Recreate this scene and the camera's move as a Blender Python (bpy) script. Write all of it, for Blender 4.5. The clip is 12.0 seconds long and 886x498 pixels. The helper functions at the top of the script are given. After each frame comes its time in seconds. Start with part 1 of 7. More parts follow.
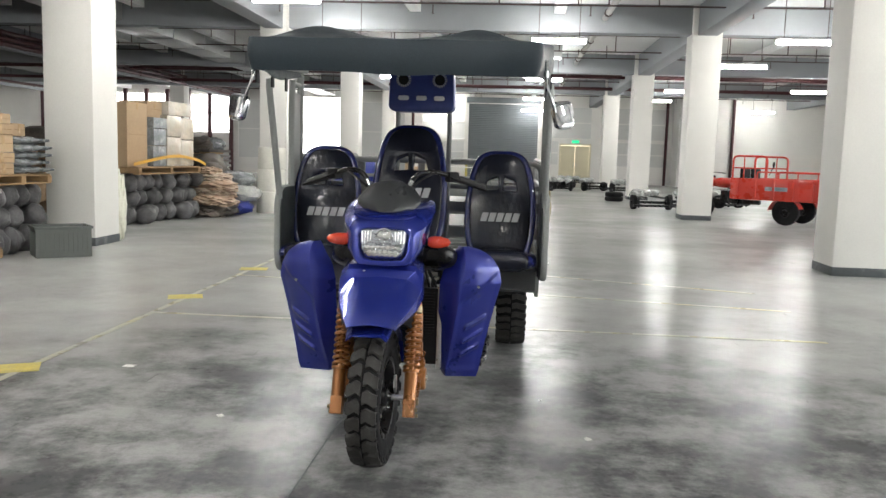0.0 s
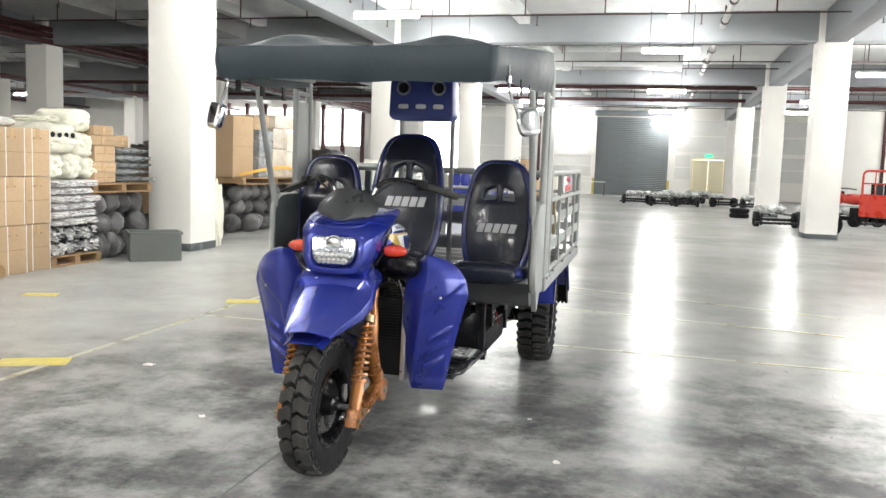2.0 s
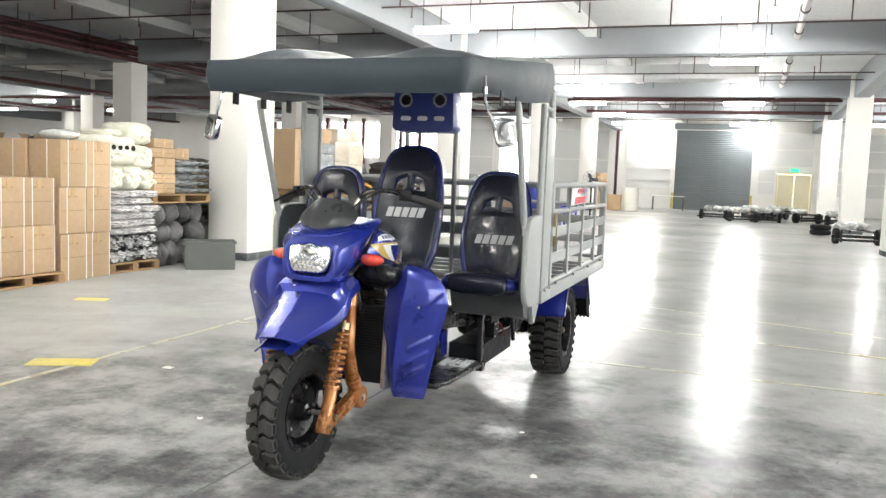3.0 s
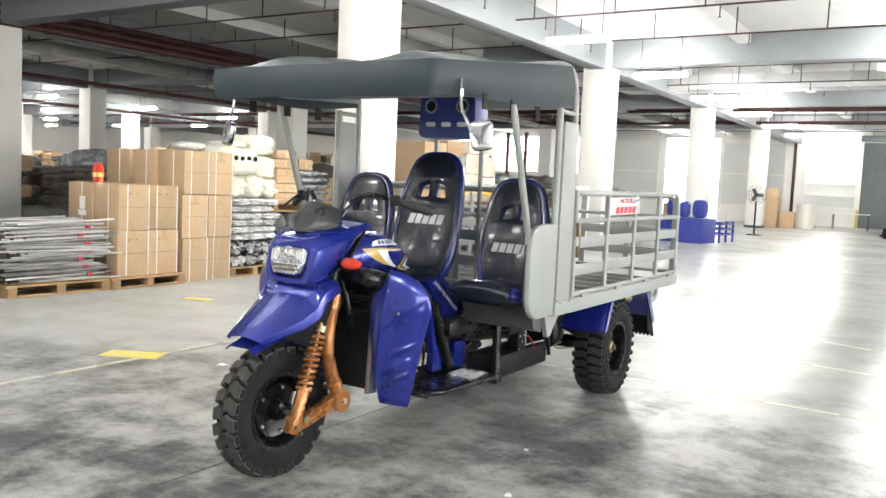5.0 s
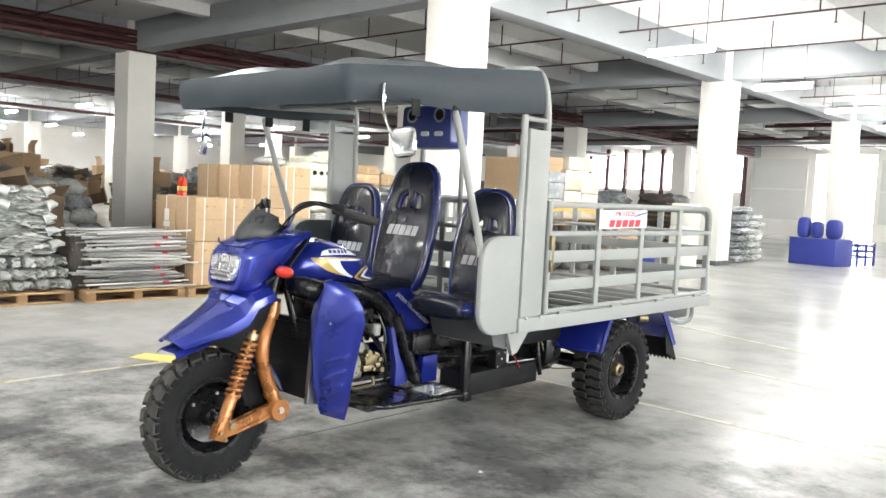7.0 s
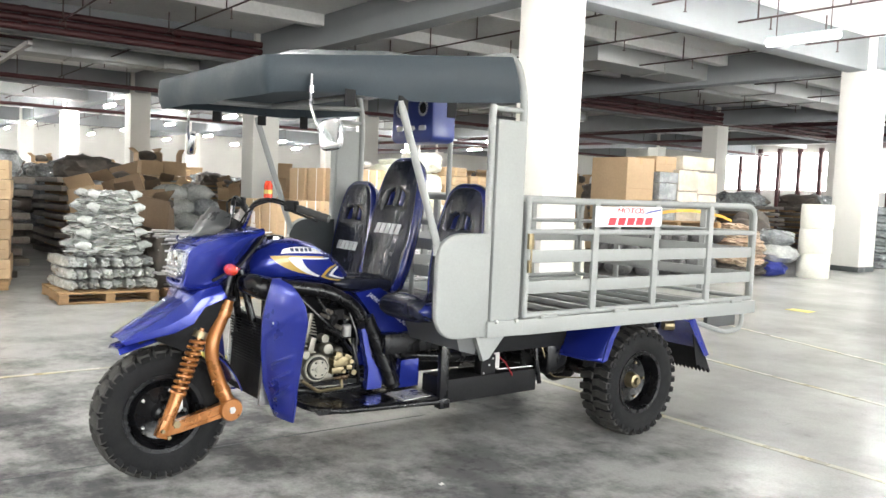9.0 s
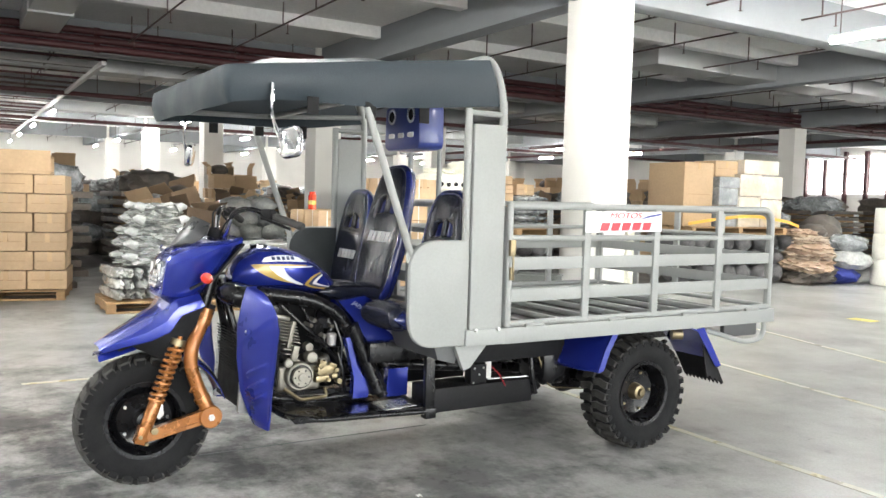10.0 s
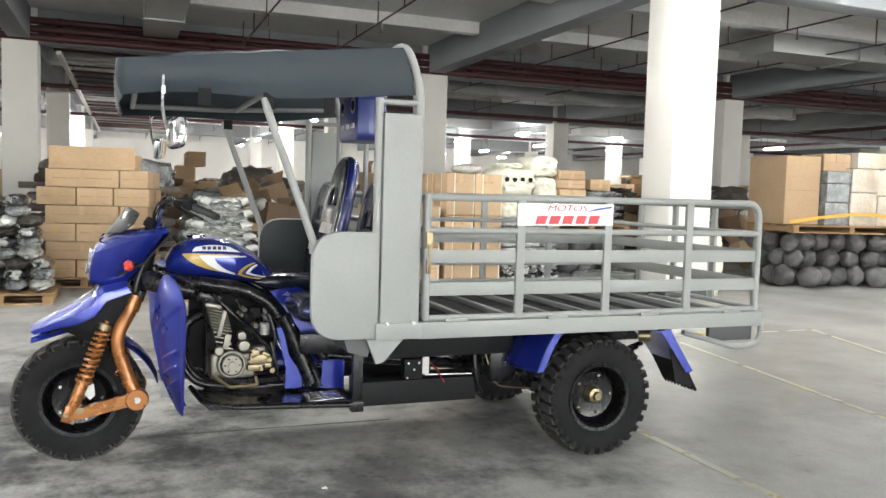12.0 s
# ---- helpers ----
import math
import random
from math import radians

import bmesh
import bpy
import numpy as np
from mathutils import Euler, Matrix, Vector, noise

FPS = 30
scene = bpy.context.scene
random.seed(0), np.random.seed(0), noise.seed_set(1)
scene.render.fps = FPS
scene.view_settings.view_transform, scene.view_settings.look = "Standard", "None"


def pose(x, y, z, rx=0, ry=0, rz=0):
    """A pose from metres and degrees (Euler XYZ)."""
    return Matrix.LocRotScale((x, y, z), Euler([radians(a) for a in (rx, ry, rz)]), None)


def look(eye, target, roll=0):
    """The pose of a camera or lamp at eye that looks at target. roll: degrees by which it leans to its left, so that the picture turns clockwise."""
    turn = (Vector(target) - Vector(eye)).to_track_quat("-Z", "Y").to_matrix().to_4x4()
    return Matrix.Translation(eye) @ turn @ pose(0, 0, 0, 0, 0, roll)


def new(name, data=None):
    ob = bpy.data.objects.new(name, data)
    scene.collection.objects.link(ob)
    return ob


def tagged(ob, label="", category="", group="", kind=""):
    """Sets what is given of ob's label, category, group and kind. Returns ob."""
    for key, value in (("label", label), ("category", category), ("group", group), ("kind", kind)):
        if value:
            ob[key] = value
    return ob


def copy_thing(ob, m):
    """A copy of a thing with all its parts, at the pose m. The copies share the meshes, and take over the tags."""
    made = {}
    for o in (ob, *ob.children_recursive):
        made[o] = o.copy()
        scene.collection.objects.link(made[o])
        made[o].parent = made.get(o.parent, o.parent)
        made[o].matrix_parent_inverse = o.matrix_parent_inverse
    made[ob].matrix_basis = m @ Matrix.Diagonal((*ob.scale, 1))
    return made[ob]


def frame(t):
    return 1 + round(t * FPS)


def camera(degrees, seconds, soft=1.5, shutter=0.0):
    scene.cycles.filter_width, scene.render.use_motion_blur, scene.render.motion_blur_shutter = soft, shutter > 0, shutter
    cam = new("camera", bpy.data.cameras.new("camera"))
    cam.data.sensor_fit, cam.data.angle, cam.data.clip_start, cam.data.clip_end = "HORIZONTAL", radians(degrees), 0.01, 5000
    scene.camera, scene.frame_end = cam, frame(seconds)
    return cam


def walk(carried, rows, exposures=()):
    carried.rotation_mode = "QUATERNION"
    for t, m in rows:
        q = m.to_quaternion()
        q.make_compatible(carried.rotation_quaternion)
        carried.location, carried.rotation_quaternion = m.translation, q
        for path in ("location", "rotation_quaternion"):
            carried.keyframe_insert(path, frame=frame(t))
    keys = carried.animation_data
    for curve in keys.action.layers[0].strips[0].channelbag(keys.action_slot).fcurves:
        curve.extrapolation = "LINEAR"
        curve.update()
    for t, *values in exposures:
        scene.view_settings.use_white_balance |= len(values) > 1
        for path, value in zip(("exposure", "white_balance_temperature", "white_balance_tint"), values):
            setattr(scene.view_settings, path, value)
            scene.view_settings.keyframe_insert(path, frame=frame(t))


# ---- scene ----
cam = camera(56.7, 12.0)
PATH = [
    (0, (0.135, 0.013, 1.337), (0.043, 1.998, 1.11), 1.7),
    (0.5, (0.291, 0.096, 1.341), (0.114, 2.077, 1.127), 1.7),
    (1, (0.469, 0.145, 1.341), (0.196, 2.116, 1.135), 1.7),
    (1.5, (0.715, 0.149, 1.339), (0.36, 2.107, 1.137), 1.9),
    (2, (0.914, 0.199, 1.334), (0.49, 2.142, 1.13), 2.0),
    (2.5, (1.123, 0.261, 1.342), (0.607, 2.184, 1.151), 2.2),
    (3, (1.372, 0.303, 1.336), (0.752, 2.196, 1.158), 2.2),
    (3.5, (1.611, 0.352, 1.345), (0.892, 2.211, 1.174), 2.3),
    (3.7, (1.663, 0.411, 1.332), (0.908, 2.256, 1.166), 2.5),
    (5.3, (2.227, 0.808, 1.328), (1.173, 2.5, 1.168), 2.6),
    (5.5, (2.285, 0.874, 1.333), (1.201, 2.548, 1.175), 2.6),
    (6, (2.439, 1.049, 1.333), (1.276, 2.669, 1.191), 2.4),
    (6.5, (2.655, 1.198, 1.325), (1.419, 2.765, 1.196), 2.8),
    (7, (2.82, 1.357, 1.329), (1.525, 2.875, 1.196), 2.9),
    (7.2, (2.864, 1.436, 1.319), (1.544, 2.932, 1.186), 3.0),
    (8.8, (3.26, 2.086, 1.328), (1.723, 3.359, 1.188), 2.7),
    (9, (3.293, 2.135, 1.326), (1.741, 3.389, 1.188), 2.4),
    (9.5, (3.362, 2.335, 1.337), (1.755, 3.518, 1.212), 2.0),
    (10, (3.523, 2.543, 1.327), (1.856, 3.641, 1.206), 1.6),
    (10.5, (3.676, 2.764, 1.338), (1.963, 3.788, 1.21), 1.6),
    (11, (3.735, 2.982, 1.327), (1.983, 3.939, 1.199), 1.7),
    (11.5, (3.803, 3.222, 1.321), (2.009, 4.097, 1.187), 1.5),
    (12, (3.947, 3.503, 1.327), (2.113, 4.29, 1.19), 1.7),
]
EXPOSURES = [(0, 1.36), (1, 1.46), (1.5, 1.57), (2, 1.95), (2.7, 2.12), (3.5, 2.08), (6.5, 2.32), (7.5, 2.36), (9, 2.38), (10.5, 2.28), (12, 2.02)]
walk(cam, [(t, look(eye, target, roll)) for t, eye, target, roll in PATH], EXPOSURES)
# ---- world and light ----
world = bpy.data.worlds.new("daylight")
scene.world = world
world.use_nodes = True
wn = world.node_tree.nodes
sky = wn.new("ShaderNodeTexSky")
sky.sky_type, sky.sun_disc, sky.sun_elevation, sky.sun_rotation = "NISHITA", False, radians(50), radians(20)
world.node_tree.links.new(sky.outputs[0], wn["Background"].inputs[0])
wn["Background"].inputs[1].default_value = 0.15
LAMP_POWER = 52.0
FLOOR_DARK, FLOOR_LIGHT = (0.33, 0.33, 0.322), (0.48, 0.478, 0.465)
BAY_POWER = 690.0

# ---- materials ----
def mat(name, color, rough=0.5, metal=0.0, vary=0.15, scale=4.0, fine=60.0, bump=0.1, coat=0.0, coat_rough=0.06, second=None, amount=0.5, edge=(0.4, 0.7),
        spec=0.5, rvary=0.1, stretch=(1, 1, 1), emit=0.0, alpha=1.0, trans=0.0, per_object=0.0, coords="Object", ior=1.45):
    """A surface: a base colour that varies at two scales, a second colour in patches, uneven gloss and a fine relief."""
    m = bpy.data.materials.new(name)
    m.use_nodes = True
    nt = m.node_tree
    n, l = nt.nodes, nt.links
    b = n["Principled BSDF"]
    co = n.new("ShaderNodeTexCoord")
    mp = n.new("ShaderNodeMapping")
    mp.inputs["Scale"].default_value = stretch
    l.new(co.outputs[coords], mp.inputs[0])

    def noise_tex(s, d, r):
        t = n.new("ShaderNodeTexNoise")
        t.inputs["Scale"].default_value, t.inputs["Detail"].default_value, t.inputs["Roughness"].default_value = s, d, r
        l.new(mp.outputs[0], t.inputs["Vector"])
        return t

    big, small = noise_tex(scale, 5, 0.6), noise_tex(fine, 3, 0.6)
    add = n.new("ShaderNodeMath")
    add.operation = "ADD"
    l.new(big.outputs[0], add.inputs[0])
    l.new(small.outputs[0], add.inputs[1])
    ramp = n.new("ShaderNodeMapRange")
    ramp.inputs[1].default_value, ramp.inputs[2].default_value = 0.6, 1.4
    ramp.inputs[3].default_value, ramp.inputs[4].default_value = 1 - vary, 1 + vary
    l.new(add.outputs[0], ramp.inputs[0])
    mul = n.new("ShaderNodeVectorMath")
    mul.operation = "SCALE"
    mul.inputs[0].default_value = color
    l.new(ramp.outputs[0], mul.inputs["Scale"])
    out = mul.outputs[0]
    if per_object:
        info = n.new("ShaderNodeObjectInfo")
        pr = n.new("ShaderNodeMapRange")
        pr.inputs[3].default_value, pr.inputs[4].default_value = 1 - per_object, 1 + per_object
        l.new(info.outputs["Random"], pr.inputs[0])
        pm = n.new("ShaderNodeVectorMath")
        pm.operation = "SCALE"
        l.new(out, pm.inputs[0])
        l.new(pr.outputs[0], pm.inputs["Scale"])
        out = pm.outputs[0]
    if second:
        patch = noise_tex(scale * 0.45, 8, 0.65)
        patch.inputs["Distortion"].default_value = 0.6
        sel = n.new("ShaderNodeMapRange")
        sel.inputs[1].default_value, sel.inputs[2].default_value, sel.inputs[4].default_value = edge[0], edge[1], amount
        l.new(patch.outputs[0], sel.inputs[0])
        mix = n.new("ShaderNodeMix")
        mix.data_type = "RGBA"
        mix.inputs[7].default_value = (*second, 1)
        l.new(sel.outputs[0], mix.inputs[0])
        l.new(out, mix.inputs[6])
        out = mix.outputs[2]
    l.new(out, b.inputs["Base Color"])
    rr = n.new("ShaderNodeMapRange")
    rr.inputs[1].default_value, rr.inputs[2].default_value = 0.3, 0.7
    rr.inputs[3].default_value, rr.inputs[4].default_value = max(0.02, rough - rvary), min(1, rough + rvary)
    l.new(big.outputs[0], rr.inputs[0])
    l.new(rr.outputs[0], b.inputs["Roughness"])
    b.inputs["Metallic"].default_value = metal
    b.inputs["Specular IOR Level"].default_value = spec
    b.inputs["IOR"].default_value = ior
    b.inputs["Coat Weight"].default_value = coat
    b.inputs["Coat Roughness"].default_value = coat_rough
    b.inputs["Transmission Weight"].default_value = trans
    b.inputs["Alpha"].default_value = alpha
    if emit:
        b.inputs["Emission Color"].default_value = (*color, 1)
        b.inputs["Emission Strength"].default_value = emit
    if bump:
        bp = n.new("ShaderNodeBump")
        bp.inputs["Strength"].default_value, bp.inputs["Distance"].default_value = bump, 0.01
        l.new(add.outputs[0], bp.inputs["Height"])
        l.new(bp.outputs[0], b.inputs["Normal"])
    return m


def concrete_floor():
    """Polished concrete: clouded grey, dark scuffed stains that also hold painted shade by the tricycle, fine grain,
    and a gloss worn in patches.
    """
    m = bpy.data.materials.new("polished_concrete")
    m.use_nodes = True
    n, l = m.node_tree.nodes, m.node_tree.links
    b = n["Principled BSDF"]
    co = n.new("ShaderNodeTexCoord")

    def tex(s, d, r, dist=0.0):
        t = n.new("ShaderNodeTexNoise")
        for key, value in (("Scale", s), ("Detail", d), ("Roughness", r), ("Distortion", dist)):
            t.inputs[key].default_value = value
        l.new(co.outputs["Object"], t.inputs["Vector"])
        return t.outputs[0]

    def ramp(src, a, c, lo, hi):
        r = n.new("ShaderNodeMapRange")
        r.interpolation_type = "SMOOTHSTEP"
        for i, value in ((1, a), (2, c), (3, lo), (4, hi)):
            r.inputs[i].default_value = value
        l.new(src, r.inputs[0])
        return r.outputs[0]

    def mix(f, a, c):
        x = n.new("ShaderNodeMix")
        x.data_type = "RGBA"
        l.new(f, x.inputs[0])
        for i, value in ((6, a), (7, c)):
            if isinstance(value, tuple):
                x.inputs[i].default_value = (*value, 1)
            else:
                l.new(value, x.inputs[i])
        return x.outputs[2]

    def mapped(scale):
        v = n.new("ShaderNodeMapping")
        v.inputs["Scale"].default_value, v.inputs["Rotation"].default_value = scale, (0, 0, 0.5)
        l.new(co.outputs["Object"], v.inputs[0])
        return v.outputs[0]

    def maths(op, a, c):
        x = n.new("ShaderNodeMath")
        x.operation = op
        for i, value in ((0, a), (1, c)):
            if isinstance(value, float):
                x.inputs[i].default_value = value
            else:
                l.new(value, x.inputs[i])
        return x.outputs[0]

    cloud, area = tex(0.35, 5, 0.62), tex(0.16, 3, 0.5)
    smudge, patch, speck, grain = tex(1.15, 12, 0.70), tex(3.3, 9, 0.66, 0.25), tex(9.0, 8, 0.72), tex(70, 5, 0.75)
    scratch = n.new("ShaderNodeTexNoise")
    for key, value in (("Scale", 1.0), ("Detail", 4), ("Roughness", 0.6), ("Distortion", 0.4)):
        scratch.inputs[key].default_value = value
    l.new(mapped((26, 2.2, 1)), scratch.inputs["Vector"])
    scratch = scratch.outputs[0]
    base = mix(ramp(cloud, 0.32, 0.68, 0, 1), FLOOR_DARK, FLOOR_LIGHT)
    base = mix(ramp(patch, 0.32, 0.86, 0, 0.24), base, (0.50, 0.50, 0.485))
    # scuff stains thicken round the tricycle, part of its shade painted in with them
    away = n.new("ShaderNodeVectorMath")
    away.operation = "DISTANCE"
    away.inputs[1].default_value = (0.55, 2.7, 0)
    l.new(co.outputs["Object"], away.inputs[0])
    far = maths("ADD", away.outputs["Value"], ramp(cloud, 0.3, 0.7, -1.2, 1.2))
    stain_shade_mask = maths("MAXIMUM", ramp(far, 1.6, 4.8, 1.0, 0.0), ramp(area, 0.44, 0.74, 0.09, 0.40))
    stain_shade = maths("MULTIPLY", ramp(smudge, 0.37, 0.60, 0, 0.92), stain_shade_mask)
    base = mix(stain_shade, base, (0.065, 0.067, 0.07))
    base = mix(maths("MULTIPLY", ramp(speck, 0.48, 0.68, 0, 0.85), maths("MULTIPLY", ramp(smudge, 0.42, 0.6, 0.1, 1.0), stain_shade_mask)), base, (0.05, 0.05, 0.052))
    base = mix(maths("MULTIPLY", ramp(scratch, 0.66, 0.74, 0, 0.6), ramp(patch, 0.4, 0.6, 0.0, 1.0)), base, (0.07, 0.07, 0.07))
    base = mix(ramp(grain, 0.35, 0.75, 0, 0.25), base, (0.12, 0.12, 0.12))
    l.new(base, b.inputs["Base Color"])
    worn = maths("SUBTRACT", ramp(speck, 0.25, 0.75, 0.215, 0.265), maths("MULTIPLY", ramp(patch, 0.60, 0.66, 0.0, 0.15), ramp(smudge, 0.44, 0.56, 1.0, 0.1)))
    l.new(worn, b.inputs["Roughness"])
    b.inputs["Specular IOR Level"].default_value = 0.045
    bump = n.new("ShaderNodeBump")
    bump.inputs["Strength"].default_value, bump.inputs["Distance"].default_value = 0.035, 0.01
    l.new(maths("ADD", speck, patch), bump.inputs["Height"])
    l.new(bump.outputs[0], b.inputs["Normal"])
    return m


def glow(name, color, strength):
    m = bpy.data.materials.new(name)
    m.use_nodes = True
    n = m.node_tree.nodes
    n.remove(n["Principled BSDF"])
    e = n.new("ShaderNodeEmission")
    e.inputs[0].default_value, e.inputs[1].default_value = (*color, 1), strength
    m.node_tree.links.new(e.outputs[0], n["Material Output"].inputs[0])
    return m


M = dict(
    floor=concrete_floor(),
    wall=mat("white_wall_paint", (0.74, 0.73, 0.70), 0.75, vary=0.06, scale=0.7, fine=40, bump=0.05, second=(0.55, 0.54, 0.51), amount=0.25),
    column=mat("column_paint", (0.76, 0.75, 0.71), 0.6, vary=0.05, scale=1.2, fine=50, bump=0.06, second=(0.6, 0.59, 0.55), amount=0.25),
    plinth=mat("dark_plinth", (0.07, 0.08, 0.085), 0.6, vary=0.2, second=(0.3, 0.3, 0.29), amount=0.4, edge=(0.55, 0.7), scale=9),
    ceiling=mat("ceiling_concrete", (0.82, 0.825, 0.82), 0.85, vary=0.12, scale=0.5, fine=12, bump=0.1, second=(0.66, 0.665, 0.67), amount=0.5),
    beam=mat("dark_beam", (0.25, 0.265, 0.28), 0.7, vary=0.15, scale=1.0, bump=0.05),
    duct=mat("galvanised_duct", (0.42, 0.43, 0.43), 0.42, metal=0.6, vary=0.15, scale=2.0, bump=0.05),
    redpipe=mat("red_pipe", (0.055, 0.014, 0.016), 0.5, vary=0.15, scale=3, bump=0.03),
    brownpipe=mat("brown_pipe", (0.065, 0.04, 0.038), 0.6, vary=0.2, scale=3, bump=0.03),
    trunk=mat("cable_trunk", (0.45, 0.44, 0.43), 0.45, metal=0.5, vary=0.1),
    lamp=glow("lamp_tube", (1.0, 0.985, 0.95), LAMP_POWER),
    lampbody=mat("lamp_body", (0.6, 0.6, 0.6), 0.5, vary=0.05),
    shutter=mat("shutter_steel", (0.19, 0.21, 0.225), 0.45, metal=0.3, vary=0.1, bump=0.03),
    windowgrey=mat("frosted_window", (0.58, 0.585, 0.57), 0.4, vary=0.06, scale=0.8, bump=0.02),
    day=glow("overcast_daylight", (1.0, 0.99, 0.97), 4.0),
    doorcream=mat("cream_door", (0.62, 0.57, 0.40), 0.5, vary=0.05, bump=0.02),
    exitgreen=glow("exit_sign_green", (0.05, 0.8, 0.35), 0.5),
    black=mat("black_paint", (0.007, 0.007, 0.008), 0.28, vary=0.25, scale=12, bump=0.05, coat=0.2, spec=0.30),
    blackmatt=mat("black_plastic", (0.012, 0.012, 0.013), 0.55, vary=0.2, scale=14, bump=0.05, spec=0.15),
    rubber=mat("tyre_rubber", (0.012, 0.012, 0.013), 0.75, vary=0.25, scale=9, fine=120, bump=0.12, second=(0.045, 0.044, 0.042), amount=0.25, spec=0.14),
    blue=mat("blue_paint", (0.017, 0.031, 0.275), 0.24, metal=0.45, vary=0.10, scale=5, fine=400, bump=0.0, coat=1.0, coat_rough=0.035, rvary=0.04),
    blueplastic=mat("blue_moulded_plastic", (0.015, 0.026, 0.24), 0.30, metal=0.35, vary=0.10, scale=5, fine=300, bump=0.0, coat=0.7, coat_rough=0.12, rvary=0.05),
    navy=mat("navy_film_cover", (0.009, 0.015, 0.105), 0.2, vary=0.3, scale=11, fine=30, bump=0.25, coat=0.8, rvary=0.08),
    seatblack=mat("seat_vinyl_under_film", (0.012, 0.014, 0.024), 0.20, vary=0.3, scale=7, fine=26, bump=0.30, coat=0.15, spec=0.34, rvary=0.1, stretch=(1.3, 0.8, 1)),
    grey=mat("grey_body_paint", (0.29, 0.30, 0.292), 0.5, metal=0.0, vary=0.07, scale=3, fine=90, bump=0.03, coat=0.1, coat_rough=0.2, spec=0.35),
    darkgrey=mat("dark_grey_sheet", (0.085, 0.088, 0.09), 0.45, vary=0.1, scale=5, bump=0.04),
    canvas=mat("slate_vinyl", (0.030, 0.041, 0.050), 0.48, spec=0.3, vary=0.14, scale=5, fine=160, bump=0.12, rvary=0.1),
    bronze=mat("bronze_fork_paint", (0.33, 0.130, 0.036), 0.30, metal=0.45, vary=0.12, scale=10, fine=200, bump=0.03, coat=0.4),
    chrome=mat("chrome", (0.75, 0.76, 0.77), 0.1, metal=1.0, vary=0.05, bump=0.0, rvary=0.03),
    steel=mat("bare_steel", (0.50, 0.50, 0.49), 0.32, metal=0.9, vary=0.15, scale=20, bump=0.05),
    rod=mat("bright_rod", (0.50, 0.50, 0.49), 0.35, metal=0.6, vary=0.2, scale=6, bump=0.0, per_object=0.55),
    alu=mat("cast_aluminium", (0.27, 0.255, 0.22), 0.42, metal=0.75, vary=0.18, scale=30, fine=250, bump=0.15),
    brass=mat("zinc_yellow", (0.25, 0.205, 0.125), 0.38, metal=0.9, vary=0.15, scale=30, bump=0.05),
    mirrorglass=mat("mirror_glass", (0.86, 0.87, 0.88), 0.03, metal=1.0, vary=0.0, bump=0.0, rvary=0.01),
    lens=mat("headlight_lens", (0.44, 0.46, 0.50), 0.12, metal=0.85, vary=0.45, scale=28, fine=60, bump=0.9, coat=1.0),
    redlens=mat("orange_red_lens", (0.62, 0.045, 0.015), 0.2, vary=0.2, scale=25, bump=0.15, coat=1.0),
    gold=mat("gold_decal", (0.48, 0.33, 0.08), 0.3, vary=0.06, bump=0.0, coat=0.8),
    white=mat("white_decal", (0.75, 0.76, 0.78), 0.3, vary=0.04, bump=0.0, coat=0.8),
    print=mat("pale_seat_print", (0.50, 0.51, 0.53), 0.35, vary=0.1, bump=0.0, coat=0.5),
    printdark=mat("navy_print", (0.03, 0.04, 0.10), 0.35, vary=0.1, bump=0.0),
    redprint=mat("red_print", (0.55, 0.03, 0.05), 0.35, vary=0.06, bump=0.0),
    carton=mat("brown_carton", (0.47, 0.335, 0.205), 0.8, vary=0.13, scale=2.2, fine=26, bump=0.12, second=(0.37, 0.255, 0.15), amount=0.5, per_object=0.16),
    cartontape=mat("carton_tape", (0.50, 0.35, 0.20), 0.25, vary=0.05, bump=0.02),
    label=mat("paper_label", (0.75, 0.74, 0.71), 0.6, vary=0.05),
    pallet=mat("pallet_wood", (0.30, 0.19, 0.095), 0.8, vary=0.3, scale=3, fine=40, bump=0.2, stretch=(1, 1, 6), per_object=0.2),
    film=mat("plastic_film", (0.50, 0.51, 0.49), 0.18, vary=0.35, scale=7, fine=26, bump=0.9, second=(0.26, 0.28, 0.28), amount=0.7, coat=0.8, rvary=0.1),
    whitebag=mat("white_foam_bag", (0.72, 0.71, 0.60), 0.45, vary=0.12, scale=6, fine=30, bump=0.5, coat=0.4),
    greybag=mat("grey_wrapped_parts", (0.33, 0.35, 0.36), 0.25, vary=0.45, scale=9, fine=40, bump=0.9, second=(0.08, 0.09, 0.1), amount=0.8, coat=0.6),
    whitewrap=mat("white_wrapped_packet", (0.64, 0.63, 0.63), 0.25, vary=0.3, scale=7, fine=26, bump=0.7, second=(0.40, 0.40, 0.41), amount=0.6, coat=0.7, per_object=0.12),
    # the white patches are glints of the wrap, painted into the colour
    darkwrap=mat("dark_wrap_painted_glints", (0.055, 0.056, 0.06), 0.2, vary=0.5, scale=12, fine=40, bump=1.0, second=(0.62, 0.62, 0.62), amount=0.95, edge=(0.53, 0.60), coat=0.8),
    liner=mat("dark_slate_liner", (0.035, 0.040, 0.042), 0.5, spec=0.3, vary=0.12, scale=6, bump=0.08),
    smoke=mat("smoked_visor", (0.030, 0.032, 0.034), 0.34, vary=0.15, scale=9, bump=0.02, spec=0.6),
    wire=mat("red_wire", (0.20, 0.008, 0.012), 0.5, vary=0.1, bump=0.0),
    tread=mat("dusty_tread_rubber", (0.040, 0.039, 0.037), 0.7, vary=0.3, scale=12, fine=90, bump=0.15, second=(0.085, 0.082, 0.076), amount=0.6, spec=0.3),
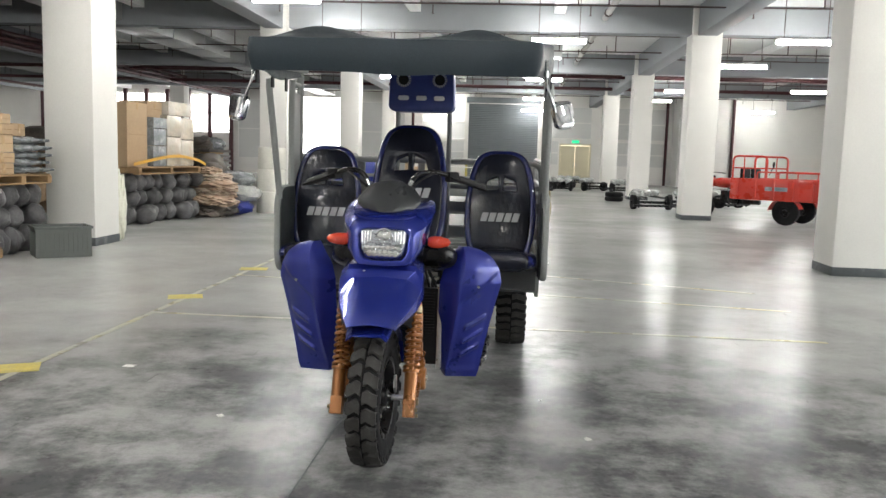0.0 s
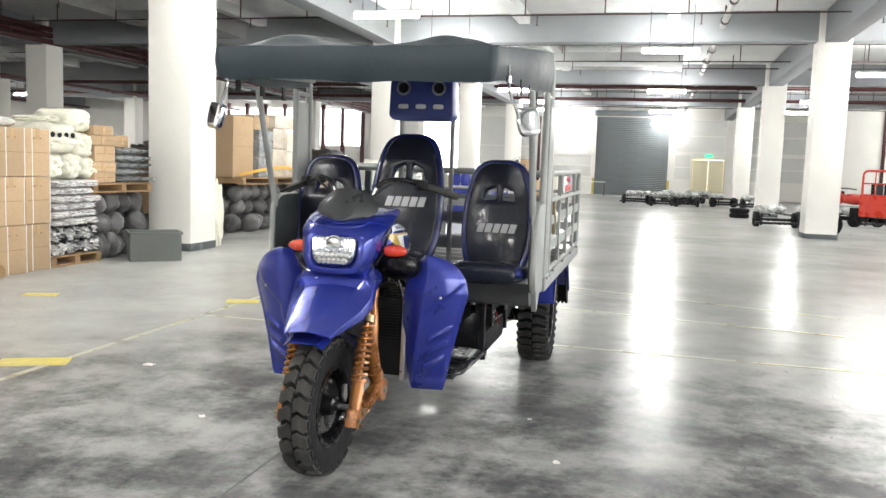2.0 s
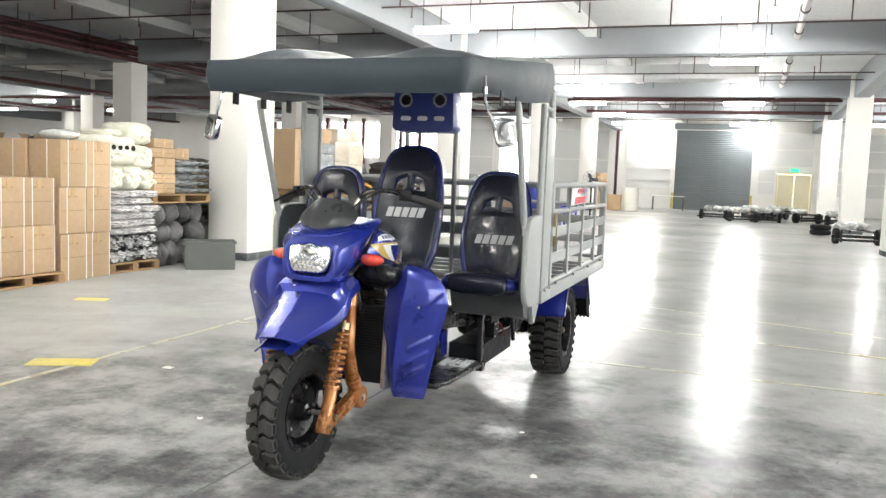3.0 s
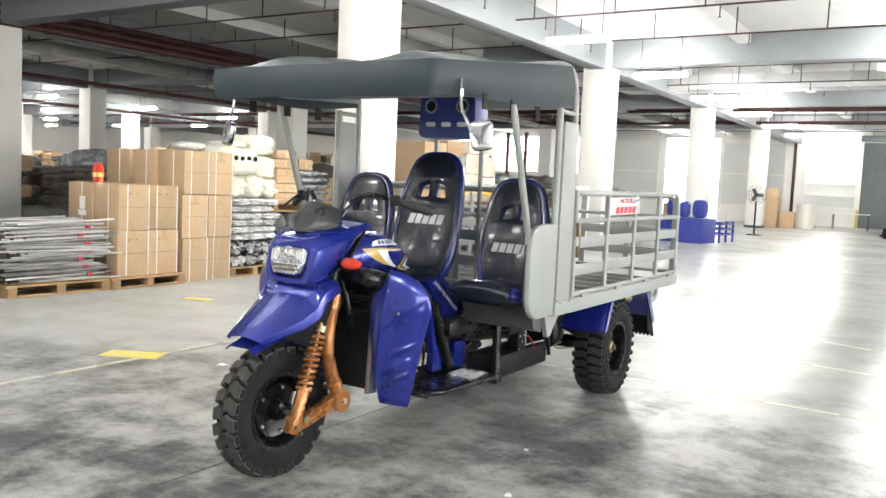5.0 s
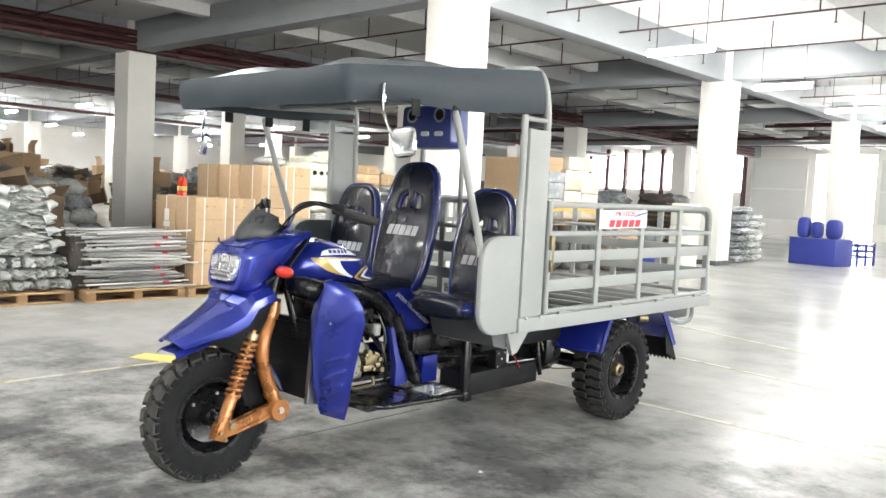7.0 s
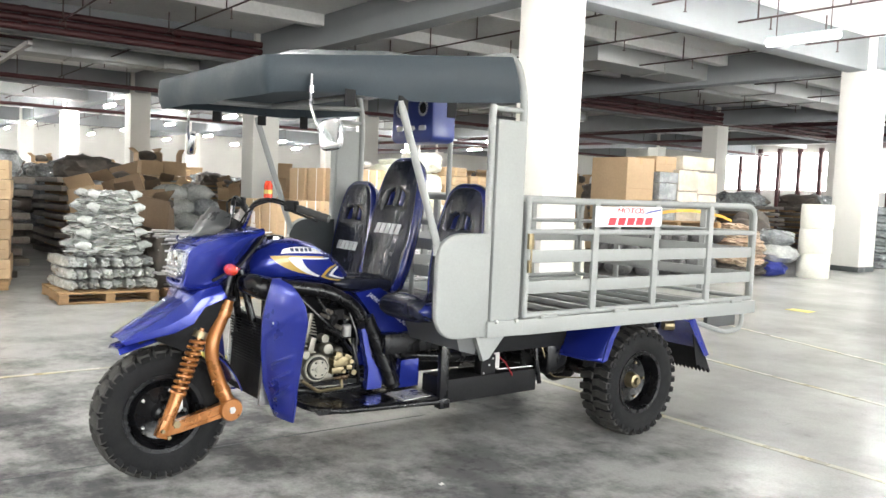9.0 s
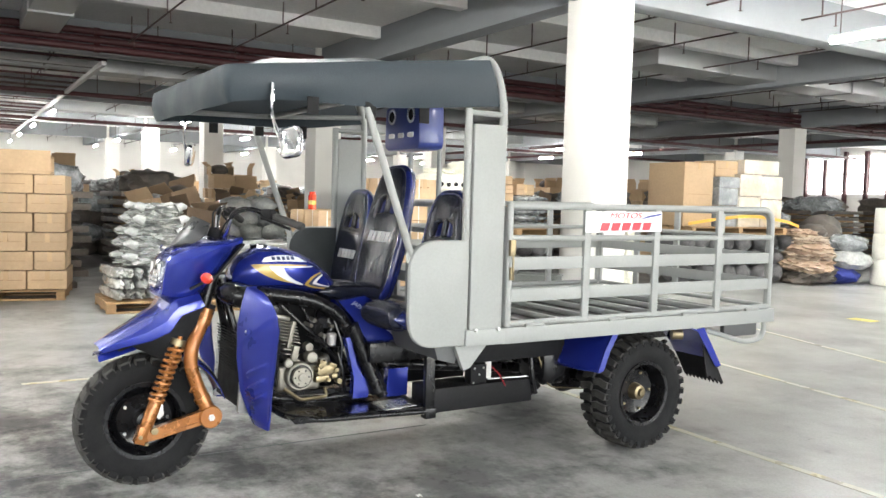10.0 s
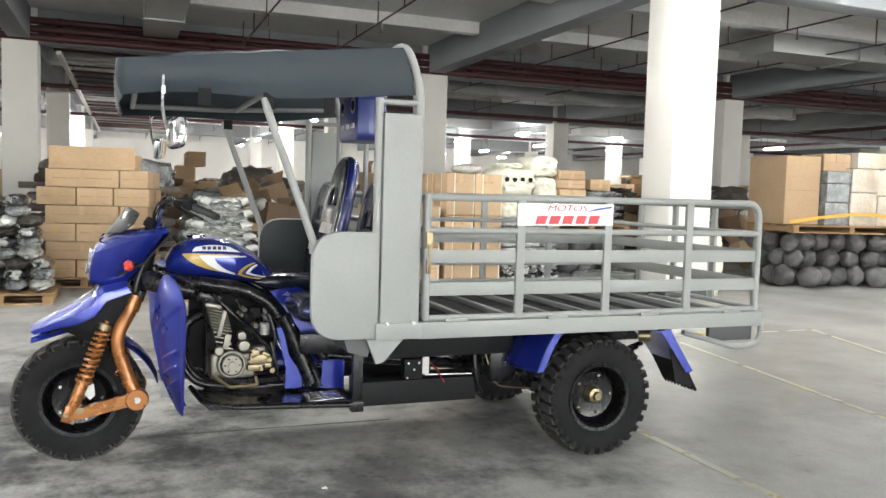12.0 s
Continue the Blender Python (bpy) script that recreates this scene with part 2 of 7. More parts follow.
    bluebox=mat("blue_box_plastic", (0.035, 0.055, 0.23), 0.35, vary=0.08, bump=0.03, coat=0.3),
    wrapcarton=mat("film_wrapped_carton", (0.50, 0.43, 0.33), 0.22, vary=0.22, scale=5, fine=22, bump=0.7, second=(0.66, 0.65, 0.62), amount=0.75, coat=0.7, per_object=0.12),
    ball=mat("dark_bundle_net", (0.085, 0.083, 0.085), 0.42, vary=0.6, scale=11, fine=70, bump=1.0, second=(0.20, 0.20, 0.205), amount=0.5, per_object=0.45, spec=0.6),
    # the brown carton again, with the dim light of the deep stock in its colour
    shadedcarton=mat("shaded_brown_carton", (0.17, 0.115, 0.07), 0.8, vary=0.15, scale=2.2, fine=30, bump=0.08, second=(0.10, 0.07, 0.045), amount=0.5, per_object=0.3),
    darkstock=mat("dark_stock", (0.065, 0.058, 0.052), 0.6, vary=0.5, scale=3, fine=22, bump=0.5, second=(0.19, 0.155, 0.12), amount=0.6, per_object=0.4),
    binplastic=mat("grey_crate_plastic", (0.13, 0.14, 0.13), 0.5, vary=0.1, scale=6, bump=0.05),
    yellow=mat("yellow_tape", (0.58, 0.48, 0.12), 0.55, vary=0.2, scale=9, second=(0.35, 0.33, 0.22), amount=0.6, spec=0.1),
    yellowline=mat("worn_yellow_line", (0.40, 0.345, 0.19), 0.3, vary=0.2, scale=5, second=(0.345, 0.335, 0.30), amount=0.95, edge=(0.36, 0.54), spec=0.06),
    strap=mat("orange_strap", (0.65, 0.36, 0.05), 0.5, vary=0.1),
    foam=mat("white_foam_roll", (0.70, 0.69, 0.62), 0.7, vary=0.1, scale=5, fine=30, bump=0.4),
    redpaint=mat("red_body_paint", (0.55, 0.035, 0.018), 0.3, vary=0.06, bump=0.0, coat=0.8),
    rug=mat("brown_blanket", (0.36, 0.25, 0.17), 0.9, vary=0.2, scale=4, fine=60, bump=0.6, second=(0.55, 0.45, 0.36), amount=0.8),
    sacking=mat("cream_sacking", (0.50, 0.42, 0.33), 0.9, vary=0.3, scale=5, fine=60, bump=0.6, second=(0.20, 0.12, 0.085), amount=0.8, stretch=(1, 5, 5)),
    blueitem=mat("blue_painted_parts", (0.03, 0.045, 0.26), 0.4, vary=0.2, bump=0.1),
    grip=mat("grip_rubber", (0.03, 0.03, 0.03), 0.6, vary=0.2, fine=150, bump=0.5),
)


# ---- builders ----
def box(bm, c, s, rot=(0, 0, 0)):
    return bmesh.ops.create_cube(bm, size=1, matrix=pose(*c, *rot) @ Matrix.Diagonal((*s, 1)))["verts"]


def ring_faces(bm, a, b, closed=True):
    n = len(a)
    for i in range(n if closed else n - 1):
        j = (i + 1) % n
        bm.faces.new((a[i], a[j], b[j], b[i]))


def loft(bm, rings, caps=True, loop=False):
    vs = [[bm.verts.new(p) for p in r] for r in rings]
    for a, b in zip(vs, vs[1:] + (vs[:1] if loop else [])):
        ring_faces(bm, a, b)
    if caps and not loop:
        bm.faces.new(vs[0][::-1])
        bm.faces.new(vs[-1])
    return vs


def tube(bm, pts, r, n=10, loop=False, caps=True):
    """A round tube along a line of points. r: one radius or one a point."""
    pts = [Vector(p) for p in pts]
    k = len(pts)
    rs = r if isinstance(r, (list, tuple)) else [r] * k
    rings, up = [], None
    for i, p in enumerate(pts):
        a = pts[(i - 1) % k] if (i or loop) else p
        b = pts[(i + 1) % k] if (i < k - 1 or loop) else p
        d = (b - a).normalized()
        if up is None:
            up = d.orthogonal().normalized()
        up = (up - d * up.dot(d)).normalized()
        side = d.cross(up)
        rings.append([p + rs[i] * (math.cos(2 * math.pi * j / n) * up + math.sin(2 * math.pi * j / n) * side) for j in range(n)])
    return loft(bm, rings, caps, loop)


def rounded(pts, r, n=5, loop=False):
    """The line of points with its corners rounded."""
    pts = [Vector(p) for p in pts]
    k, out = len(pts), []
    for i, p in enumerate(pts):
        if not loop and i in (0, k - 1):
            out.append(p)
            continue
        a, b = pts[i - 1] - p, pts[(i + 1) % k] - p
        q = min(r, a.length * 0.48, b.length * 0.48)
        s, e = p + a.normalized() * q, p + b.normalized() * q
        out += [s.lerp(p, t).lerp(p.lerp(e, t), t) for t in [j / n for j in range(n + 1)]]
    return out


def lathe(bm, profile, m, n=32, closed=False):
    """Turns (radius, along) pairs round the x axis of m."""
    rings = [[m @ Vector((h, r * math.cos(2 * math.pi * j / n), r * math.sin(2 * math.pi * j / n))) for j in range(n)] for r, h in profile]
    vs = [[bm.verts.new(p) for p in r] for r in rings]
    for a, b in zip(vs, vs[1:] + (vs[:1] if closed else [])):
        ring_faces(bm, a, b)
    if not closed:
        bm.faces.new(vs[0][::-1])
        bm.faces.new(vs[-1])


def prism(bm, poly, x0, x1):
    """A polygon of (y, z) pushed from x0 to x1."""
    loft(bm, [[(x0, y, z) for y, z in poly], [(x1, y, z) for y, z in poly]])


def sheet(bm, grid, thick):
    """A skin through rows of points, with a thickness."""
    vs = [[bm.verts.new(p) for p in r] for r in grid]
    fs = [bm.faces.new((a[i], a[i + 1], b[i + 1], b[i])) for a, b in zip(vs, vs[1:]) for i in range(len(a) - 1)]
    bmesh.ops.recalc_face_normals(bm, faces=fs)
    if thick:
        bmesh.ops.solidify(bm, geom=fs, thickness=thick)


def oval(y, cx, cz, w, h, p=2.6, n=28):
    """A rounded ring across the y axis."""
    out = []
    for j in range(n):
        a = 2 * math.pi * j / n
        c, s = math.cos(a), math.sin(a)
        out.append((cx + w / 2 * math.copysign(abs(c) ** (2 / p), c), y, cz + h / 2 * math.copysign(abs(s) ** (2 / p), s)))
    return out


def plate(outline, holes=(), thick=0.02, bevel=0.004):
    """A flat plate in the xy plane, with holes and rounded edges, as a bmesh."""
    cu = bpy.data.curves.new("outline", "CURVE")
    cu.dimensions, cu.fill_mode, cu.extrude, cu.bevel_depth, cu.bevel_resolution = "2D", "BOTH", max(thick / 2 - bevel, 0.0005), bevel, 1
    cu.offset = -bevel
    for loop in (outline, *holes):
        sp = cu.splines.new("POLY")
        sp.points.add(len(loop) - 1)
        for q, p in zip(sp.points, loop):
            q.co = (p[0], p[1], 0, 1)
        sp.use_cyclic_u = True
    ob = new("outline", cu)
    me = bpy.data.meshes.new_from_object(ob)
    bpy.data.objects.remove(ob)
    bpy.data.curves.remove(cu)
    bm = bmesh.new()
    bm.from_mesh(me)
    bpy.data.meshes.remove(me)
    bmesh.ops.remove_doubles(bm, verts=bm.verts, dist=0.0002)
    return bm


def lettering(words, size, thick=0.002):
    cu = bpy.data.curves.new("words", "FONT")
    cu.body, cu.size, cu.extrude, cu.align_x, cu.align_y = words, size, thick / 2, "CENTER", "CENTER"
    cu.shear = 0.25
    ob = new("words", cu)
    me = bpy.data.meshes.new_from_object(ob)
    bpy.data.objects.remove(ob)
    bpy.data.curves.remove(cu)
    bm = bmesh.new()
    bm.from_mesh(me)
    bpy.data.meshes.remove(me)
    return bm


def mesh_of(name, bm, material, bev=0.0, seg=2, smooth=40):
    if bev:
        edges = [e for e in bm.edges if len(e.link_faces) == 2 and e.calc_face_angle(0) > radians(35)]
        bmesh.ops.bevel(bm, geom=edges, offset=bev, segments=seg, profile=0.6, affect="EDGES", clamp_overlap=True)
    bmesh.ops.recalc_face_normals(bm, faces=bm.faces)
    me = bpy.data.meshes.new(name)
    bm.to_mesh(me)
    bm.free()
    me.materials.append(material)
    if smooth:
        me.shade_smooth()
        me.set_sharp_from_angle(angle=radians(smooth))
    return me


def part(name, bm, material, parent=None, label="", bev=0.0, seg=2, smooth=40):
    """Links a bmesh as one mesh object under a thing or a part."""
    ob = new(name, mesh_of(name, bm, material, bev, seg, smooth))
    ob.parent = parent
    if label:
        ob["label"] = label
    return ob


HALL = pose(-5.27, 10.96, 0, 0, 0, -2.1) @ pose(5.27, -10.96, 0)  # the building's lines, turned about one column


def site(k):
    """Stock laid out about the walk's middle, at a scale."""
    return pose(2.2, 1.2, 0) @ Matrix.Scale(k, 4) @ pose(-2.2, -1.2, 0)


SITE = Matrix.Identity(4)
NEAR, DEEP = site(1.022), site(1.055)  # the stock beside the walk, and that beyond the first column


def thing(name, label, category, m=None, group="", kind="", base=None):
    """An empty at the base of a thing, which parents its parts."""
    ob = new(name)
    ob.empty_display_size = 0.1
    base = SITE if base is None else base
    ob.matrix_basis = base @ m if m is not None else base.copy()
    return tagged(ob, label, category, group, kind)


def solid(name, bm, material, label="", category="", group="", kind="", m=None, bev=0.0, smooth=40, base=None):
    """A thing that is one mesh."""
    ob = part(name, bm, material, bev=bev, smooth=smooth)
    base = SITE if base is None else base
    ob.matrix_basis = base @ m if m is not None else base.copy()
    return tagged(ob, label, category, group, kind)


def shared(name, me, parent, m):
    """One more object on a mesh that is there already."""
    ob = new(name, me)
    ob.parent, ob.matrix_basis = parent, m
    return ob


def bms():
    return bmesh.new()


def ease(x):
    x = min(1, max(0, x))
    return x * x * (3 - 2 * x)


# ---- the hall ----
X0, X1, Y0, Y1, CEIL, SOFFIT = -56.0, 17.0, -14.0, 47.6, 4.92, 4.22
COLS_X = [-5.30 + 10.12 * k for k in range(-4, 3)]
COLS_Y = [10.96 + 9.2 * k for k in range(-2, 4)]
bm = bms()
bmesh.ops.create_grid(bm, x_segments=1, y_segments=1, size=0.5, matrix=pose((X0 + X1) / 2, (Y0 + Y1) / 2, 0) @ Matrix.Diagonal((X1 - X0 + 1, Y1 - Y0 + 1, 1, 1)))
solid("floor", bm, M["floor"], "polished grey concrete floor with dark stains, painted-in shade and lamp reflections", "floor", kind="structure", smooth=0, base=HALL)
bm = bms()
box(bm, ((X0 + X1) / 2, (Y0 + Y1) / 2, CEIL + 0.1), (X1 - X0 + 1, Y1 - Y0 + 1, 0.2))
for x in [c + 10.12 * f for c in COLS_X for f in (1 / 3, 2 / 3)]:
    if x < X1:
        box(bm, (x, (Y0 + Y1) / 2, CEIL - 0.12), (0.26, Y1 - Y0, 0.24))
solid("ceiling", bm, M["ceiling"], "grey concrete ceiling slab with shallow ribs", "ceiling", kind="structure", smooth=0, base=HALL)
for i, (axis, at) in enumerate([("y", x) for x in COLS_X] + [("x", y) for y in COLS_Y]):
    bm = bms()
    if axis == "y":
        box(bm, (at, (Y0 + Y1) / 2, (SOFFIT + CEIL) / 2), (0.44, Y1 - Y0, CEIL - SOFFIT - 0.004))
    else:
        box(bm, ((X0 + X1) / 2, at, (SOFFIT + CEIL) / 2 + 0.02), (X1 - X0, 0.42, CEIL - SOFFIT - 0.044))
    solid("beam", bm, M["beam"], "dark grey painted ceiling beam between columns", "beam", "ceiling beams", "structure", bev=0.02, base=HALL)
# walls with their openings
def wall_y(name, y, spans, holes, material, label):
    """A wall across y, from x to x, with openings (x0, x1, z0, z1)."""
    bm = bms()
    for a, b in spans:
        cuts = sorted(h for h in holes if h[0] >= a and h[1] <= b)
        at = a
        for h in cuts:
            box(bm, ((at + h[0]) / 2, y, CEIL / 2), (h[0] - at, 0.24, CEIL))
            if h[2] > 0:
                box(bm, ((h[0] + h[1]) / 2, y, h[2] / 2), (h[1] - h[0], 0.24, h[2]))
            box(bm, ((h[0] + h[1]) / 2, y, (h[3] + CEIL) / 2), (h[1] - h[0], 0.24, CEIL - h[3]))
            at = h[1]
        box(bm, ((at + b) / 2, y, CEIL / 2), (b - at, 0.24, CEIL))
    return solid(name, bm, material, label, "wall", kind="structure", smooth=0, base=HALL)


GATE = (-12.2, -9.2, 0.0, 4.45)
WINS = [(-27.4, -16.0, 2.3, 4.5)]
wall_y("wall_north", Y1, [(X0, 9.4)], [GATE, *WINS, (-2.17, 1.83, 0, 4.3), (3.11, 4.75, 0, 2.1)], M["wall"], "pale painted end wall with shutter, door and open gate")
wall_y("wall_northeast", 45.6, [(9.4, X1)], [], M["wall"], "white painted wall beside the entrance")
bm = bms()
box(bm, (9.4, 46.6, CEIL / 2), (0.24, 1.75, CEIL))
solid("wall_return", bm, M["wall"], "white painted wall return", "wall", kind="structure", smooth=0, base=HALL)
wall_y("wall_south", Y0, [(X0, X1)], [], M["wall"], "white painted wall behind the walk")
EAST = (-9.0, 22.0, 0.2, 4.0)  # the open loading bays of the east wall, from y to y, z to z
for nm, x in (("wall_west", X0), ("wall_east", X1)):
    bm = bms()
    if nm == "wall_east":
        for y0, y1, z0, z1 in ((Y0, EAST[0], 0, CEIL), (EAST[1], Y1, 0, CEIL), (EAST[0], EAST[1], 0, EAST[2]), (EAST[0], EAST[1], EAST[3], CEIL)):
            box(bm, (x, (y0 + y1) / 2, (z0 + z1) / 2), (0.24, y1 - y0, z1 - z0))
    else:
        box(bm, (x, (Y0 + Y1) / 2, CEIL / 2), (0.24, Y1 - Y0, CEIL))
    solid(nm, bm, M["wall"], "white painted long wall of the hall", "wall", kind="structure", smooth=0, base=HALL)
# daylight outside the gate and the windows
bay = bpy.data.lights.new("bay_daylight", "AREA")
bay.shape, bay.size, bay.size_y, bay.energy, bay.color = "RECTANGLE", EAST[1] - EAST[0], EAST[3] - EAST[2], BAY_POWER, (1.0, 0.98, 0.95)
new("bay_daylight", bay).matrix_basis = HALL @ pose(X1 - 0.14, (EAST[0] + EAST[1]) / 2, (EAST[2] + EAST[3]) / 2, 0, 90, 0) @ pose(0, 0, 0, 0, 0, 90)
bm = bms()
box(bm, (-18.0, Y1 + 3.0, 3.0), (26, 0.1, 9))
solid("backdrop", bm, M["day"], "bright overcast daylight outside the gate", "backdrop", kind="structure", smooth=0, base=HALL)


def column(x, y):
    t = thing("column", "white painted square concrete column with dark plinth band", "column", pose(x, y, 0), "hall columns", "structure", base=HALL)
    b = bms()
    box(b, (0, 0, CEIL / 2), (0.67, 0.67, CEIL))
    part("shaft", b, M["column"], t, bev=0.015)
    b = bms()
    box(b, (0, 0, 0.055), (0.682, 0.682, 0.11))
    part("plinth", b, M["plinth"], t, "dark grey painted plinth", bev=0.006)
    return t


first = column(COLS_X[0], COLS_Y[0])
for x in COLS_X:
    for y in COLS_Y:
        if (x, y) != (COLS_X[0], COLS_Y[0]) and not (abs(x - 4.82) < 0.1 and abs(y - 1.76) < 0.1):
            copy_thing(first, HALL @ pose(x, y, 0))

# ---- lamps ----
def lamp(x, y, z=3.94, length=1.22):
    t = thing("ceiling_lamp", "lit linear lamp hanging under the ceiling", "lamp", pose(x, y, z), "ceiling lamps", base=HALL)
    b = bms()
    box(b, (0, 0, 0.068), (length, 0.07, 0.04))
    part("housing", b, M["lampbody"], t, bev=0.01)
    b = bms()
    tube(b, [(-length / 2 + 0.02, 0, 0), (length / 2 - 0.02, 0, 0)], 0.05, 12)
    part("tube", b, M["lamp"], t, "glowing white tube")
    for s in (-0.45, 0.45):
        b = bms()
        tube(b, [(s, 0, 0.06), (s, 0, CEIL - z)], 0.008, 6)
        part("hanger", b, M["brownpipe"], t)
    return t


one = lamp(-3.53, 14.63)
spots = [(-3.53, 14.63 + 4.6 * k) for k in (-5, -4, -3, -2, -1, 1, 2, 3, 4, 5, 7)] + [(1.42, 19.1 + 9.2 * k) for k in (-3, -2, 0, 1, 2, 3)]
# the last three here are out of view, added to brighten the near side
spots += [(6.6, y) for y in (-0.3, 5.0, 9.8, 18.65, 23.4, 31.8, 37.0)] + [(10.9, 31.0), (12.9, 43.4), (12.0, 4.0), (-9.0, -4.0), (-14.5, -6.5)]
spots += [(-27.7 - 7.2 * i, -7.6 + 4.55 * j) for i in range(4) for j in range(10)]
for x, y in spots:
    copy_thing(one, HALL @ pose(x, y, 3.94))

# ---- pipes, ducts and trays under the ceiling ----
def branch(y, x0, x1, z, step=1.6, r=0.017, mat_name="brownpipe"):
    """A thin sprinkler branch along x, with its hangers."""
    t = thing("sprinkler_pipe", "thin dark brown sprinkler pipe hung from the ceiling", "pipe", pose(0, y, z), "sprinkler pipes", base=HALL)
    b = bms()
    tube(b, [(x0, 0, 0), (x1, 0, 0)], r, 8)
    part("run", b, M[mat_name], t)
    b = bms()
    tube(b, [(0, 0, 0), (0, 0, CEIL - z)], r * 0.85, 6)
    hang = mesh_of("hanger", b, M[mat_name])
    b = bms()
    tube(b, [(0, 0, 0), (0, 0, -0.2)], r * 0.7, 6)
    lathe(b, [(0.001, 0), (0.03, 0), (0.03, 0.008), (0.001, 0.01)], pose(0, 0, -0.2, 0, 90, 0), 8)
    drop = mesh_of("sprinkler_head", b, M[mat_name])
    for i, x in enumerate(np.arange(x0 + 0.3, x1, step)):
        shared("hanger", hang, t, pose(x, 0, 0))
        if i % 2 == 0:
            shared("sprinkler_head", drop, t, pose(x + 0.25, 0, 0))
    return t


for y, z in [(6.2, 4.42), (8.3, 4.5), (12.9, 4.42), (15.2, 4.5), (17.4, 4.42), (22.0, 4.5), (24.6, 4.42), (27.0, 4.52), (34.2, 4.45), (38.0, 4.5), (42.0, 4.45)]:
    branch(y, -14.6, 16.4, z)
for y, z in [(-1.5, 4.4), (1.0, 4.45), (5.0, 4.4), (8.4, 4.5), (13.0, 4.4), (16.2, 4.5), (23.0, 4.45), (32.0, 4.5)]:
    branch(y, -54.0, -16.2, z, 2.4)
def main_pipe(p, q, r):
    """A fire main from p to q, with couplings and hangers."""
    t_ = thing("fire_main", "dark red fire main pipe hung under the ceiling", "pipe", None, "fire mains", base=HALL)
    p, q = Vector(p), Vector(q)
    b_ = bms()
    tube(b_, [p, q], r, 12)
    part("run", b_, M["redpipe"], t_)
    b_ = bms()
    d = (q - p).normalized()
    tube(b_, [-0.06 * d, 0.06 * d], r * 1.22, 12)
    ring_ = mesh_of("coupling", b_, M["redpipe"])
    b_ = bms()
    tube(b_, [(0, 0, 0), (0, 0, CEIL - p.z)], 0.012, 6)
    hang = mesh_of("hanger", b_, M["brownpipe"])
    n = int((q - p).length / 3.0)
    for k in range(1, n):
        shared("coupling", ring_, t_, Matrix.Translation(p.lerp(q, k / n)))
        shared("hanger", hang, t_, Matrix.Translation(p.lerp(q, (k + 0.4) / n)))


for y, z, r in [(32.5, 4.46, 0.055), (36.5, 4.36, 0.07), (33.4, 4.62, 0.04)]:
    main_pipe((-52, y, z), (16.4, y, z), r)
for x, z, r in [(-15.02, 4.30, 0.075), (-15.02, 4.47, 0.075), (-15.02, 4.64, 0.075), (-23.4, 4.2, 0.07), (-34.0, 4.2, 0.07)]:
    main_pipe((x, -13, z), (x, 46, z), r)
# grey main with clamps that crosses the walk
t = thing("grey_main_pipe", "galvanised grey pipe with dark couplings under the ceiling", "pipe", base=HALL)
b = bms()
tube(b, [(2.5, 5.0, 4.6), (2.5, 46.0, 4.6)], 0.07, 14)
part("run", b, M["trunk"], t)
for y in np.arange(6.0, 45, 2.2):
    b = bms()
    tube(b, [(2.5, y, 4.6), (2.5, y + 0.12, 4.6)], 0.09, 14)
    box(b, (2.5, y + 0.06, 4.76), (0.03, 0.03, 0.32))
    part("coupling", b, M["brownpipe"], t)
# ventilation ducts
for (x, y, z), s in [((-9.6, 30.0, 4.58), (1.0, 28, 0.42)), ((-2.4, 25.2, 4.5), (8.4, 0.9, 0.4)), ((-19.6, 6.3, 4.58), (0.9, 40, 0.4)), ((-32.0, 8.5, 4.58), (0.9, 42, 0.4)), ((-11.4, 4.5, 4.62), (6.4, 0.7, 0.35))]:
    t = thing("ventilation_duct", "galvanised sheet ventilation duct with flanges", "duct", None, "ventilation ducts", base=HALL)
    long = 0 if s[0] > s[1] else 1
    n = max(2, round(s[long] / 2.4))
    for k in range(n):
        c, q, f = [x, y, z], list(s), [s[0] + 0.06, s[1] + 0.06, s[2] + 0.06]
        c[long] += s[long] * ((k + 0.5) / n - 0.5)
        q[long] = s[long] / n - 0.004
        b = bms()
        box(b, c, q)
        part("section", b, M["duct"], t, bev=0.006)
        c[long] += s[long] / n / 2 - 0.03
        f[long] = 0.05
        b = bms()
        box(b, c, f)
        box(b, (c[0], c[1], (z + CEIL) / 2), (0.03, 0.03, CEIL - z))
        part("flange", b, M["duct"], t)
# rack of red pipes over the stock
t = thing("pipe_rack", "rack of dark red pipes with grey cross bars", "pipe rack", base=HALL)
for y in (2.4, 6.0):
    b = bms()
    box(b, (-31.5, y, 4.22), (30.0, 0.10, 0.10))
    part("bearer", b, M["trunk"], t)
b = bms()
tube(b, [(0, -1.95, 0), (0, 1.95, 0)], 0.034, 8)
pipes = [mesh_of("pipe", b.copy(), M[nm]) for nm in ("brownpipe", "redpipe", "trunk")]
b = bms()
box(b, (0, 0, 0.3), (0.03, 0.03, 0.64))
hang = mesh_of("hanger", b, M["trunk"])
for k, x in enumerate(np.arange(-46.0, -16.6, 0.85)):
    shared("pipe", pipes[(k * 5 + k // 4) % 3], t, pose(x, 4.2, 4.32 + 0.05 * (k % 3)))
    if k % 4 == 0:
        shared("hanger", hang, t, pose(x, 2.4, 4.27))
        shared("hanger", hang, t, pose(x, 6.0, 4.27))

# ---- openings of the end wall ----
t = thing("roller_shutter", "closed dark grey steel roller shutter", "shutter", pose(-0.17, Y1 - 0.02, 0), kind="structure", base=HALL)
for k in range(43):
    b = bms()
    prism(b, [(-0.01, 0.0), (-0.035, 0.03), (-0.035, 0.07), (-0.01, 0.095)], -1.94, 1.94)
    o = part("slat", b, M["shutter"], t)
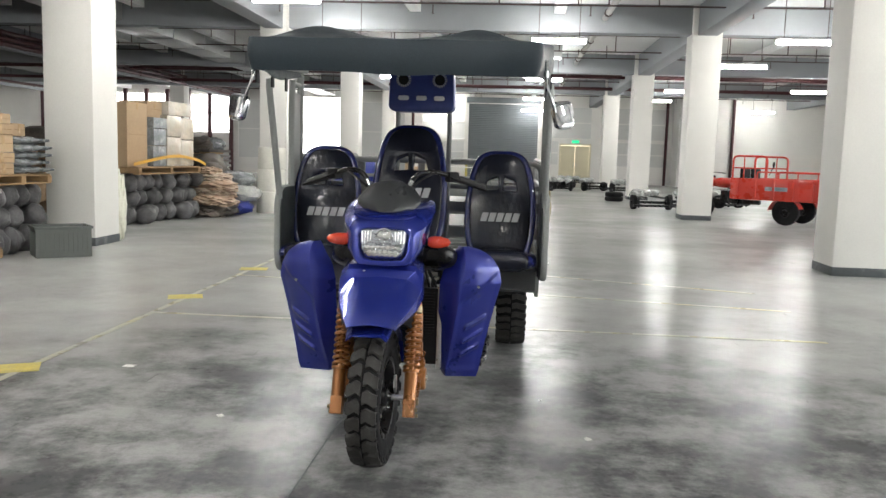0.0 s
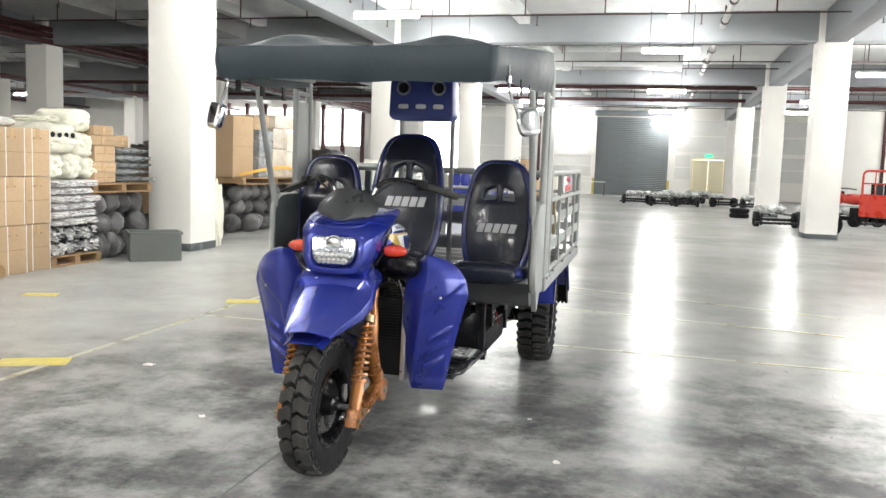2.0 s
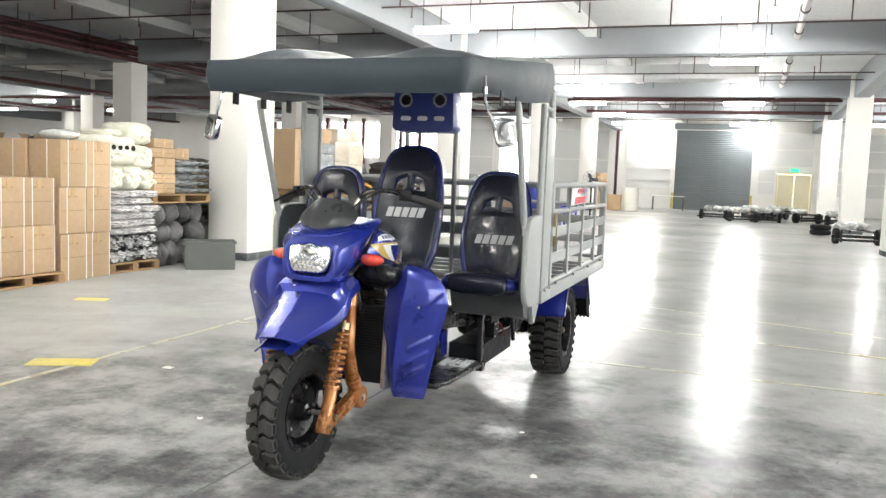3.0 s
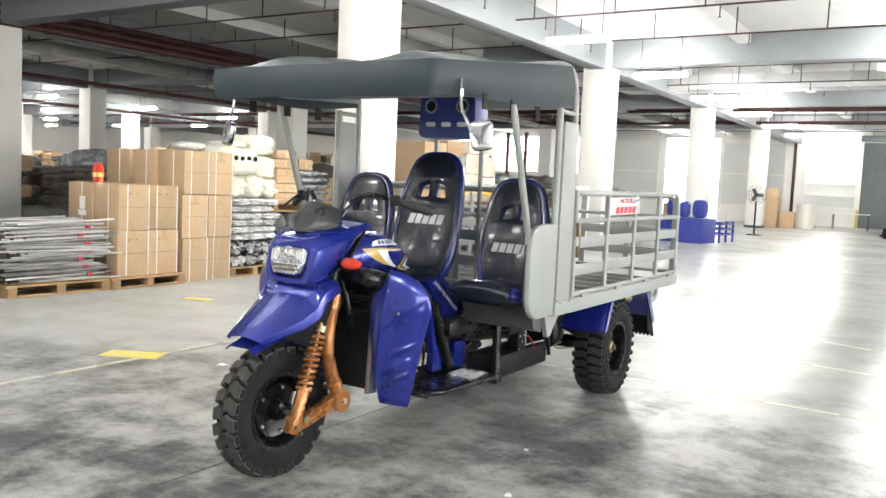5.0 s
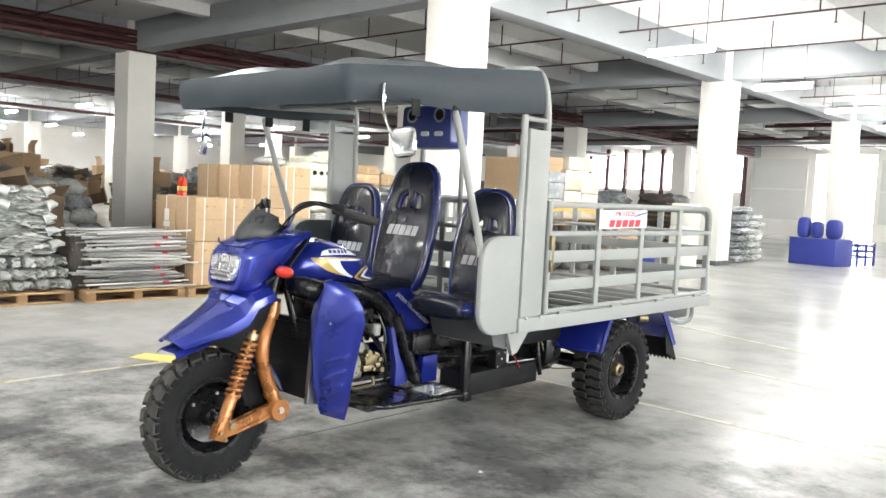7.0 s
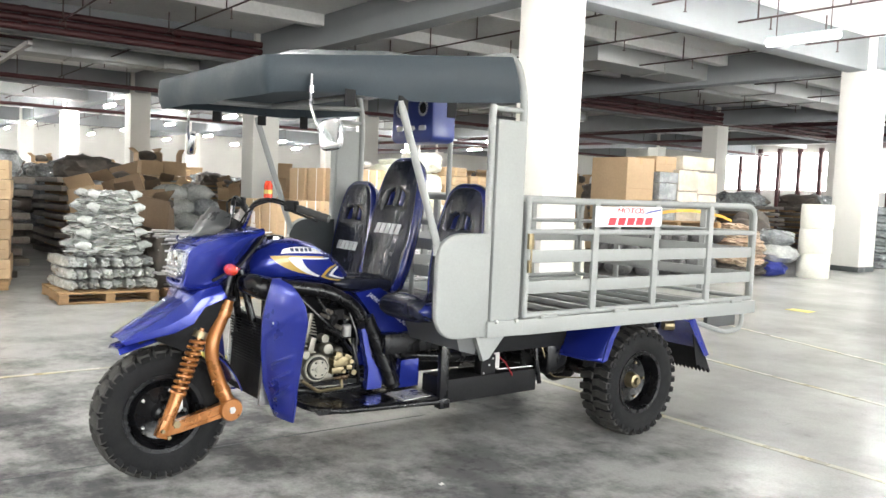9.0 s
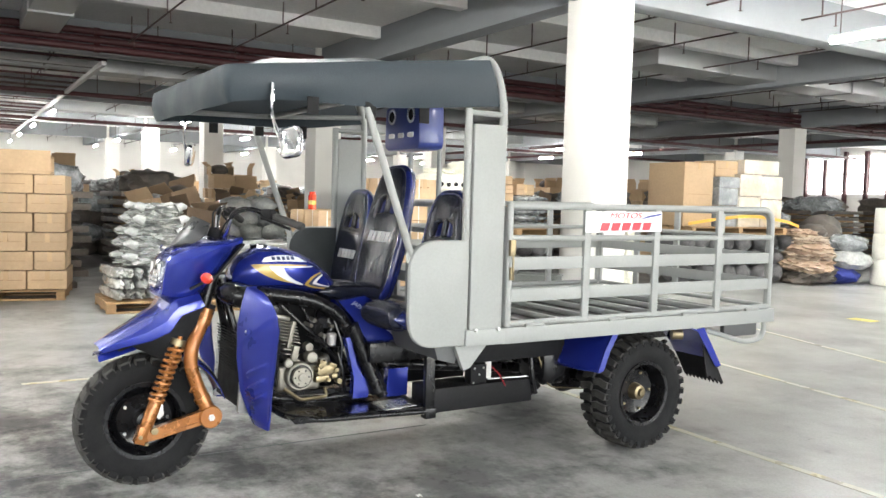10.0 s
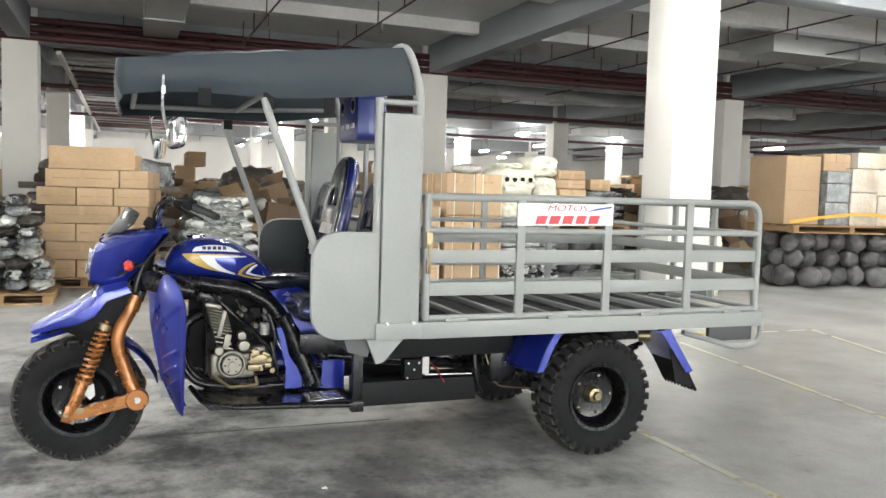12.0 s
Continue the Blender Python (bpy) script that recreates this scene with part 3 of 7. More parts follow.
    o.location = (0, 0, k * 0.1)
b = bms()
box(b, (0, 0.03, 2.15), (3.96, 0.03, 4.3))
part("backing", b, M["shutter"], t)
for s in (-1, 1):
    b = bms()
    box(b, (s * 2.03, -0.19, 2.6), (0.12, 0.12, 3.4))
    part("guide", b, M["wall"], t, "white guide rail")
    b = bms()
    box(b, (s * 2.03, -0.19, 0.45), (0.13, 0.13, 0.9))
    part("guard", b, M["yellow"], t, "yellow guard at the rail's foot", bev=0.01)
b = bms()
box(b, (0, -0.2, 4.5), (4.2, 0.36, 0.30))
part("hood", b, M["shutter"], t, bev=0.02)
t = thing("door_1", "closed cream double door under a green exit sign", "door", pose(3.93, Y1 - 0.1, 0), kind="structure", base=HALL)
for s in (-1, 1):
    b = bms()
    box(b, (s * 0.4, 0, 1.04), (0.78, 0.05, 2.06))
    leaf = part("leaf", b, M["doorcream"], t, bev=0.006)
    b = bms()
    box(b, (s * 0.07, -0.05, 1.0), (0.03, 0.06, 0.22))
    part("door_handle", b, M["steel"], leaf, bev=0.005)
b = bms()
for c, q in (((-0.84, -0.03, 1.05), (0.08, 0.14, 2.1)), ((0.84, -0.03, 1.05), (0.08, 0.14, 2.1)), ((0, -0.03, 2.14), (1.76, 0.14, 0.08))):
    box(b, c, q)
part("frame", b, M["doorcream"], t)
b = bms()
box(b, (3.93, Y1 - 0.16, 2.31), (0.42, 0.05, 0.15))
solid("exit_sign", b, M["exitgreen"], "lit green exit sign over the door", "sign", bev=0.005, base=HALL)
# bands of grey panels on the end wall
for i, (x0, x1, z0, z1) in enumerate([(-4.8, -2.35, 1.0, 2.15), (-4.8, -2.35, 2.3, 4.2), (2.15, 4.8, 2.5, 4.2), (2.15, 3.0, 1.0, 2.3), (5.9, 9.1, 1.0, 2.3), (5.9, 9.1, 2.5, 4.2), (-9.0, -5.8, 0.9, 4.2), (-15.6, -12.6, 0.9, 4.2)]):
    t = thing("window_%d" % (i + 1), "frosted grey window band with white mullions", "window", kind="structure", base=HALL)
    n = max(1, round((x1 - x0) / 2.4))
    for k in range(n):
        b = bms()
        box(b, (x0 + (k + 0.5) * (x1 - x0) / n, Y1 - 0.13, (z0 + z1) / 2), ((x1 - x0) / n - 0.05, 0.03, z1 - z0))
        part("pane", b, M["windowgrey"], t)
    b = bms()
    for k in range(n + 1):
        box(b, (x0 + k * (x1 - x0) / n, Y1 - 0.15, (z0 + z1) / 2), (0.06, 0.07, z1 - z0 + 0.1))
    for z in (z0 - 0.03, (z0 + z1) / 2, z1 + 0.03):
        box(b, ((x0 + x1) / 2, Y1 - 0.15, z), (x1 - x0 + 0.06, 0.07, 0.06))
    part("frame", b, M["wall"], t)
for x, y in ((8.9, 47.2), (12.0, 45.3), (-5.3, 47.2), (-15.9, 47.2)):
    b = bms()
    tube(b, [(x, y, 0), (x, y, 4.7)], 0.08, 12)
    solid("riser_pipe", b, M["redpipe"], "red standing fire pipe on the wall", "pipe", "riser pipes", base=HALL)
# barred windows with red posts
t = thing("window_bars", "white barred window between dark red posts", "window", kind="structure", base=HALL)
for x in np.arange(-27.4, -15.9, 1.27):
    b = bms()
    box(b, (x, Y1 - 0.3, 2.35), (0.2, 0.2, 4.7))
    part("post", b, M["redpipe"], t)
for z in (2.4, 3.4, 4.45):
    b = bms()
    box(b, (-21.7, Y1 - 0.26, z), (11.5, 0.05, 0.06))
    part("rail", b, M["wall"], t)
for x in np.arange(-27.3, -16.0, 0.24):
    b = bms()
    box(b, (x, Y1 - 0.2, 3.4), (0.045, 0.03, 2.1))
    part("bar", b, M["wall"], t)
# floor marks
for x, y, a, sx, sy in [(-2.68, 4.63, 25, 0.42, 0.20), (-4.34, 6.78, 20, 0.3, 0.15), (-2.51, 7.20, 20, 0.3, 0.2), (-2.41, 9.06, 10, 0.3, 0.2), (-1.95, 12.3, 0, 0.3, 0.2)]:
    b = bms()
    box(b, (0, 0, 0.003), (sx, sy, 0.004))
    solid("floor_mark", b, M["yellow"], "worn yellow tape mark stuck on the concrete floor", "floor mark", "yellow floor marks", m=pose(x, y, 0, 0, 0, a), smooth=0)

# ---- the cargo tricycle: x to its left, y to its rear, from the front wheel's foot ----
TRIKE = pose(-0.279, 3.45, 0, 0, 0, -1.65)
trike = thing("cargo_tricycle", "blue and grey three-wheeled cargo motorcycle with canopy on concrete", "tricycle", TRIKE)


def wheel(name, R, width, rim_r, parent, at, lugs, lug_w, turn=0.0, label="", hubmat="black", side=1):
    w = new(name)
    w.empty_display_size = 0.1
    w.parent = parent
    w.matrix_basis = pose(*at, 0, 0, turn)
    if label:
        w["label"] = label
    I = Matrix.Identity(4)
    h = width / 2
    base = R - 0.016
    b = bms()
    prof = [(rim_r, -h * 0.72), (rim_r + 0.02, -h * 0.86), (rim_r + (base - rim_r) * 0.45, -h), (base - 0.035, -h * 0.97), (base - 0.012, -h * 0.86), (base, -h * 0.55), (base + 0.003, 0),
            (base, h * 0.55), (base - 0.012, h * 0.86), (base - 0.035, h * 0.97), (rim_r + (base - rim_r) * 0.45, h), (rim_r + 0.02, h * 0.86), (rim_r, h * 0.72)]
    lathe(b, prof, I, 56, closed=True)
    part("tyre", b, M["rubber"], w, "chunky knobbly black tyre", smooth=35)
    crowns, shoulders = {}, {}
    for sg in (-1, 1):
        b = bms()
        e = lug_w / 2
        plan = [(0.004, -e), (h * 0.34, -e * 0.62), (h * 0.80, -e * 1.30), (h * 0.96, -e * 1.05), (h * 0.96, e * 0.60), (h * 0.80, e * 0.70), (h * 0.34, e * 1.38), (0.004, e)]
        low, high = [[(sg * x, y, z - 0.5 * y * y / R - 0.012 * (x / h) ** 3) for x, y in plan] for z in (-0.013, 0.012)]
        cap = [(x * 0.97 + sg * 0.001, y * 0.93, z + 0.003) for x, y, z in high]
        loft(b, [low, high, cap] if sg < 0 else [low[::-1], high[::-1], cap[::-1]])
        bmesh.ops.recalc_face_normals(b, faces=b.faces)
        crowns[sg] = mesh_of("tread_block", b, M["tread"], 0, 1, 30)
        b = bms()
        box(b, (0, 0, 0), (0.022, lug_w * 0.72, 0.040))
        shoulders[sg] = mesh_of("shoulder_block", b, M["rubber"], 0.003, 1)
    for k in range(lugs):
        for s in (-1, 1):
            m = pose(0, 0, 0, 360 * (k + (0.25 if s > 0 else -0.25)) / lugs, 0, 0)
            shared("tread_block", crowns[s], w, m @ pose(0, 0, R - 0.014))
            shared("shoulder_block", shoulders[s], w, m @ pose(s * (h - 0.012), -lug_w * 0.10, R - 0.038, 0, s * 14, 0))
    b = bms()
    q = rim_r
    prof = [(0.03, side * 0.01), (q * 0.5, side * 0.012), (q * 0.72, side * 0.02), (q * 0.80, side * -0.006), (q * 0.93, side * -0.02), (q * 0.95, side * h * 0.68), (q + 0.012, side * h * 0.82), (q + 0.012, side * h * 0.88),
            (q - 0.006, side * h * 0.86), (q * 0.9, side * h * 0.6), (q * 0.88, -side * h * 0.6), (q + 0.012, -side * h * 0.86), (q - 0.01, -side * h * 0.86), (q * 0.8, -side * h * 0.3), (0.03, -side * h * 0.2)]
    lathe(b, prof, I, 40)
    part("rim", b, M["black"], w, "glossy black steel rim")
    b = bms()
    tube(b, [(side * 0.005, 0, 0), (side * 0.026, 0, 0)], 0.008, 6)
    nut = mesh_of("wheel_nut", b, M["brass" if hubmat == "brass" else "steel"])
    for k in range(5):
        shared("wheel_nut", nut, w, pose(0, q * 0.62 * math.cos(2 * math.pi * k / 5), q * 0.62 * math.sin(2 * math.pi * k / 5)))
    b = bms()
    lathe(b, [(0.001, side * 0.075), (0.018, side * 0.075), (0.022, side * 0.06), (0.038, side * 0.055), (0.045, side * 0.03), (0.05, side * -0.02), (0.001, side * -0.02)], I, 24)
    part("hub", b, M[hubmat], w)
    return w


WX = -0.03
wheel("front_wheel", 0.298, 0.132, 0.165, trike, (WX + 0.008, 0.0, 0.293), 25, 0.053, -2.5, "front wheel with chunky block tyre")
for s in (1, -1):
    wheel("rear_wheel", 0.308, 0.205, 0.165, trike, (s * 0.575, 2.47, 0.303), 30, 0.037, 0, "rear wheel with knobbly tyre and brass-coloured hub", "brass", s)

# front suspension, both sides
for s in (1, -1):
    x = WX + (0.162 if s > 0 else -0.150)
    b = bms()
    tube(b, rounded([(WX + s * 0.13, 0.25, 0.80), (WX + s * 0.135, 0.228, 0.735), (x, 0.172, 0.635), (x, 0.168, 0.55), (x, 0.212, 0.42), (x + s * 0.012, 0.258, 0.318)], 0.08, 6), 0.031, 16)
    arm = part("fork_arm", b, M["bronze"], trike, "bent bronze-painted fork tube")
    b = bms()
    lathe(b, [(0.001, -0.03), (0.047, -0.03), (0.052, -0.024), (0.052, 0.024), (0.047, 0.03), (0.001, 0.03)], pose(x + s * 0.012, 0.255, 0.312), 24)
    part("pivot", b, M["bronze"], arm)
    b = bms()
    lathe(b, [(0.001, -0.036), (0.016, -0.036), (0.016, 0.036), (0.001, 0.036)], pose(x + s * 0.012, 0.255, 0.312), 6)
    part("pivot_bolt", b, M["steel"], arm)
    b = bms()
    tube(b, [(WX + s * 0.132, 0.243, 0.78), (WX + s * 0.135, 0.226, 0.73)], 0.036, 16)
    part("collar", b, M["bronze"], arm)
    b = bms()
    tube(b, [(x + s * 0.002, 0.217, 0.405), (x + s * 0.006, 0.228, 0.383)], 0.036, 16)
    part("weld_collar", b, M["bronze"], arm)
    b = bms()
    tube(b, rounded([(x + s * 0.02, 0.17, 0.43), (x + s * 0.04, 0.155, 0.44), (x + s * 0.045, 0.17, 0.46), (x + s * 0.025, 0.19, 0.455)], 0.01, 4), 0.0028, 6)
    part("cable_clip", b, M["bronze"], arm)
    b = bms()
    prism(b, [(0.245, 0.345), (0.255, 0.285), (0.04, 0.238), (-0.045, 0.225), (-0.055, 0.262), (0.03, 0.29)], x - 0.018, x + 0.018)
    link = part("leading_link", b, M["bronze"], trike, "bronze leading link arm", bev=0.006)
    b = bms()
    prism(b, [(0.222, 0.331), (0.228, 0.318), (0.05, 0.279), (0.045, 0.289)], x + s * 0.017, x + s * 0.024)
    prism(b, [(0.232, 0.300), (0.235, 0.288), (0.05, 0.246), (0.048, 0.257)], x + s * 0.017, x + s * 0.024)
    part("rib", b, M["bronze"], link, bev=0.002)
    b = bms()
    lathe(b, [(0.001, -0.035), (0.017, -0.035), (0.017, 0.035), (0.001, 0.035)], pose(x, 0.01, 0.277), 6)
    part("axle_nut", b, M["brass"], link)
    top, bot = Vector((x, 0.115, 0.66)), Vector((x, -0.042, 0.235))
    d = bot - top
    b = bms()
    tube(b, [top + d * 0.60, top + d * 0.965], 0.028, 16)
    tube(b, [top + d * 0.58, top + d * 0.61], 0.037, 16)
    box(b, tuple(bot - d * 0.05), (0.050, 0.058, 0.075), (-20, 0, 0))
    shock = part("shock_absorber", b, M["bronze"], trike, "bronze shock absorber with open coil spring", bev=0.002)
    b = bms()
    n = 150
    u = d.normalized().orthogonal().normalized()
    v = d.normalized().cross(u)
    tube(b, [top + d * (0.04 + 0.54 * k / n) + 0.029 * (math.cos(k * 2 * math.pi * 9.5 / n) * u + math.sin(k * 2 * math.pi * 9.5 / n) * v) for k in range(n + 1)], 0.0085, 7)
    part("spring", b, M["bronze"], shock, "copper-coloured coil spring")
    b = bms()
    tube(b, [top - d * 0.06, top + d * 0.6], 0.011, 10)
    part("rod", b, M["bronze"], shock)
    for y, z in ((-0.050, 0.256), (-0.024, 0.224)):
        b = bms()
        tube(b, [(x + s * 0.02, y, z), (x + s * 0.037, y, z)], 0.009, 6)
        part("clamp_nut", b, M["brass"], shock)
    b = bms()
    tube(b, [top - d * 0.03, top + d * 0.035], 0.033, 16)
    part("top_cap", b, M["brass"], shock)
b = bms()
tube(b, [(WX - 0.17, 0.0, 0.293), (WX + 0.17, 0.0, 0.293)], 0.012, 10)
part("front_axle", b, M["steel"], trike)
b = bms()
prism(b, [(0.02, 0.33), (0.035, 0.38), (0.065, 0.375), (0.07, 0.32), (0.05, 0.30)], WX + 0.085, WX + 0.095)
part("brake_caliper", b, M["steel"], trike, "bare steel brake bracket", bev=0.004)
b = bms()
box(b, (WX, 0.245, 0.80), (0.25, 0.09, 0.05), (-18, 0, 0))
box(b, (WX, 0.32, 1.07), (0.26, 0.08, 0.035), (-18, 0, 0))
tube(b, [(WX, 0.26, 0.78), (WX, 0.33, 1.08)], 0.035, 14)
for s in (1, -1):
    tube(b, [(WX + s * 0.11, 0.235, 0.78), (WX + s * 0.11, 0.325, 1.09)], 0.024, 12)
part("steering_head", b, M["black"], trike, "black steering head with two stanchions", bev=0.004)

# front fender in facets
b = bms()
FX = WX + 0.014
rows = [(-0.205, 0.648, 0.100, 0.026, 0.070), (-0.13, 0.692, 0.130, 0.046, 0.086), (-0.02, 0.756, 0.168, 0.082, 0.104), (0.055, 0.806, 0.186, 0.094, 0.116), (0.078, 0.838, 0.186, 0.092, 0.150), (0.105, 0.858, 0.184, 0.076, 0.148), (0.21, 0.880, 0.176, 0.062, 0.138)]
sheet(b, [[(FX - hw, y + 0.018, z - drop), (FX - hw * 0.98, y + 0.002, z - drop * 0.50), (FX - fl, y, z - 0.006), (FX - fl * 0.45, y - 0.002, z), (FX, y - 0.008, z + 0.004), (FX + fl * 0.45, y - 0.002, z), (FX + fl, y, z - 0.006), (FX + hw * 0.98, y + 0.002, z - drop * 0.50), (FX + hw, y + 0.018, z - drop)] for y, z, hw, drop, fl in rows], 0.006)
fender = part("front_fender", b, M["blue"], trike, "glossy blue beak fender with creased facets", bev=0.008, seg=3, smooth=18)
b = bms()
sheet(b, [[(WX - w, y, z - 0.02), (WX - w * 0.7, y, z), (WX + w * 0.7, y, z), (WX + w, y, z - 0.02)] for y, z, w in ((-0.205, 0.602, 0.085), (-0.15, 0.618, 0.092), (-0.02, 0.66, 0.10), (0.1, 0.70, 0.10))], 0.006)
part("fender_lip", b, M["blue"], fender, bev=0.002, smooth=24)
for s in (1, -1):
    b = bms()
    box(b, (WX + s * 0.06, 0.075, 0.825), (0.012, 0.012, 0.012))
    part("fender_screw", b, M["steel"], fender)
    b = bms()
    x = WX + s * 0.155
    sheet(b, [[(x - s * 0.005, 0.25, 0.815), (x, 0.20, 0.70), (x - s * 0.01, 0.12, 0.585)], [(x + s * 0.008, 0.15, 0.80), (x + s * 0.012, 0.10, 0.69), (x, 0.065, 0.578)], [(x + s * 0.004, 0.04, 0.745), (x, 0.02, 0.67), (x - s * 0.01, 0.02, 0.60)], [(x - s * 0.03, -0.09, 0.67), (x - s * 0.035, -0.07, 0.645), (x - s * 0.04, -0.05, 0.63)]], 0.006)
    part("mudguard_side", b, M["blackmatt"], fender, "black plastic mudguard side", bev=0.002)
b = bms()
sheet(b, [[(WX - 0.08, 0.36 * math.sin(a), 0.30 + 0.345 * math.cos(a)), (WX, 0.36 * math.sin(a), 0.312 + 0.345 * math.cos(a)), (WX + 0.08, 0.36 * math.sin(a), 0.30 + 0.345 * math.cos(a))] for a in [radians(k) for k in range(-20, 24, 4)]], 0.006)
part("inner_guard", b, M["blackmatt"], fender)
b = bms()
sheet(b, [[(WX + x, 0.37 * math.sin(a), 0.30 - 0.05 * abs(x) / 0.09 + 0.365 * math.cos(a)) for x in (-0.09, -0.07, -0.03, 0.03, 0.07, 0.09)] for a in [radians(k) for k in range(20, 76, 4)]], 0.006)
part("rear_guard", b, M["blue"], fender, "blue mudguard behind the front wheel", bev=0.002)

# headlight cowl
HX = -0.008
COWL = ((0.052, 1.022, 0.090, 0.990, 0.124, 0.925, 0.120, 0.876, 0.092, 0.17), (0.060, 1.036, 0.100, 0.998, 0.140, 0.920, 0.137, 0.863, 0.102, 0.17), (0.092, 1.066, 0.116, 1.016, 0.166, 0.925, 0.158, 0.853, 0.108, 0.15),
        (0.150, 1.090, 0.126, 1.038, 0.188, 0.935, 0.170, 0.843, 0.104, 0.10), (0.210, 1.104, 0.134, 1.058, 0.198, 0.955, 0.168, 0.850, 0.092, 0.05), (0.270, 1.114, 0.140, 1.082, 0.202, 0.995, 0.164, 0.915, 0.092, 0.0),
        (0.330, 1.121, 0.146, 1.102, 0.199, 1.045, 0.160, 0.990, 0.10, 0.0), (0.388, 1.128, 0.146, 1.119, 0.188, 1.100, 0.158, 1.085, 0.10, 0.0))


def cowl_ring(y, zt, wt, zs, ws, zm, wm, zb, wb, shear, k=1.0, back=0.0):
    """A faceted cross-section of the cowl: a flat top, a shoulder crease, sides drawn in to a narrow chin."""
    half = [(wt * 0.55, zt), (wt, zt - 0.006), ((wt + ws) / 2, (zt + zs) / 2 + 0.006), (ws, zs), (ws - 0.004, zs - 0.016), (wm, zm), (wb * 1.18, zb + 0.018), (wb, zb), (wb * 0.5, zb - 0.005)]
    ring = [(0, zt + 0.002)] + half + [(0, zb - 0.006)] + [(-x, z) for x, z in reversed(half)]
    return [(HX + x * k, y + back + shear * (z - 0.95), 0.95 + (z - 0.95) * k) for x, z in ring]


b = bms()
loft(b, [cowl_ring(*COWL[0], 0.80, 0.03), cowl_ring(*COWL[0], 0.84, 0.012), cowl_ring(*COWL[0], 0.90, 0.002)] + [cowl_ring(*r) for r in COWL])
cowl = part("headlight_cowl", b, M["blue"], trike, "glossy blue headlight cowl with creased brow and chin", bev=0.009, seg=3, smooth=40)
b = bms()
for s in (1, -1):
    tube(b, rounded([(HX, 0.088, 1.052), (HX + s * 0.07, 0.090, 1.053), (HX + s * 0.118, 0.092, 1.064), (HX + s * 0.135, 0.105, 1.074)], 0.02, 4), 0.0045, 8)
part("brow_ridge", b, M["blue"], cowl)
b = bms()
rings = []
for y, k in ((0.066, 0.97), (0.050, 0.965), (0.042, 0.90), (0.038, 0.55)):
    out = rounded([(-0.104, 1.004, 0), (-0.088, 1.016, 0), (0.088, 1.016, 0), (0.104, 1.004, 0), (0.100, 0.935, 0), (0.080, 0.897, 0), (-0.080, 0.897, 0), (-0.100, 0.935, 0)], 0.018, 4, loop=True)
    rings.append([(HX + p.x * k, y + 0.17 * (p.y - 0.955), 0.955 + (p.y - 0.955) * k) for p in out])
loft(b, rings)
lens = part("headlight", b, M["lens"], cowl, "clear faceted headlight lens")
b = bms()
lathe(b, [(0.001, 0.004), (0.012, 0), (0.016, 0.004), (0.013, 0.008), (0.001, 0.009)], pose(0, 0, 0, 0, 0, -90), 12)
led = mesh_of("led", b, M["chrome"])
for row, (z, n) in enumerate(((0.912, 6), (0.931, 7))):
    for k in range(n):
        shared("led", led, lens, pose(HX + 0.022 * (k - (n - 1) / 2), 0.043 + 0.17 * (z - 0.955), z))
b = bms()
lathe(b, [(0.001, 0), (0.020, 0.002), (0.036, 0.006), (0.040, 0.002), (0.001, 0.012)], pose(HX + 0.004, 0.050, 0.980, 0, 0, -90), 20)
part("reflector", b, M["chrome"], lens)
for s in (1, -1):
    for k in range(4):
        b = bms()
        tube(b, [(HX + s * (0.052 + 0.013 * k), 0.050, 1.004), (HX + s * (0.054 + 0.012 * k), 0.043, 0.955)], 0.0035, 6)
        part("flute", b, M["chrome"], lens)
b = bms()
sheet(b, [[(HX + w * c, y + 0.055 * abs(c) ** 2, z - dz * abs(c) ** 2.2) for c in (-1, -0.75, -0.4, 0, 0.4, 0.75, 1)] for y, z, w, dz in ((0.108, 1.084, 0.070, 0.002), (0.125, 1.102, 0.115, 0.008), (0.150, 1.138, 0.142, 0.022), (0.182, 1.180, 0.142, 0.036), (0.207, 1.218, 0.105, 0.030))], 0.008)
part("dash_visor", b, M["smoke"], cowl, "smoked dark grey instrument visor", bev=0.002, smooth=30)
b = bms()
sheet(b, [[(HX + 0.16 * c, y, z) for c in (-1, -0.3, 0.3, 1)] for y, z in ((0.16, 0.90), (0.28, 0.96), (0.40, 1.10))], 0.01)
part("cowl_underside", b, M["blackmatt"], cowl)
for s in (1, -1):
    b = bms()
    tube(b, [(HX + s * 0.13, 0.245, 0.945), (HX + s * 0.185, 0.215, 0.95)], 0.016, 10)
    stalk = part("indicator", b, M["blackmatt"], trike, "orange-red turn indicator on black stalk")
    b = bms()
    loft(b, [[(HX + s * x, y_, z_) for _, y_, z_ in [(0, 0.215 + r * math.cos(a) * 0.9, 0.95 + r * math.sin(a)) for a in [2 * math.pi * j / 16 for j in range(16)]]] for x, r in ((0.18, 0.020), (0.20, 0.028), (0.235, 0.027), (0.268, 0.018), (0.28, 0.005))])
    part("lens", b, M["redlens"], stalk)

# handlebar
b = bms()
half = rounded([(0.0, 0.345, 1.12), (0.07, 0.345, 1.125), (0.115, 0.37, 1.245), (0.20, 0.42, 1.262), (0.42, 0.575, 1.19)], 0.05, 6)
mid = [p for p in half if p.x < 0.12]
tube(b, [(WX - p.x, p.y, p.z) for p in reversed(mid)] + [(WX + p.x, p.y, p.z) for p in mid[1:]], 0.0115, 12)
bar = part("handlebar", b, M["chrome"], trike, "raised handlebar, chromed risers and black ends")
for s in (1, -1):
    b = bms()
    tube(b, [(WX + s * p.x, p.y, p.z) for p in half if p.x > 0.10], 0.0117, 12)
    part("bar_end", b, M["black"], bar)
for s in (1, -1):
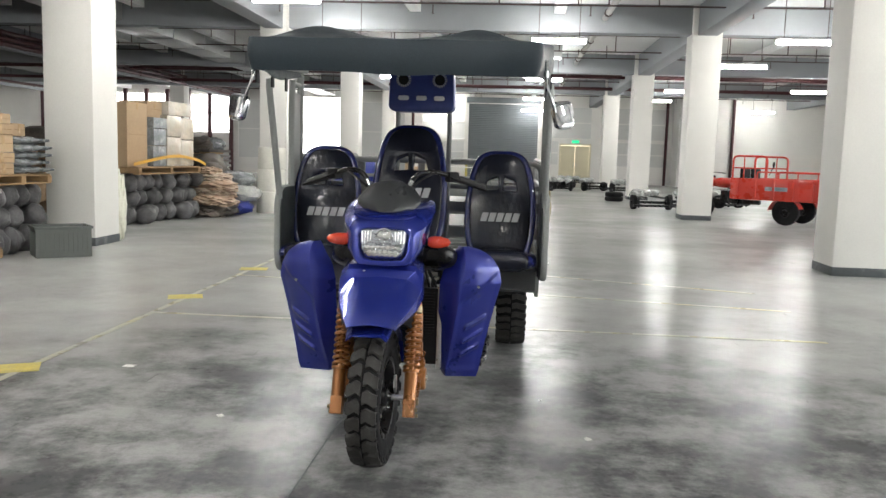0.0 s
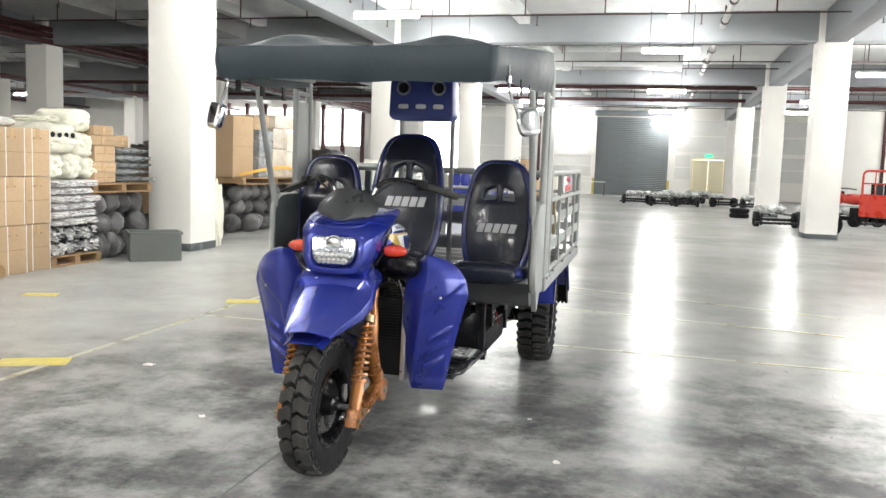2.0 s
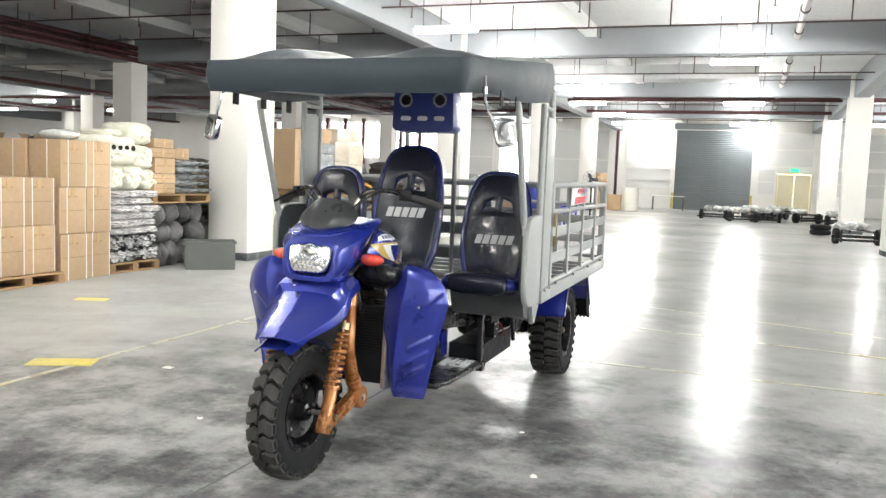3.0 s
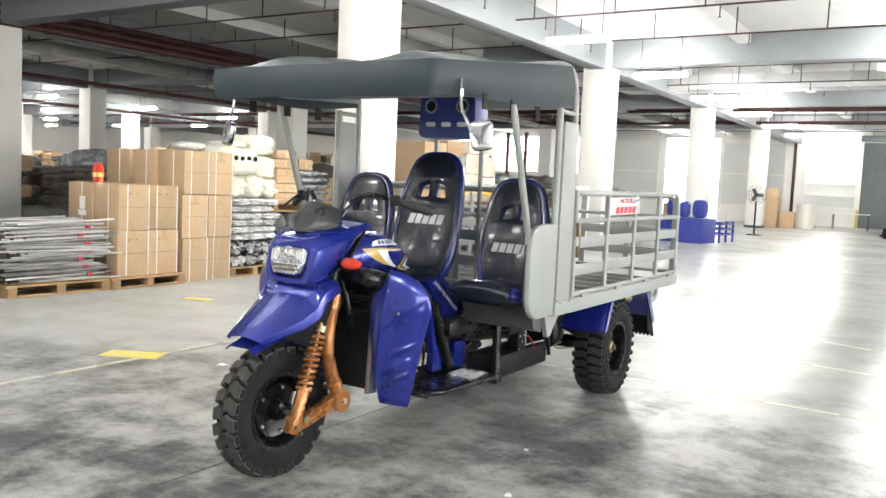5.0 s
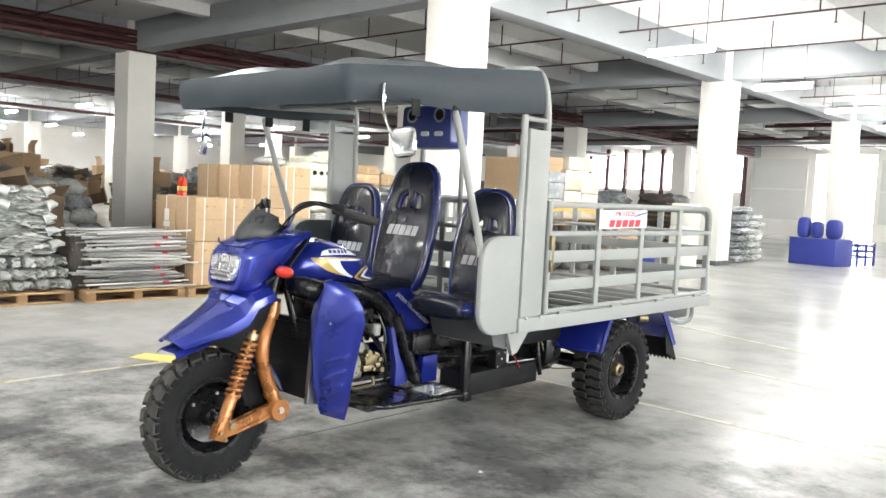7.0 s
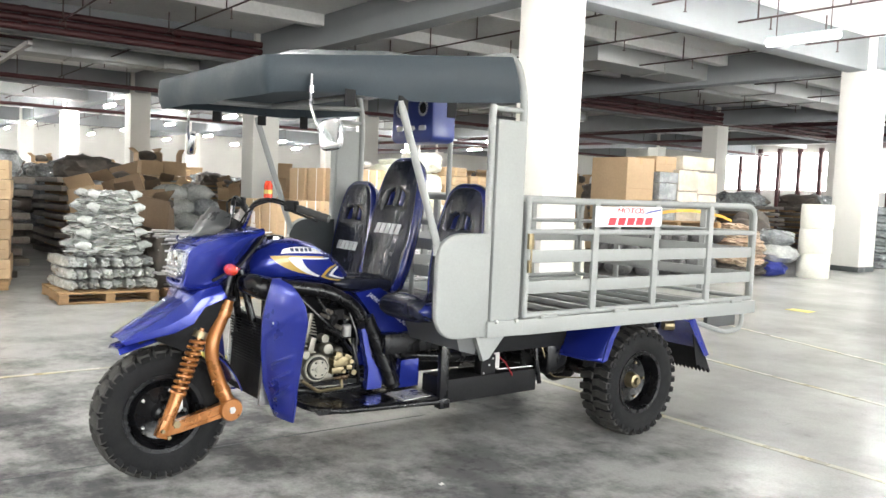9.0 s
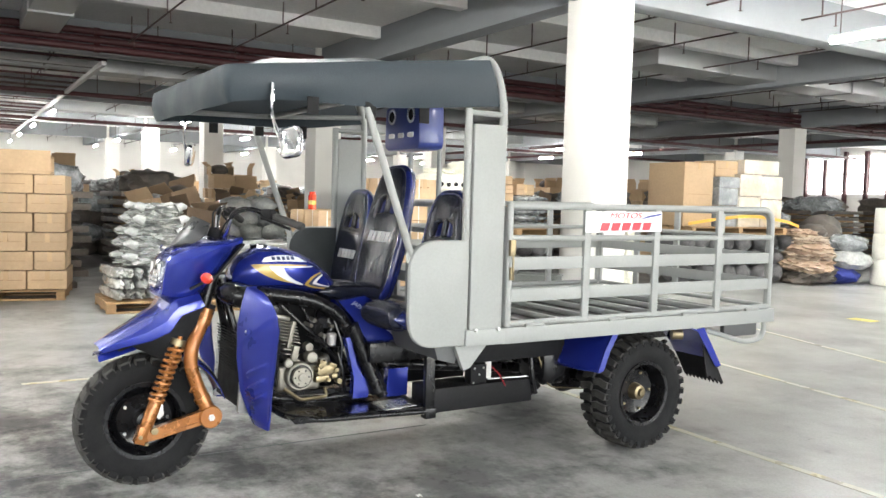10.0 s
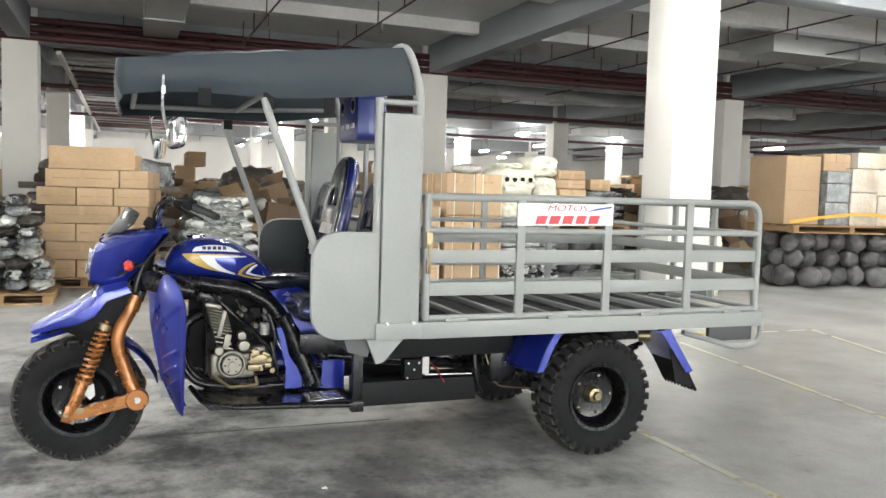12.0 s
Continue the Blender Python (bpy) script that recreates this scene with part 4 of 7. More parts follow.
    g0, g1 = Vector((WX + s * 0.31, 0.498, 1.226)), Vector((WX + s * 0.435, 0.586, 1.186))
    b = bms()
    tube(b, [g0.lerp(g1, k / 8) for k in range(9)], [0.019 if k % 2 else 0.0165 for k in range(9)], 12)
    part("grip", b, M["grip"], bar, "ribbed black rubber grip")
    b = bms()
    box(b, tuple(g0 - (g1 - g0) * 0.22), (0.055, 0.05, 0.05), (0, 0, s * 35))
    part("switch_box", b, M["blackmatt"], bar, bev=0.01)
    b = bms()
    tube(b, rounded([g0 - (g1 - g0) * 0.25 + Vector((0, -0.03, 0.0)), g0 + Vector((0, -0.055, -0.005)), g1 + Vector((s * 0.01, -0.065, -0.01))], 0.02), 0.006, 8)
    part("lever", b, M["blackmatt"], bar)
    b = bms()
    tube(b, rounded([(WX + s * 0.2, 0.40, 1.25), (WX + s * 0.17, 0.36, 1.235), (WX + s * 0.08, 0.33, 1.17), (WX + s * 0.03, 0.33, 1.08)], 0.08, 6), 0.005, 6)
    part("cable", b, M["blackmatt"], bar)
b = bms()
lathe(b, [(0.001, -0.02), (0.04, -0.02), (0.045, 0.0), (0.04, 0.03), (0.001, 0.03)], pose(WX, 0.325, 1.125, 0, -60, 90), 20)
part("gauge", b, M["blackmatt"], bar)

# fuel tank with its decals
TX = -0.02
TANK = ((0.385, 0.93, 0.12, 0.08, 2.2), (0.42, 0.95, 0.20, 0.15, 2.2), (0.50, 0.968, 0.275, 0.205, 2.3), (0.60, 0.970, 0.305, 0.215, 2.3), (0.70, 0.955, 0.300, 0.20, 2.3), (0.79, 0.925, 0.265, 0.17, 2.3), (0.87, 0.885, 0.20, 0.12, 2.3), (0.915, 0.86, 0.14, 0.06, 2.2))
b = bms()
loft(b, [oval(y, TX, z, w, h, p, 36) for y, z, w, h, p in TANK])
tank = part("fuel_tank", b, M["blue"], trike, "glossy blue fuel tank with gold and white flashes")
b = bms()
lathe(b, [(0.001, 0.0), (0.045, 0.0), (0.045, 0.014), (0.036, 0.02), (0.001, 0.02)], pose(TX, 0.53, 1.068, 0, -90, 0), 24)
part("filler_cap", b, M["chrome"], tank)


def tank_x(y, z):
    """How far out the tank's side lies at (y, z)."""
    for a, c in zip(TANK, TANK[1:]):
        if a[0] <= y <= c[0]:
            f_ = (y - a[0]) / (c[0] - a[0])
            _, cz, w, h, p = [a[i] + f_ * (c[i] - a[i]) for i in range(5)]
            return w / 2 * max(0.0, 1 - abs(2 * (z - cz) / h) ** p) ** (1 / p)
    return 0.0


def tank_decal(name, top, bottom, s, lift, material, label):
    """A flash laid on the tank's side, between two lines of (y, z)."""
    b_ = bms()
    grid = []
    for i in range(17):
        f_ = i / 16
        a = Vector(top[0]).lerp(Vector(top[1]), f_).lerp(Vector(top[1]).lerp(Vector(top[2]), f_), f_)
        c = Vector(bottom[0]).lerp(Vector(bottom[1]), f_).lerp(Vector(bottom[1]).lerp(Vector(bottom[2]), f_), f_)
        grid.append([(TX + s * (tank_x(*a.lerp(c, k / 4)) + lift), *a.lerp(c, k / 4)) for k in range(5)])
    sheet(b_, grid, 0)
    part(name, b_, material, tank, label)


for s in (1, -1):
    tank_decal("gold_flash", ((0.455, 0.995), (0.50, 1.005), (0.725, 0.992)), ((0.455, 0.995), (0.50, 0.93), (0.66, 0.905)), s, 0.0020, M["gold"], "gold tank flash")
    tank_decal("white_flash", ((0.535, 0.990), (0.60, 0.99), (0.76, 0.985)), ((0.535, 0.990), (0.57, 0.925), (0.705, 0.893)), s, 0.0032, M["white"], "white tank flash")
    tank_decal("blue_flash", ((0.600, 0.984), (0.66, 0.98), (0.77, 0.980)), ((0.600, 0.984), (0.62, 0.925), (0.73, 0.893)), s, 0.0044, M["blue"], "")
    tank_decal("gold_curl", ((0.715, 0.895), (0.73, 0.94), (0.80, 0.955)), ((0.715, 0.895), (0.77, 0.868), (0.865, 0.868)), s, 0.0054, M["gold"], "")
    tank_decal("dark_curl", ((0.735, 0.898), (0.75, 0.935), (0.805, 0.95)), ((0.735, 0.898), (0.78, 0.876), (0.865, 0.874)), s, 0.0064, M["printdark"], "")
    tank_decal("white_curl", ((0.755, 0.90), (0.765, 0.93), (0.81, 0.945)), ((0.755, 0.90), (0.79, 0.886), (0.86, 0.878)), s, 0.0074, M["white"], "")
    tank_decal("blue_curl", ((0.775, 0.905), (0.785, 0.925), (0.815, 0.94)), ((0.775, 0.905), (0.80, 0.893), (0.855, 0.882)), s, 0.0084, M["blue"], "")
    tank_decal("badge_ground", ((0.515, 1.028), (0.59, 1.05), (0.68, 1.030)), ((0.50, 1.008), (0.60, 1.017), (0.73, 1.004)), s, 0.0030, M["white"], "pale badge with dark bar")
    for k in range(5):
        y = 0.548 + 0.024 * k
        tank_decal("badge_block", ((y, 1.033), (y + 0.008, 1.034), (y + 0.017, 1.033)), ((y, 1.018), (y + 0.008, 1.018), (y + 0.017, 1.018)), s, 0.0048, M["printdark"], "")

# leg shields: an inner strip facing forward, a crease, and an outer panel swept back with three raised bars
SHIELD = [(0.918, 0.330, 0.352, 0.378, 0.362, 0.388), (0.900, 0.318, 0.362, 0.440, 0.350, 0.410), (0.862, 0.296, 0.368, 0.490, 0.338, 0.425), (0.815, 0.266, 0.366, 0.520, 0.328, 0.438), (0.745, 0.248, 0.354, 0.536, 0.320, 0.445),
          (0.600, 0.242, 0.332, 0.498, 0.326, 0.445), (0.450, 0.246, 0.306, 0.464, 0.350, 0.442), (0.310, 0.252, 0.282, 0.438, 0.408, 0.440), (0.284, 0.262, 0.284, 0.428, 0.420, 0.440)]


def shield_at(z, u, s):
    """A point of the shield at height z: u from 0 at its inner edge over 0.3 at the crease to 1 at its outer edge."""
    for a, c in zip(SHIELD, SHIELD[1:]):
        if c[0] <= z <= a[0]:
            f_ = (a[0] - z) / (a[0] - c[0])
            xi, xm, xo, ym, yo = [a[i] + f_ * (c[i] - a[i]) for i in range(1, 6)]
            break
    if u < 0.3:
        q = u / 0.3
        x, y = xi + (xm - xi) * q, ym + 0.05 * (1 - q) ** 1.4
    else:
        q = (u - 0.3) / 0.7
        x, y = xm + (xo - xm) * q, ym + (yo - ym) * (0.55 * q + 0.45 * q ** 3)
        sink = 0.009 * ease((0.655 + 0.16 * q - z) / 0.018) * ease((z - 0.31) / 0.04) * ease(q / 0.12) * ease((1 - q) / 0.15)
        bar = max(ease(1 - abs(z - 0.10 * q - zc) / 0.020) for zc in (0.50, 0.43, 0.362)) * ease((q - 0.28) / 0.06) * ease((0.86 - q) / 0.06)
        y += sink - 0.016 * bar
    return (-0.03 + s * x, y, z)


for s in (1, -1):
    b = bms()
    us = [0, 0.1, 0.2, 0.27, 0.3, 0.33] + [0.33 + 0.67 * k / 26 for k in range(1, 27)]
    grid = [[shield_at(0.284 + 0.634 * k / 84, u, s) for u in us] for k in range(85)]
    for _ in range(2):
        grid = [grid[0]] + [[(p[0] * 0.25 + q[0] * 0.5 + r_[0] * 0.25, q[1], q[2]) for p, q, r_ in zip(*three)] for three in zip(grid, grid[1:], grid[2:])] + [grid[-1]]
    sheet(b, grid, 0.008)
    sh = part("leg_shield", b, M["blueplastic"], trike, "blue plastic leg shield with a crease and pressed slanting bars", smooth=32)
    b = bms()
    lathe(b, [(0.001, 0), (0.007, 0), (0.005, 0.004), (0.001, 0.005)], pose(-0.03 + s * 0.43, 0.335, 0.735, 0, 0, -90), 10)
    part("screw", b, M["steel"], sh)
    b = bms()
    loft(b, [oval(y, s * 0.19, z, w, h, 2.8, 20) for y, z, w, h in ((0.275, 0.885, 0.10, 0.05), (0.30, 0.88, 0.17, 0.09), (0.36, 0.865, 0.21, 0.11), (0.44, 0.845, 0.22, 0.11), (0.50, 0.83, 0.18, 0.08))])
    part("shroud", b, M["black"], sh, "glossy black plastic shroud")
# radiator
b = bms()
box(b, (0.03, 0.40, 0.53), (0.36, 0.035, 0.36), (-4, 0, 0))
rad = part("radiator", b, M["blackmatt"], trike, "black radiator between the leg shields")
b = bms()
box(b, (0, 0, 0), (0.33, 0.006, 0.004))
fin = mesh_of("fin", b, M["blackmatt"])
for z in np.arange(0.37, 0.70, 0.014):
    shared("fin", fin, rad, pose(0.03, 0.378 + (0.53 - z) * 0.07, z))
for s in (1, -1):
    b = bms()
    box(b, (0.03 + s * 0.19, 0.40, 0.53), (0.022, 0.06, 0.40), (-4, 0, 0))
    part("side_rail", b, M["steel"], rad, bev=0.003)

# frame, footboards, engine
for s in (1, -1):
    b = bms()
    tube(b, rounded([(s * 0.05, 0.33, 0.93), (s * 0.09, 0.40, 0.62), (s * 0.13, 0.50, 0.37), (s * 0.13, 0.75, 0.33), (s * 0.16, 1.25, 0.36)], 0.08, 5), 0.018, 10)
    tube(b, rounded([(s * 0.05, 0.36, 0.90), (s * 0.10, 0.70, 0.83), (s * 0.12, 0.95, 0.74), (s * 0.15, 1.2, 0.40)], 0.08, 5), 0.018, 10)
    part("frame_tube", b, M["black"], trike)
    b = bms()
    box(b, (s * 0.24, 2.1, 0.565), (0.06, 2.2, 0.10))
    part("chassis_rail", b, M["black"], trike, "black box-section chassis rail", bev=0.006)
    b = bms()
    prism(b, [(0.53, 0.335), (0.56, 0.305), (1.255, 0.285), (1.255, 0.31), (0.56, 0.33)], s * 0.10, s * 0.42)
    fb = part("footboard", b, M["black"], trike, "black steel footboard", bev=0.003)
    b = bms()
    tube(b, rounded([(s * 0.12, 0.50, 0.345), (s * 0.36, 0.54, 0.325), (s * 0.43, 0.66, 0.315), (s * 0.43, 1.255, 0.29)], 0.06, 5), 0.014, 10)
    part("footboard_edge", b, M["black"], fb)
    b = bms()
    box(b, (s * 0.33, 1.10, 0.318), (0.16, 0.18, 0.004), (2, 0, 0))
    for i in range(6):
        for j in range(6):
            box(b, (s * (0.265 + i * 0.026), 1.03 + j * 0.028, 0.322), (0.018, 0.005, 0.004), (0, 0, 45 if (i + j) % 2 else -45))
    part("tread_plate", b, M["steel"], fb, "chequered bare-metal tread plate")
    b = bms()
    box(b, (s * 0.42, 1.25, 0.42), (0.03, 0.05, 0.33))
    box(b, (s * 0.42, 1.25, 0.28), (0.05, 0.06, 0.05))
    part("footboard_post", b, M["black"], trike, bev=0.004)
    b = bms()
    box(b, (s * 0.33, 1.57, 0.335), (0.20, 0.62, 0.12))
    part("battery_box", b, M["blackmatt"], trike, "black battery tray under the bed", bev=0.008)
    b = bms()
    for k in range(4):
        tube(b, [(s * 0.40, 2.05 + 0.03 * k, 0.52 - 0.02 * k), (s * 0.40, 2.47, 0.40 - 0.02 * k), (s * 0.40, 2.90 - 0.03 * k, 0.52 - 0.02 * k)], 0.014, 6)
    part("leaf_spring", b, M["black"], trike)
    b = bms()
    tube(b, [(s * 0.36, 2.0, 0.62), (s * 0.36, 2.06, 0.35)], 0.03, 12)
    box(b, (s * 0.30, 2.0, 0.50), (0.14, 0.12, 0.26))
    part("spring_hanger", b, M["black"], trike, bev=0.006)
for s in (1, -1):
    b = bms()
    box(b, (s * 0.45, 1.70, 0.585), (0.012, 0.74, 0.145))
    part("underbed_panel", b, M["blackmatt"], trike, "dark sheet panel under the bed sill", bev=0.002)
    b = bms()
    box(b, (s * 0.40, 1.537, 0.447), (0.06, 0.096, 0.10))
    ctrl = part("control_box", b, M["blackmatt"], trike, "black control box with bright screws", bev=0.006)
    for y, z in ((1.51, 0.478), (1.565, 0.478), (1.54, 0.445), (1.505, 0.405)):
        b = bms()
        lathe(b, [(0.001, 0), (0.006, 0), (0.004, 0.004), (0.001, 0.005)], pose(s * 0.43, y, z) @ Matrix.Diagonal((s, 1, 1, 1)), 8)
        part("screw", b, M["steel"], ctrl)
    b = bms()
    box(b, (s * 0.41, 1.606, 0.46), (0.008, 0.035, 0.085))
    part("terminal_plate", b, M["trunk"], trike)
    b = bms()
    tube(b, rounded([(s * 0.43, 1.865, 0.52), (s * 0.44, 1.87, 0.42), (s * 0.44, 1.895, 0.315)], 0.03), 0.013, 8)
    part("brake_lever", b, M["black"], trike)
    b = bms()
    loft(b, [oval(y, s * 0.40, 0.455, 0.10 * e, 0.215 * e, 3.2, 24) for y, e in ((1.95, 0.8), (1.965, 1.0), (2.08, 1.0), (2.095, 0.85))])
    part("canister", b, M["black"], trike, "glossy black canister ahead of the rear wheel")
    b = bms()
    tube(b, [(s * 0.42, 1.60, 0.415), (s * 0.43, 1.85, 0.41)], 0.004, 6)
    part("cable_run", b, M["steel"], trike)
b = bms()
tube(b, [(-0.50, 2.47, 0.303), (0.50, 2.47, 0.303)], 0.045, 14)
lathe(b, [(0.001, -0.12), (0.09, -0.1), (0.13, 0), (0.09, 0.1), (0.001, 0.12)], pose(0, 2.47, 0.303), 24)
tube(b, [(0, 1.2, 0.45), (0, 2.4, 0.32)], 0.03, 12)
part("rear_axle", b, M["black"], trike, "black rear axle with differential")
b = bms()
tube(b, rounded([(0.40, 1.93, 0.53), (0.44, 1.98, 0.34), (0.44, 2.3, 0.30), (0.40, 2.44, 0.33)], 0.05, 4), 0.004, 8)
part("brake_rod", b, M["brass"], trike)
b = bms()
tube(b, rounded([(0.40, 1.63, 0.475), (0.425, 1.655, 0.45), (0.435, 1.685, 0.40), (0.435, 1.70, 0.375)], 0.02, 4), 0.0042, 6)
part("red_wire", b, M["wire"], trike, "loose red wire")

for s in (1, -1):
    b = bms()
    tube(b, rounded([(s * 0.10, 0.50, 0.86), (s * 0.15, 0.74, 0.826), (s * 0.17, 0.873, 0.756), (s * 0.18, 0.93, 0.66), (s * 0.19, 1.012, 0.534), (s * 0.20, 1.114, 0.337)], 0.06, 5), 0.034, 14)
    part("frame_member", b, M["black"], trike, "thick glossy black frame member over the engine")
# engine block
b = bms()
box(b, (0.0, 0.70, 0.44), (0.22, 0.22, 0.13))
box(b, (0.0, 0.80, 0.48), (0.17, 0.16, 0.09), (12, 0, 0))
engine = part("engine", b, M["alu"], trike, "bare cast-aluminium motorcycle engine", bev=0.02, seg=3)
b = bms()
box(b, (0.0, 0.630, 0.62), (0.13, 0.075, 0.22), (-13, 0, 0))
part("cylinder", b, M["blackmatt"], engine, "dark finned cylinder", bev=0.004)
b = bms()
box(b, (0, 0, 0), (0.29, 0.100, 0.0055))
fin = mesh_of("cooling_fin", b, M["alu"], 0.0015, 1)
for k in range(7):
    shared("cooling_fin", fin, engine, pose(0.0, 0.641 - 0.23 * (k * 0.0155), 0.628 + 0.0155 * k, -13, 0, 0))
b = bms()
box(b, (0, 0, 0), (0.24, 0.078, 0.009))
fin = mesh_of("barrel_fin", b, M["alu"], 0.002, 1)
for k in range(4):
    shared("barrel_fin", fin, engine, pose(0.0, 0.660 - 0.23 * (k * 0.024), 0.535 + 0.024 * k, -13, 0, 0))
for s in (1, -1):
    b = bms()
    box(b, (s * 0.137, 0.642, 0.66), (0.022, 0.020, 0.13), (-13, 0, 0))
    box(b, (s * 0.122, 0.668, 0.565), (0.03, 0.030, 0.075), (-13, 0, 0))
    part("cylinder_boss", b, M["alu"], engine, bev=0.004)
    b = bms()
    lathe(b, [(0.001, -0.01), (0.024, -0.01), (0.024, 0.010), (0.018, 0.016), (0.001, 0.017)], pose(s * 0.14, 0.628, 0.525) @ Matrix.Diagonal((s, 1, 1, 1)), 18)
    part("tensioner_cap", b, M["alu"], engine)
b = bms()
box(b, (0.0, 0.603, 0.742), (0.25, 0.080, 0.020), (-13, 0, 0))
part("cylinder_head", b, M["alu"], engine, bev=0.005)
b = bms()
box(b, (0.0, 0.59, 0.775), (0.18, 0.12, 0.05), (-13, 0, 0))
part("head_cover", b, M["black"], engine, bev=0.012)
for s in (1, -1):
    flip = Matrix.Diagonal((s, 1, 1, 1))
    b = bms()
    lathe(b, [(0.001, -0.02), (0.070, -0.02), (0.070, 0.03), (0.064, 0.036), (0.001, 0.036)], pose(s * 0.115, 0.69, 0.455) @ flip, 32)
    cover = part("crank_cover", b, M["alu"], engine, "round cast crankcase cover")
    b = bms()
    lathe(b, [(0.001, 0.034), (0.057, 0.034), (0.057, 0.039), (0.001, 0.039)], pose(s * 0.115, 0.69, 0.455) @ flip, 32)
    part("cover_gap", b, M["black"], cover)
    b = bms()
    lathe(b, [(0.001, 0.036), (0.049, 0.036), (0.049, 0.05), (0.045, 0.054), (0.020, 0.054), (0.018, 0.060), (0.001, 0.060)], pose(s * 0.115, 0.69, 0.455) @ flip, 32)
    part("cover_disc", b, M["alu"], cover)
    for k in range(6):
        a = 2 * math.pi * k / 6
        b = bms()
        tube(b, [(s * 0.166, 0.69 + 0.035 * math.cos(a), 0.455 + 0.035 * math.sin(a)), (s * 0.172, 0.69 + 0.035 * math.cos(a), 0.455 + 0.035 * math.sin(a))], 0.0045, 6)
        part("cover_bolt", b, M["black"], cover)
    b = bms()
    lathe(b, [(0.001, -0.02), (0.030, -0.02), (0.030, 0.02), (0.024, 0.028), (0.001, 0.030)], pose(s * 0.125, 0.748, 0.545) @ flip, 24)
    lathe(b, [(0.001, -0.02), (0.022, -0.02), (0.020, 0.024), (0.001, 0.026)], pose(s * 0.11, 0.74, 0.592) @ flip, 20)
    part("starter_motor", b, M["alu"], engine, bev=0.002)
    b = bms()
    box(b, (s * 0.135, 0.825, 0.475), (0.05, 0.095, 0.05), (8, 0, 0))
    box(b, (s * 0.15, 0.80, 0.505), (0.03, 0.045, 0.028), (30, 0, 0))
    box(b, (s * 0.15, 0.855, 0.50), (0.028, 0.04, 0.018), (-25, 0, 0))
    box(b, (s * 0.14, 0.80, 0.435), (0.045, 0.07, 0.030))
    box(b, (s * 0.15, 0.865, 0.445), (0.03, 0.035, 0.022))
    for y, z, r in ((0.79, 0.522, 0.010), (0.87, 0.475, 0.012), (0.83, 0.43, 0.010), (0.885, 0.42, 0.014), (0.775, 0.47, 0.008)):
        tube(b, [(s * 0.14, y, z), (s * 0.172, y, z)], r, 10)
    part("gear_cover", b, M["brass"], engine, "zinc-yellow castings and levers", bev=0.004)
    b = bms()
    tube(b, rounded([(s * 0.17, 0.60, 0.408), (s * 0.19, 0.675, 0.352), (s * 0.19, 0.81, 0.356), (s * 0.19, 0.80, 0.40)], 0.015), 0.009, 8)
    part("gear_lever", b, M["brass"], engine)
    b = bms()
    lathe(b, [(0.001, -0.03), (0.022, -0.03), (0.026, 0.02), (0.020, 0.028), (0.001, 0.028)], pose(s * 0.15, 0.847, 0.63, 0, -90, 0), 18)
    part("filter_pot", b, M["trunk"], engine)
b = bms()
tube(b, rounded([(0.05, 0.56, 0.70), (0.08, 0.47, 0.66), (0.10, 0.46, 0.45), (0.10, 0.60, 0.33), (0.16, 1.0, 0.30)], 0.07, 6), 0.026, 12)
part("exhaust", b, M["black"], engine)
for p in ([(0.1, 0.70, 0.80), (0.15, 0.74, 0.72), (0.13, 0.80, 0.58)], [(0.12, 0.60, 0.80), (0.17, 0.72, 0.68), (0.16, 0.82, 0.60)], [(-0.1, 0.66, 0.8), (-0.12, 0.8, 0.68), (-0.1, 0.9, 0.62)], [(0.14, 0.9, 0.74), (0.13, 0.84, 0.66), (0.16, 0.78, 0.58)],
          [(0.13, 0.55, 0.78), (0.17, 0.57, 0.62), (0.15, 0.56, 0.42)], [(0.12, 0.84, 0.80), (0.17, 0.90, 0.60), (0.16, 0.88, 0.40)], [(0.15, 0.72, 0.66), (0.18, 0.78, 0.62), (0.17, 0.84, 0.56), (0.15, 0.90, 0.50)], [(0.16, 0.88, 0.56), (0.18, 0.90, 0.46), (0.16, 0.92, 0.36)]):
    b = bms()
    tube(b, rounded(p, 0.04, 5), 0.008, 8)
    part("hose", b, M["black"], engine)
b = bms()
lathe(b, [(0.001, -0.03), (0.028, -0.03), (0.032, 0.03), (0.001, 0.03)], pose(0.13, 0.765, 0.69, 0, 20, 30), 16)
box(b, (0.13, 0.80, 0.71), (0.05, 0.05, 0.05))
part("carburettor", b, M["blackmatt"], engine, bev=0.004)
for y, z, r in ((0.735, 0.735, 0.011), (0.79, 0.655, 0.012), (0.72, 0.71, 0.009), (0.83, 0.70, 0.008)):
    b = bms()
    tube(b, [(0.12, y, z), (0.175, y + 0.012, z - 0.008)], r, 10)
    part("fitting", b, M["alu"], engine)
b = bms()
box(b, (-0.08, 0.72, 0.60), (0.02, 0.44, 0.40))
part("engine_guard", b, M["blackmatt"], trike, "black guard plate beside the engine", bev=0.01)
b = bms()
box(b, (0.02, 0.92, 0.66), (0.18, 0.16, 0.17))
part("air_box", b, M["black"], trike, "black air filter box", bev=0.02)
# blue frame covers
for s in (1, -1):
    b = bms()
    prism(b, [(0.86, 0.82), (1.00, 0.84), (1.22, 0.71), (1.25, 0.55), (1.15, 0.50), (1.03, 0.60), (0.93, 0.74)], s * 0.15, s * 0.20)
    cov = part("side_cover", b, M["blue"], trike, "blue side cover with white lettering", bev=0.01)
    b = lettering("JAPAN TECHNOLOGY", 0.030)
    o = part("lettering", b, M["white"], cov, "white lettering", smooth=0)
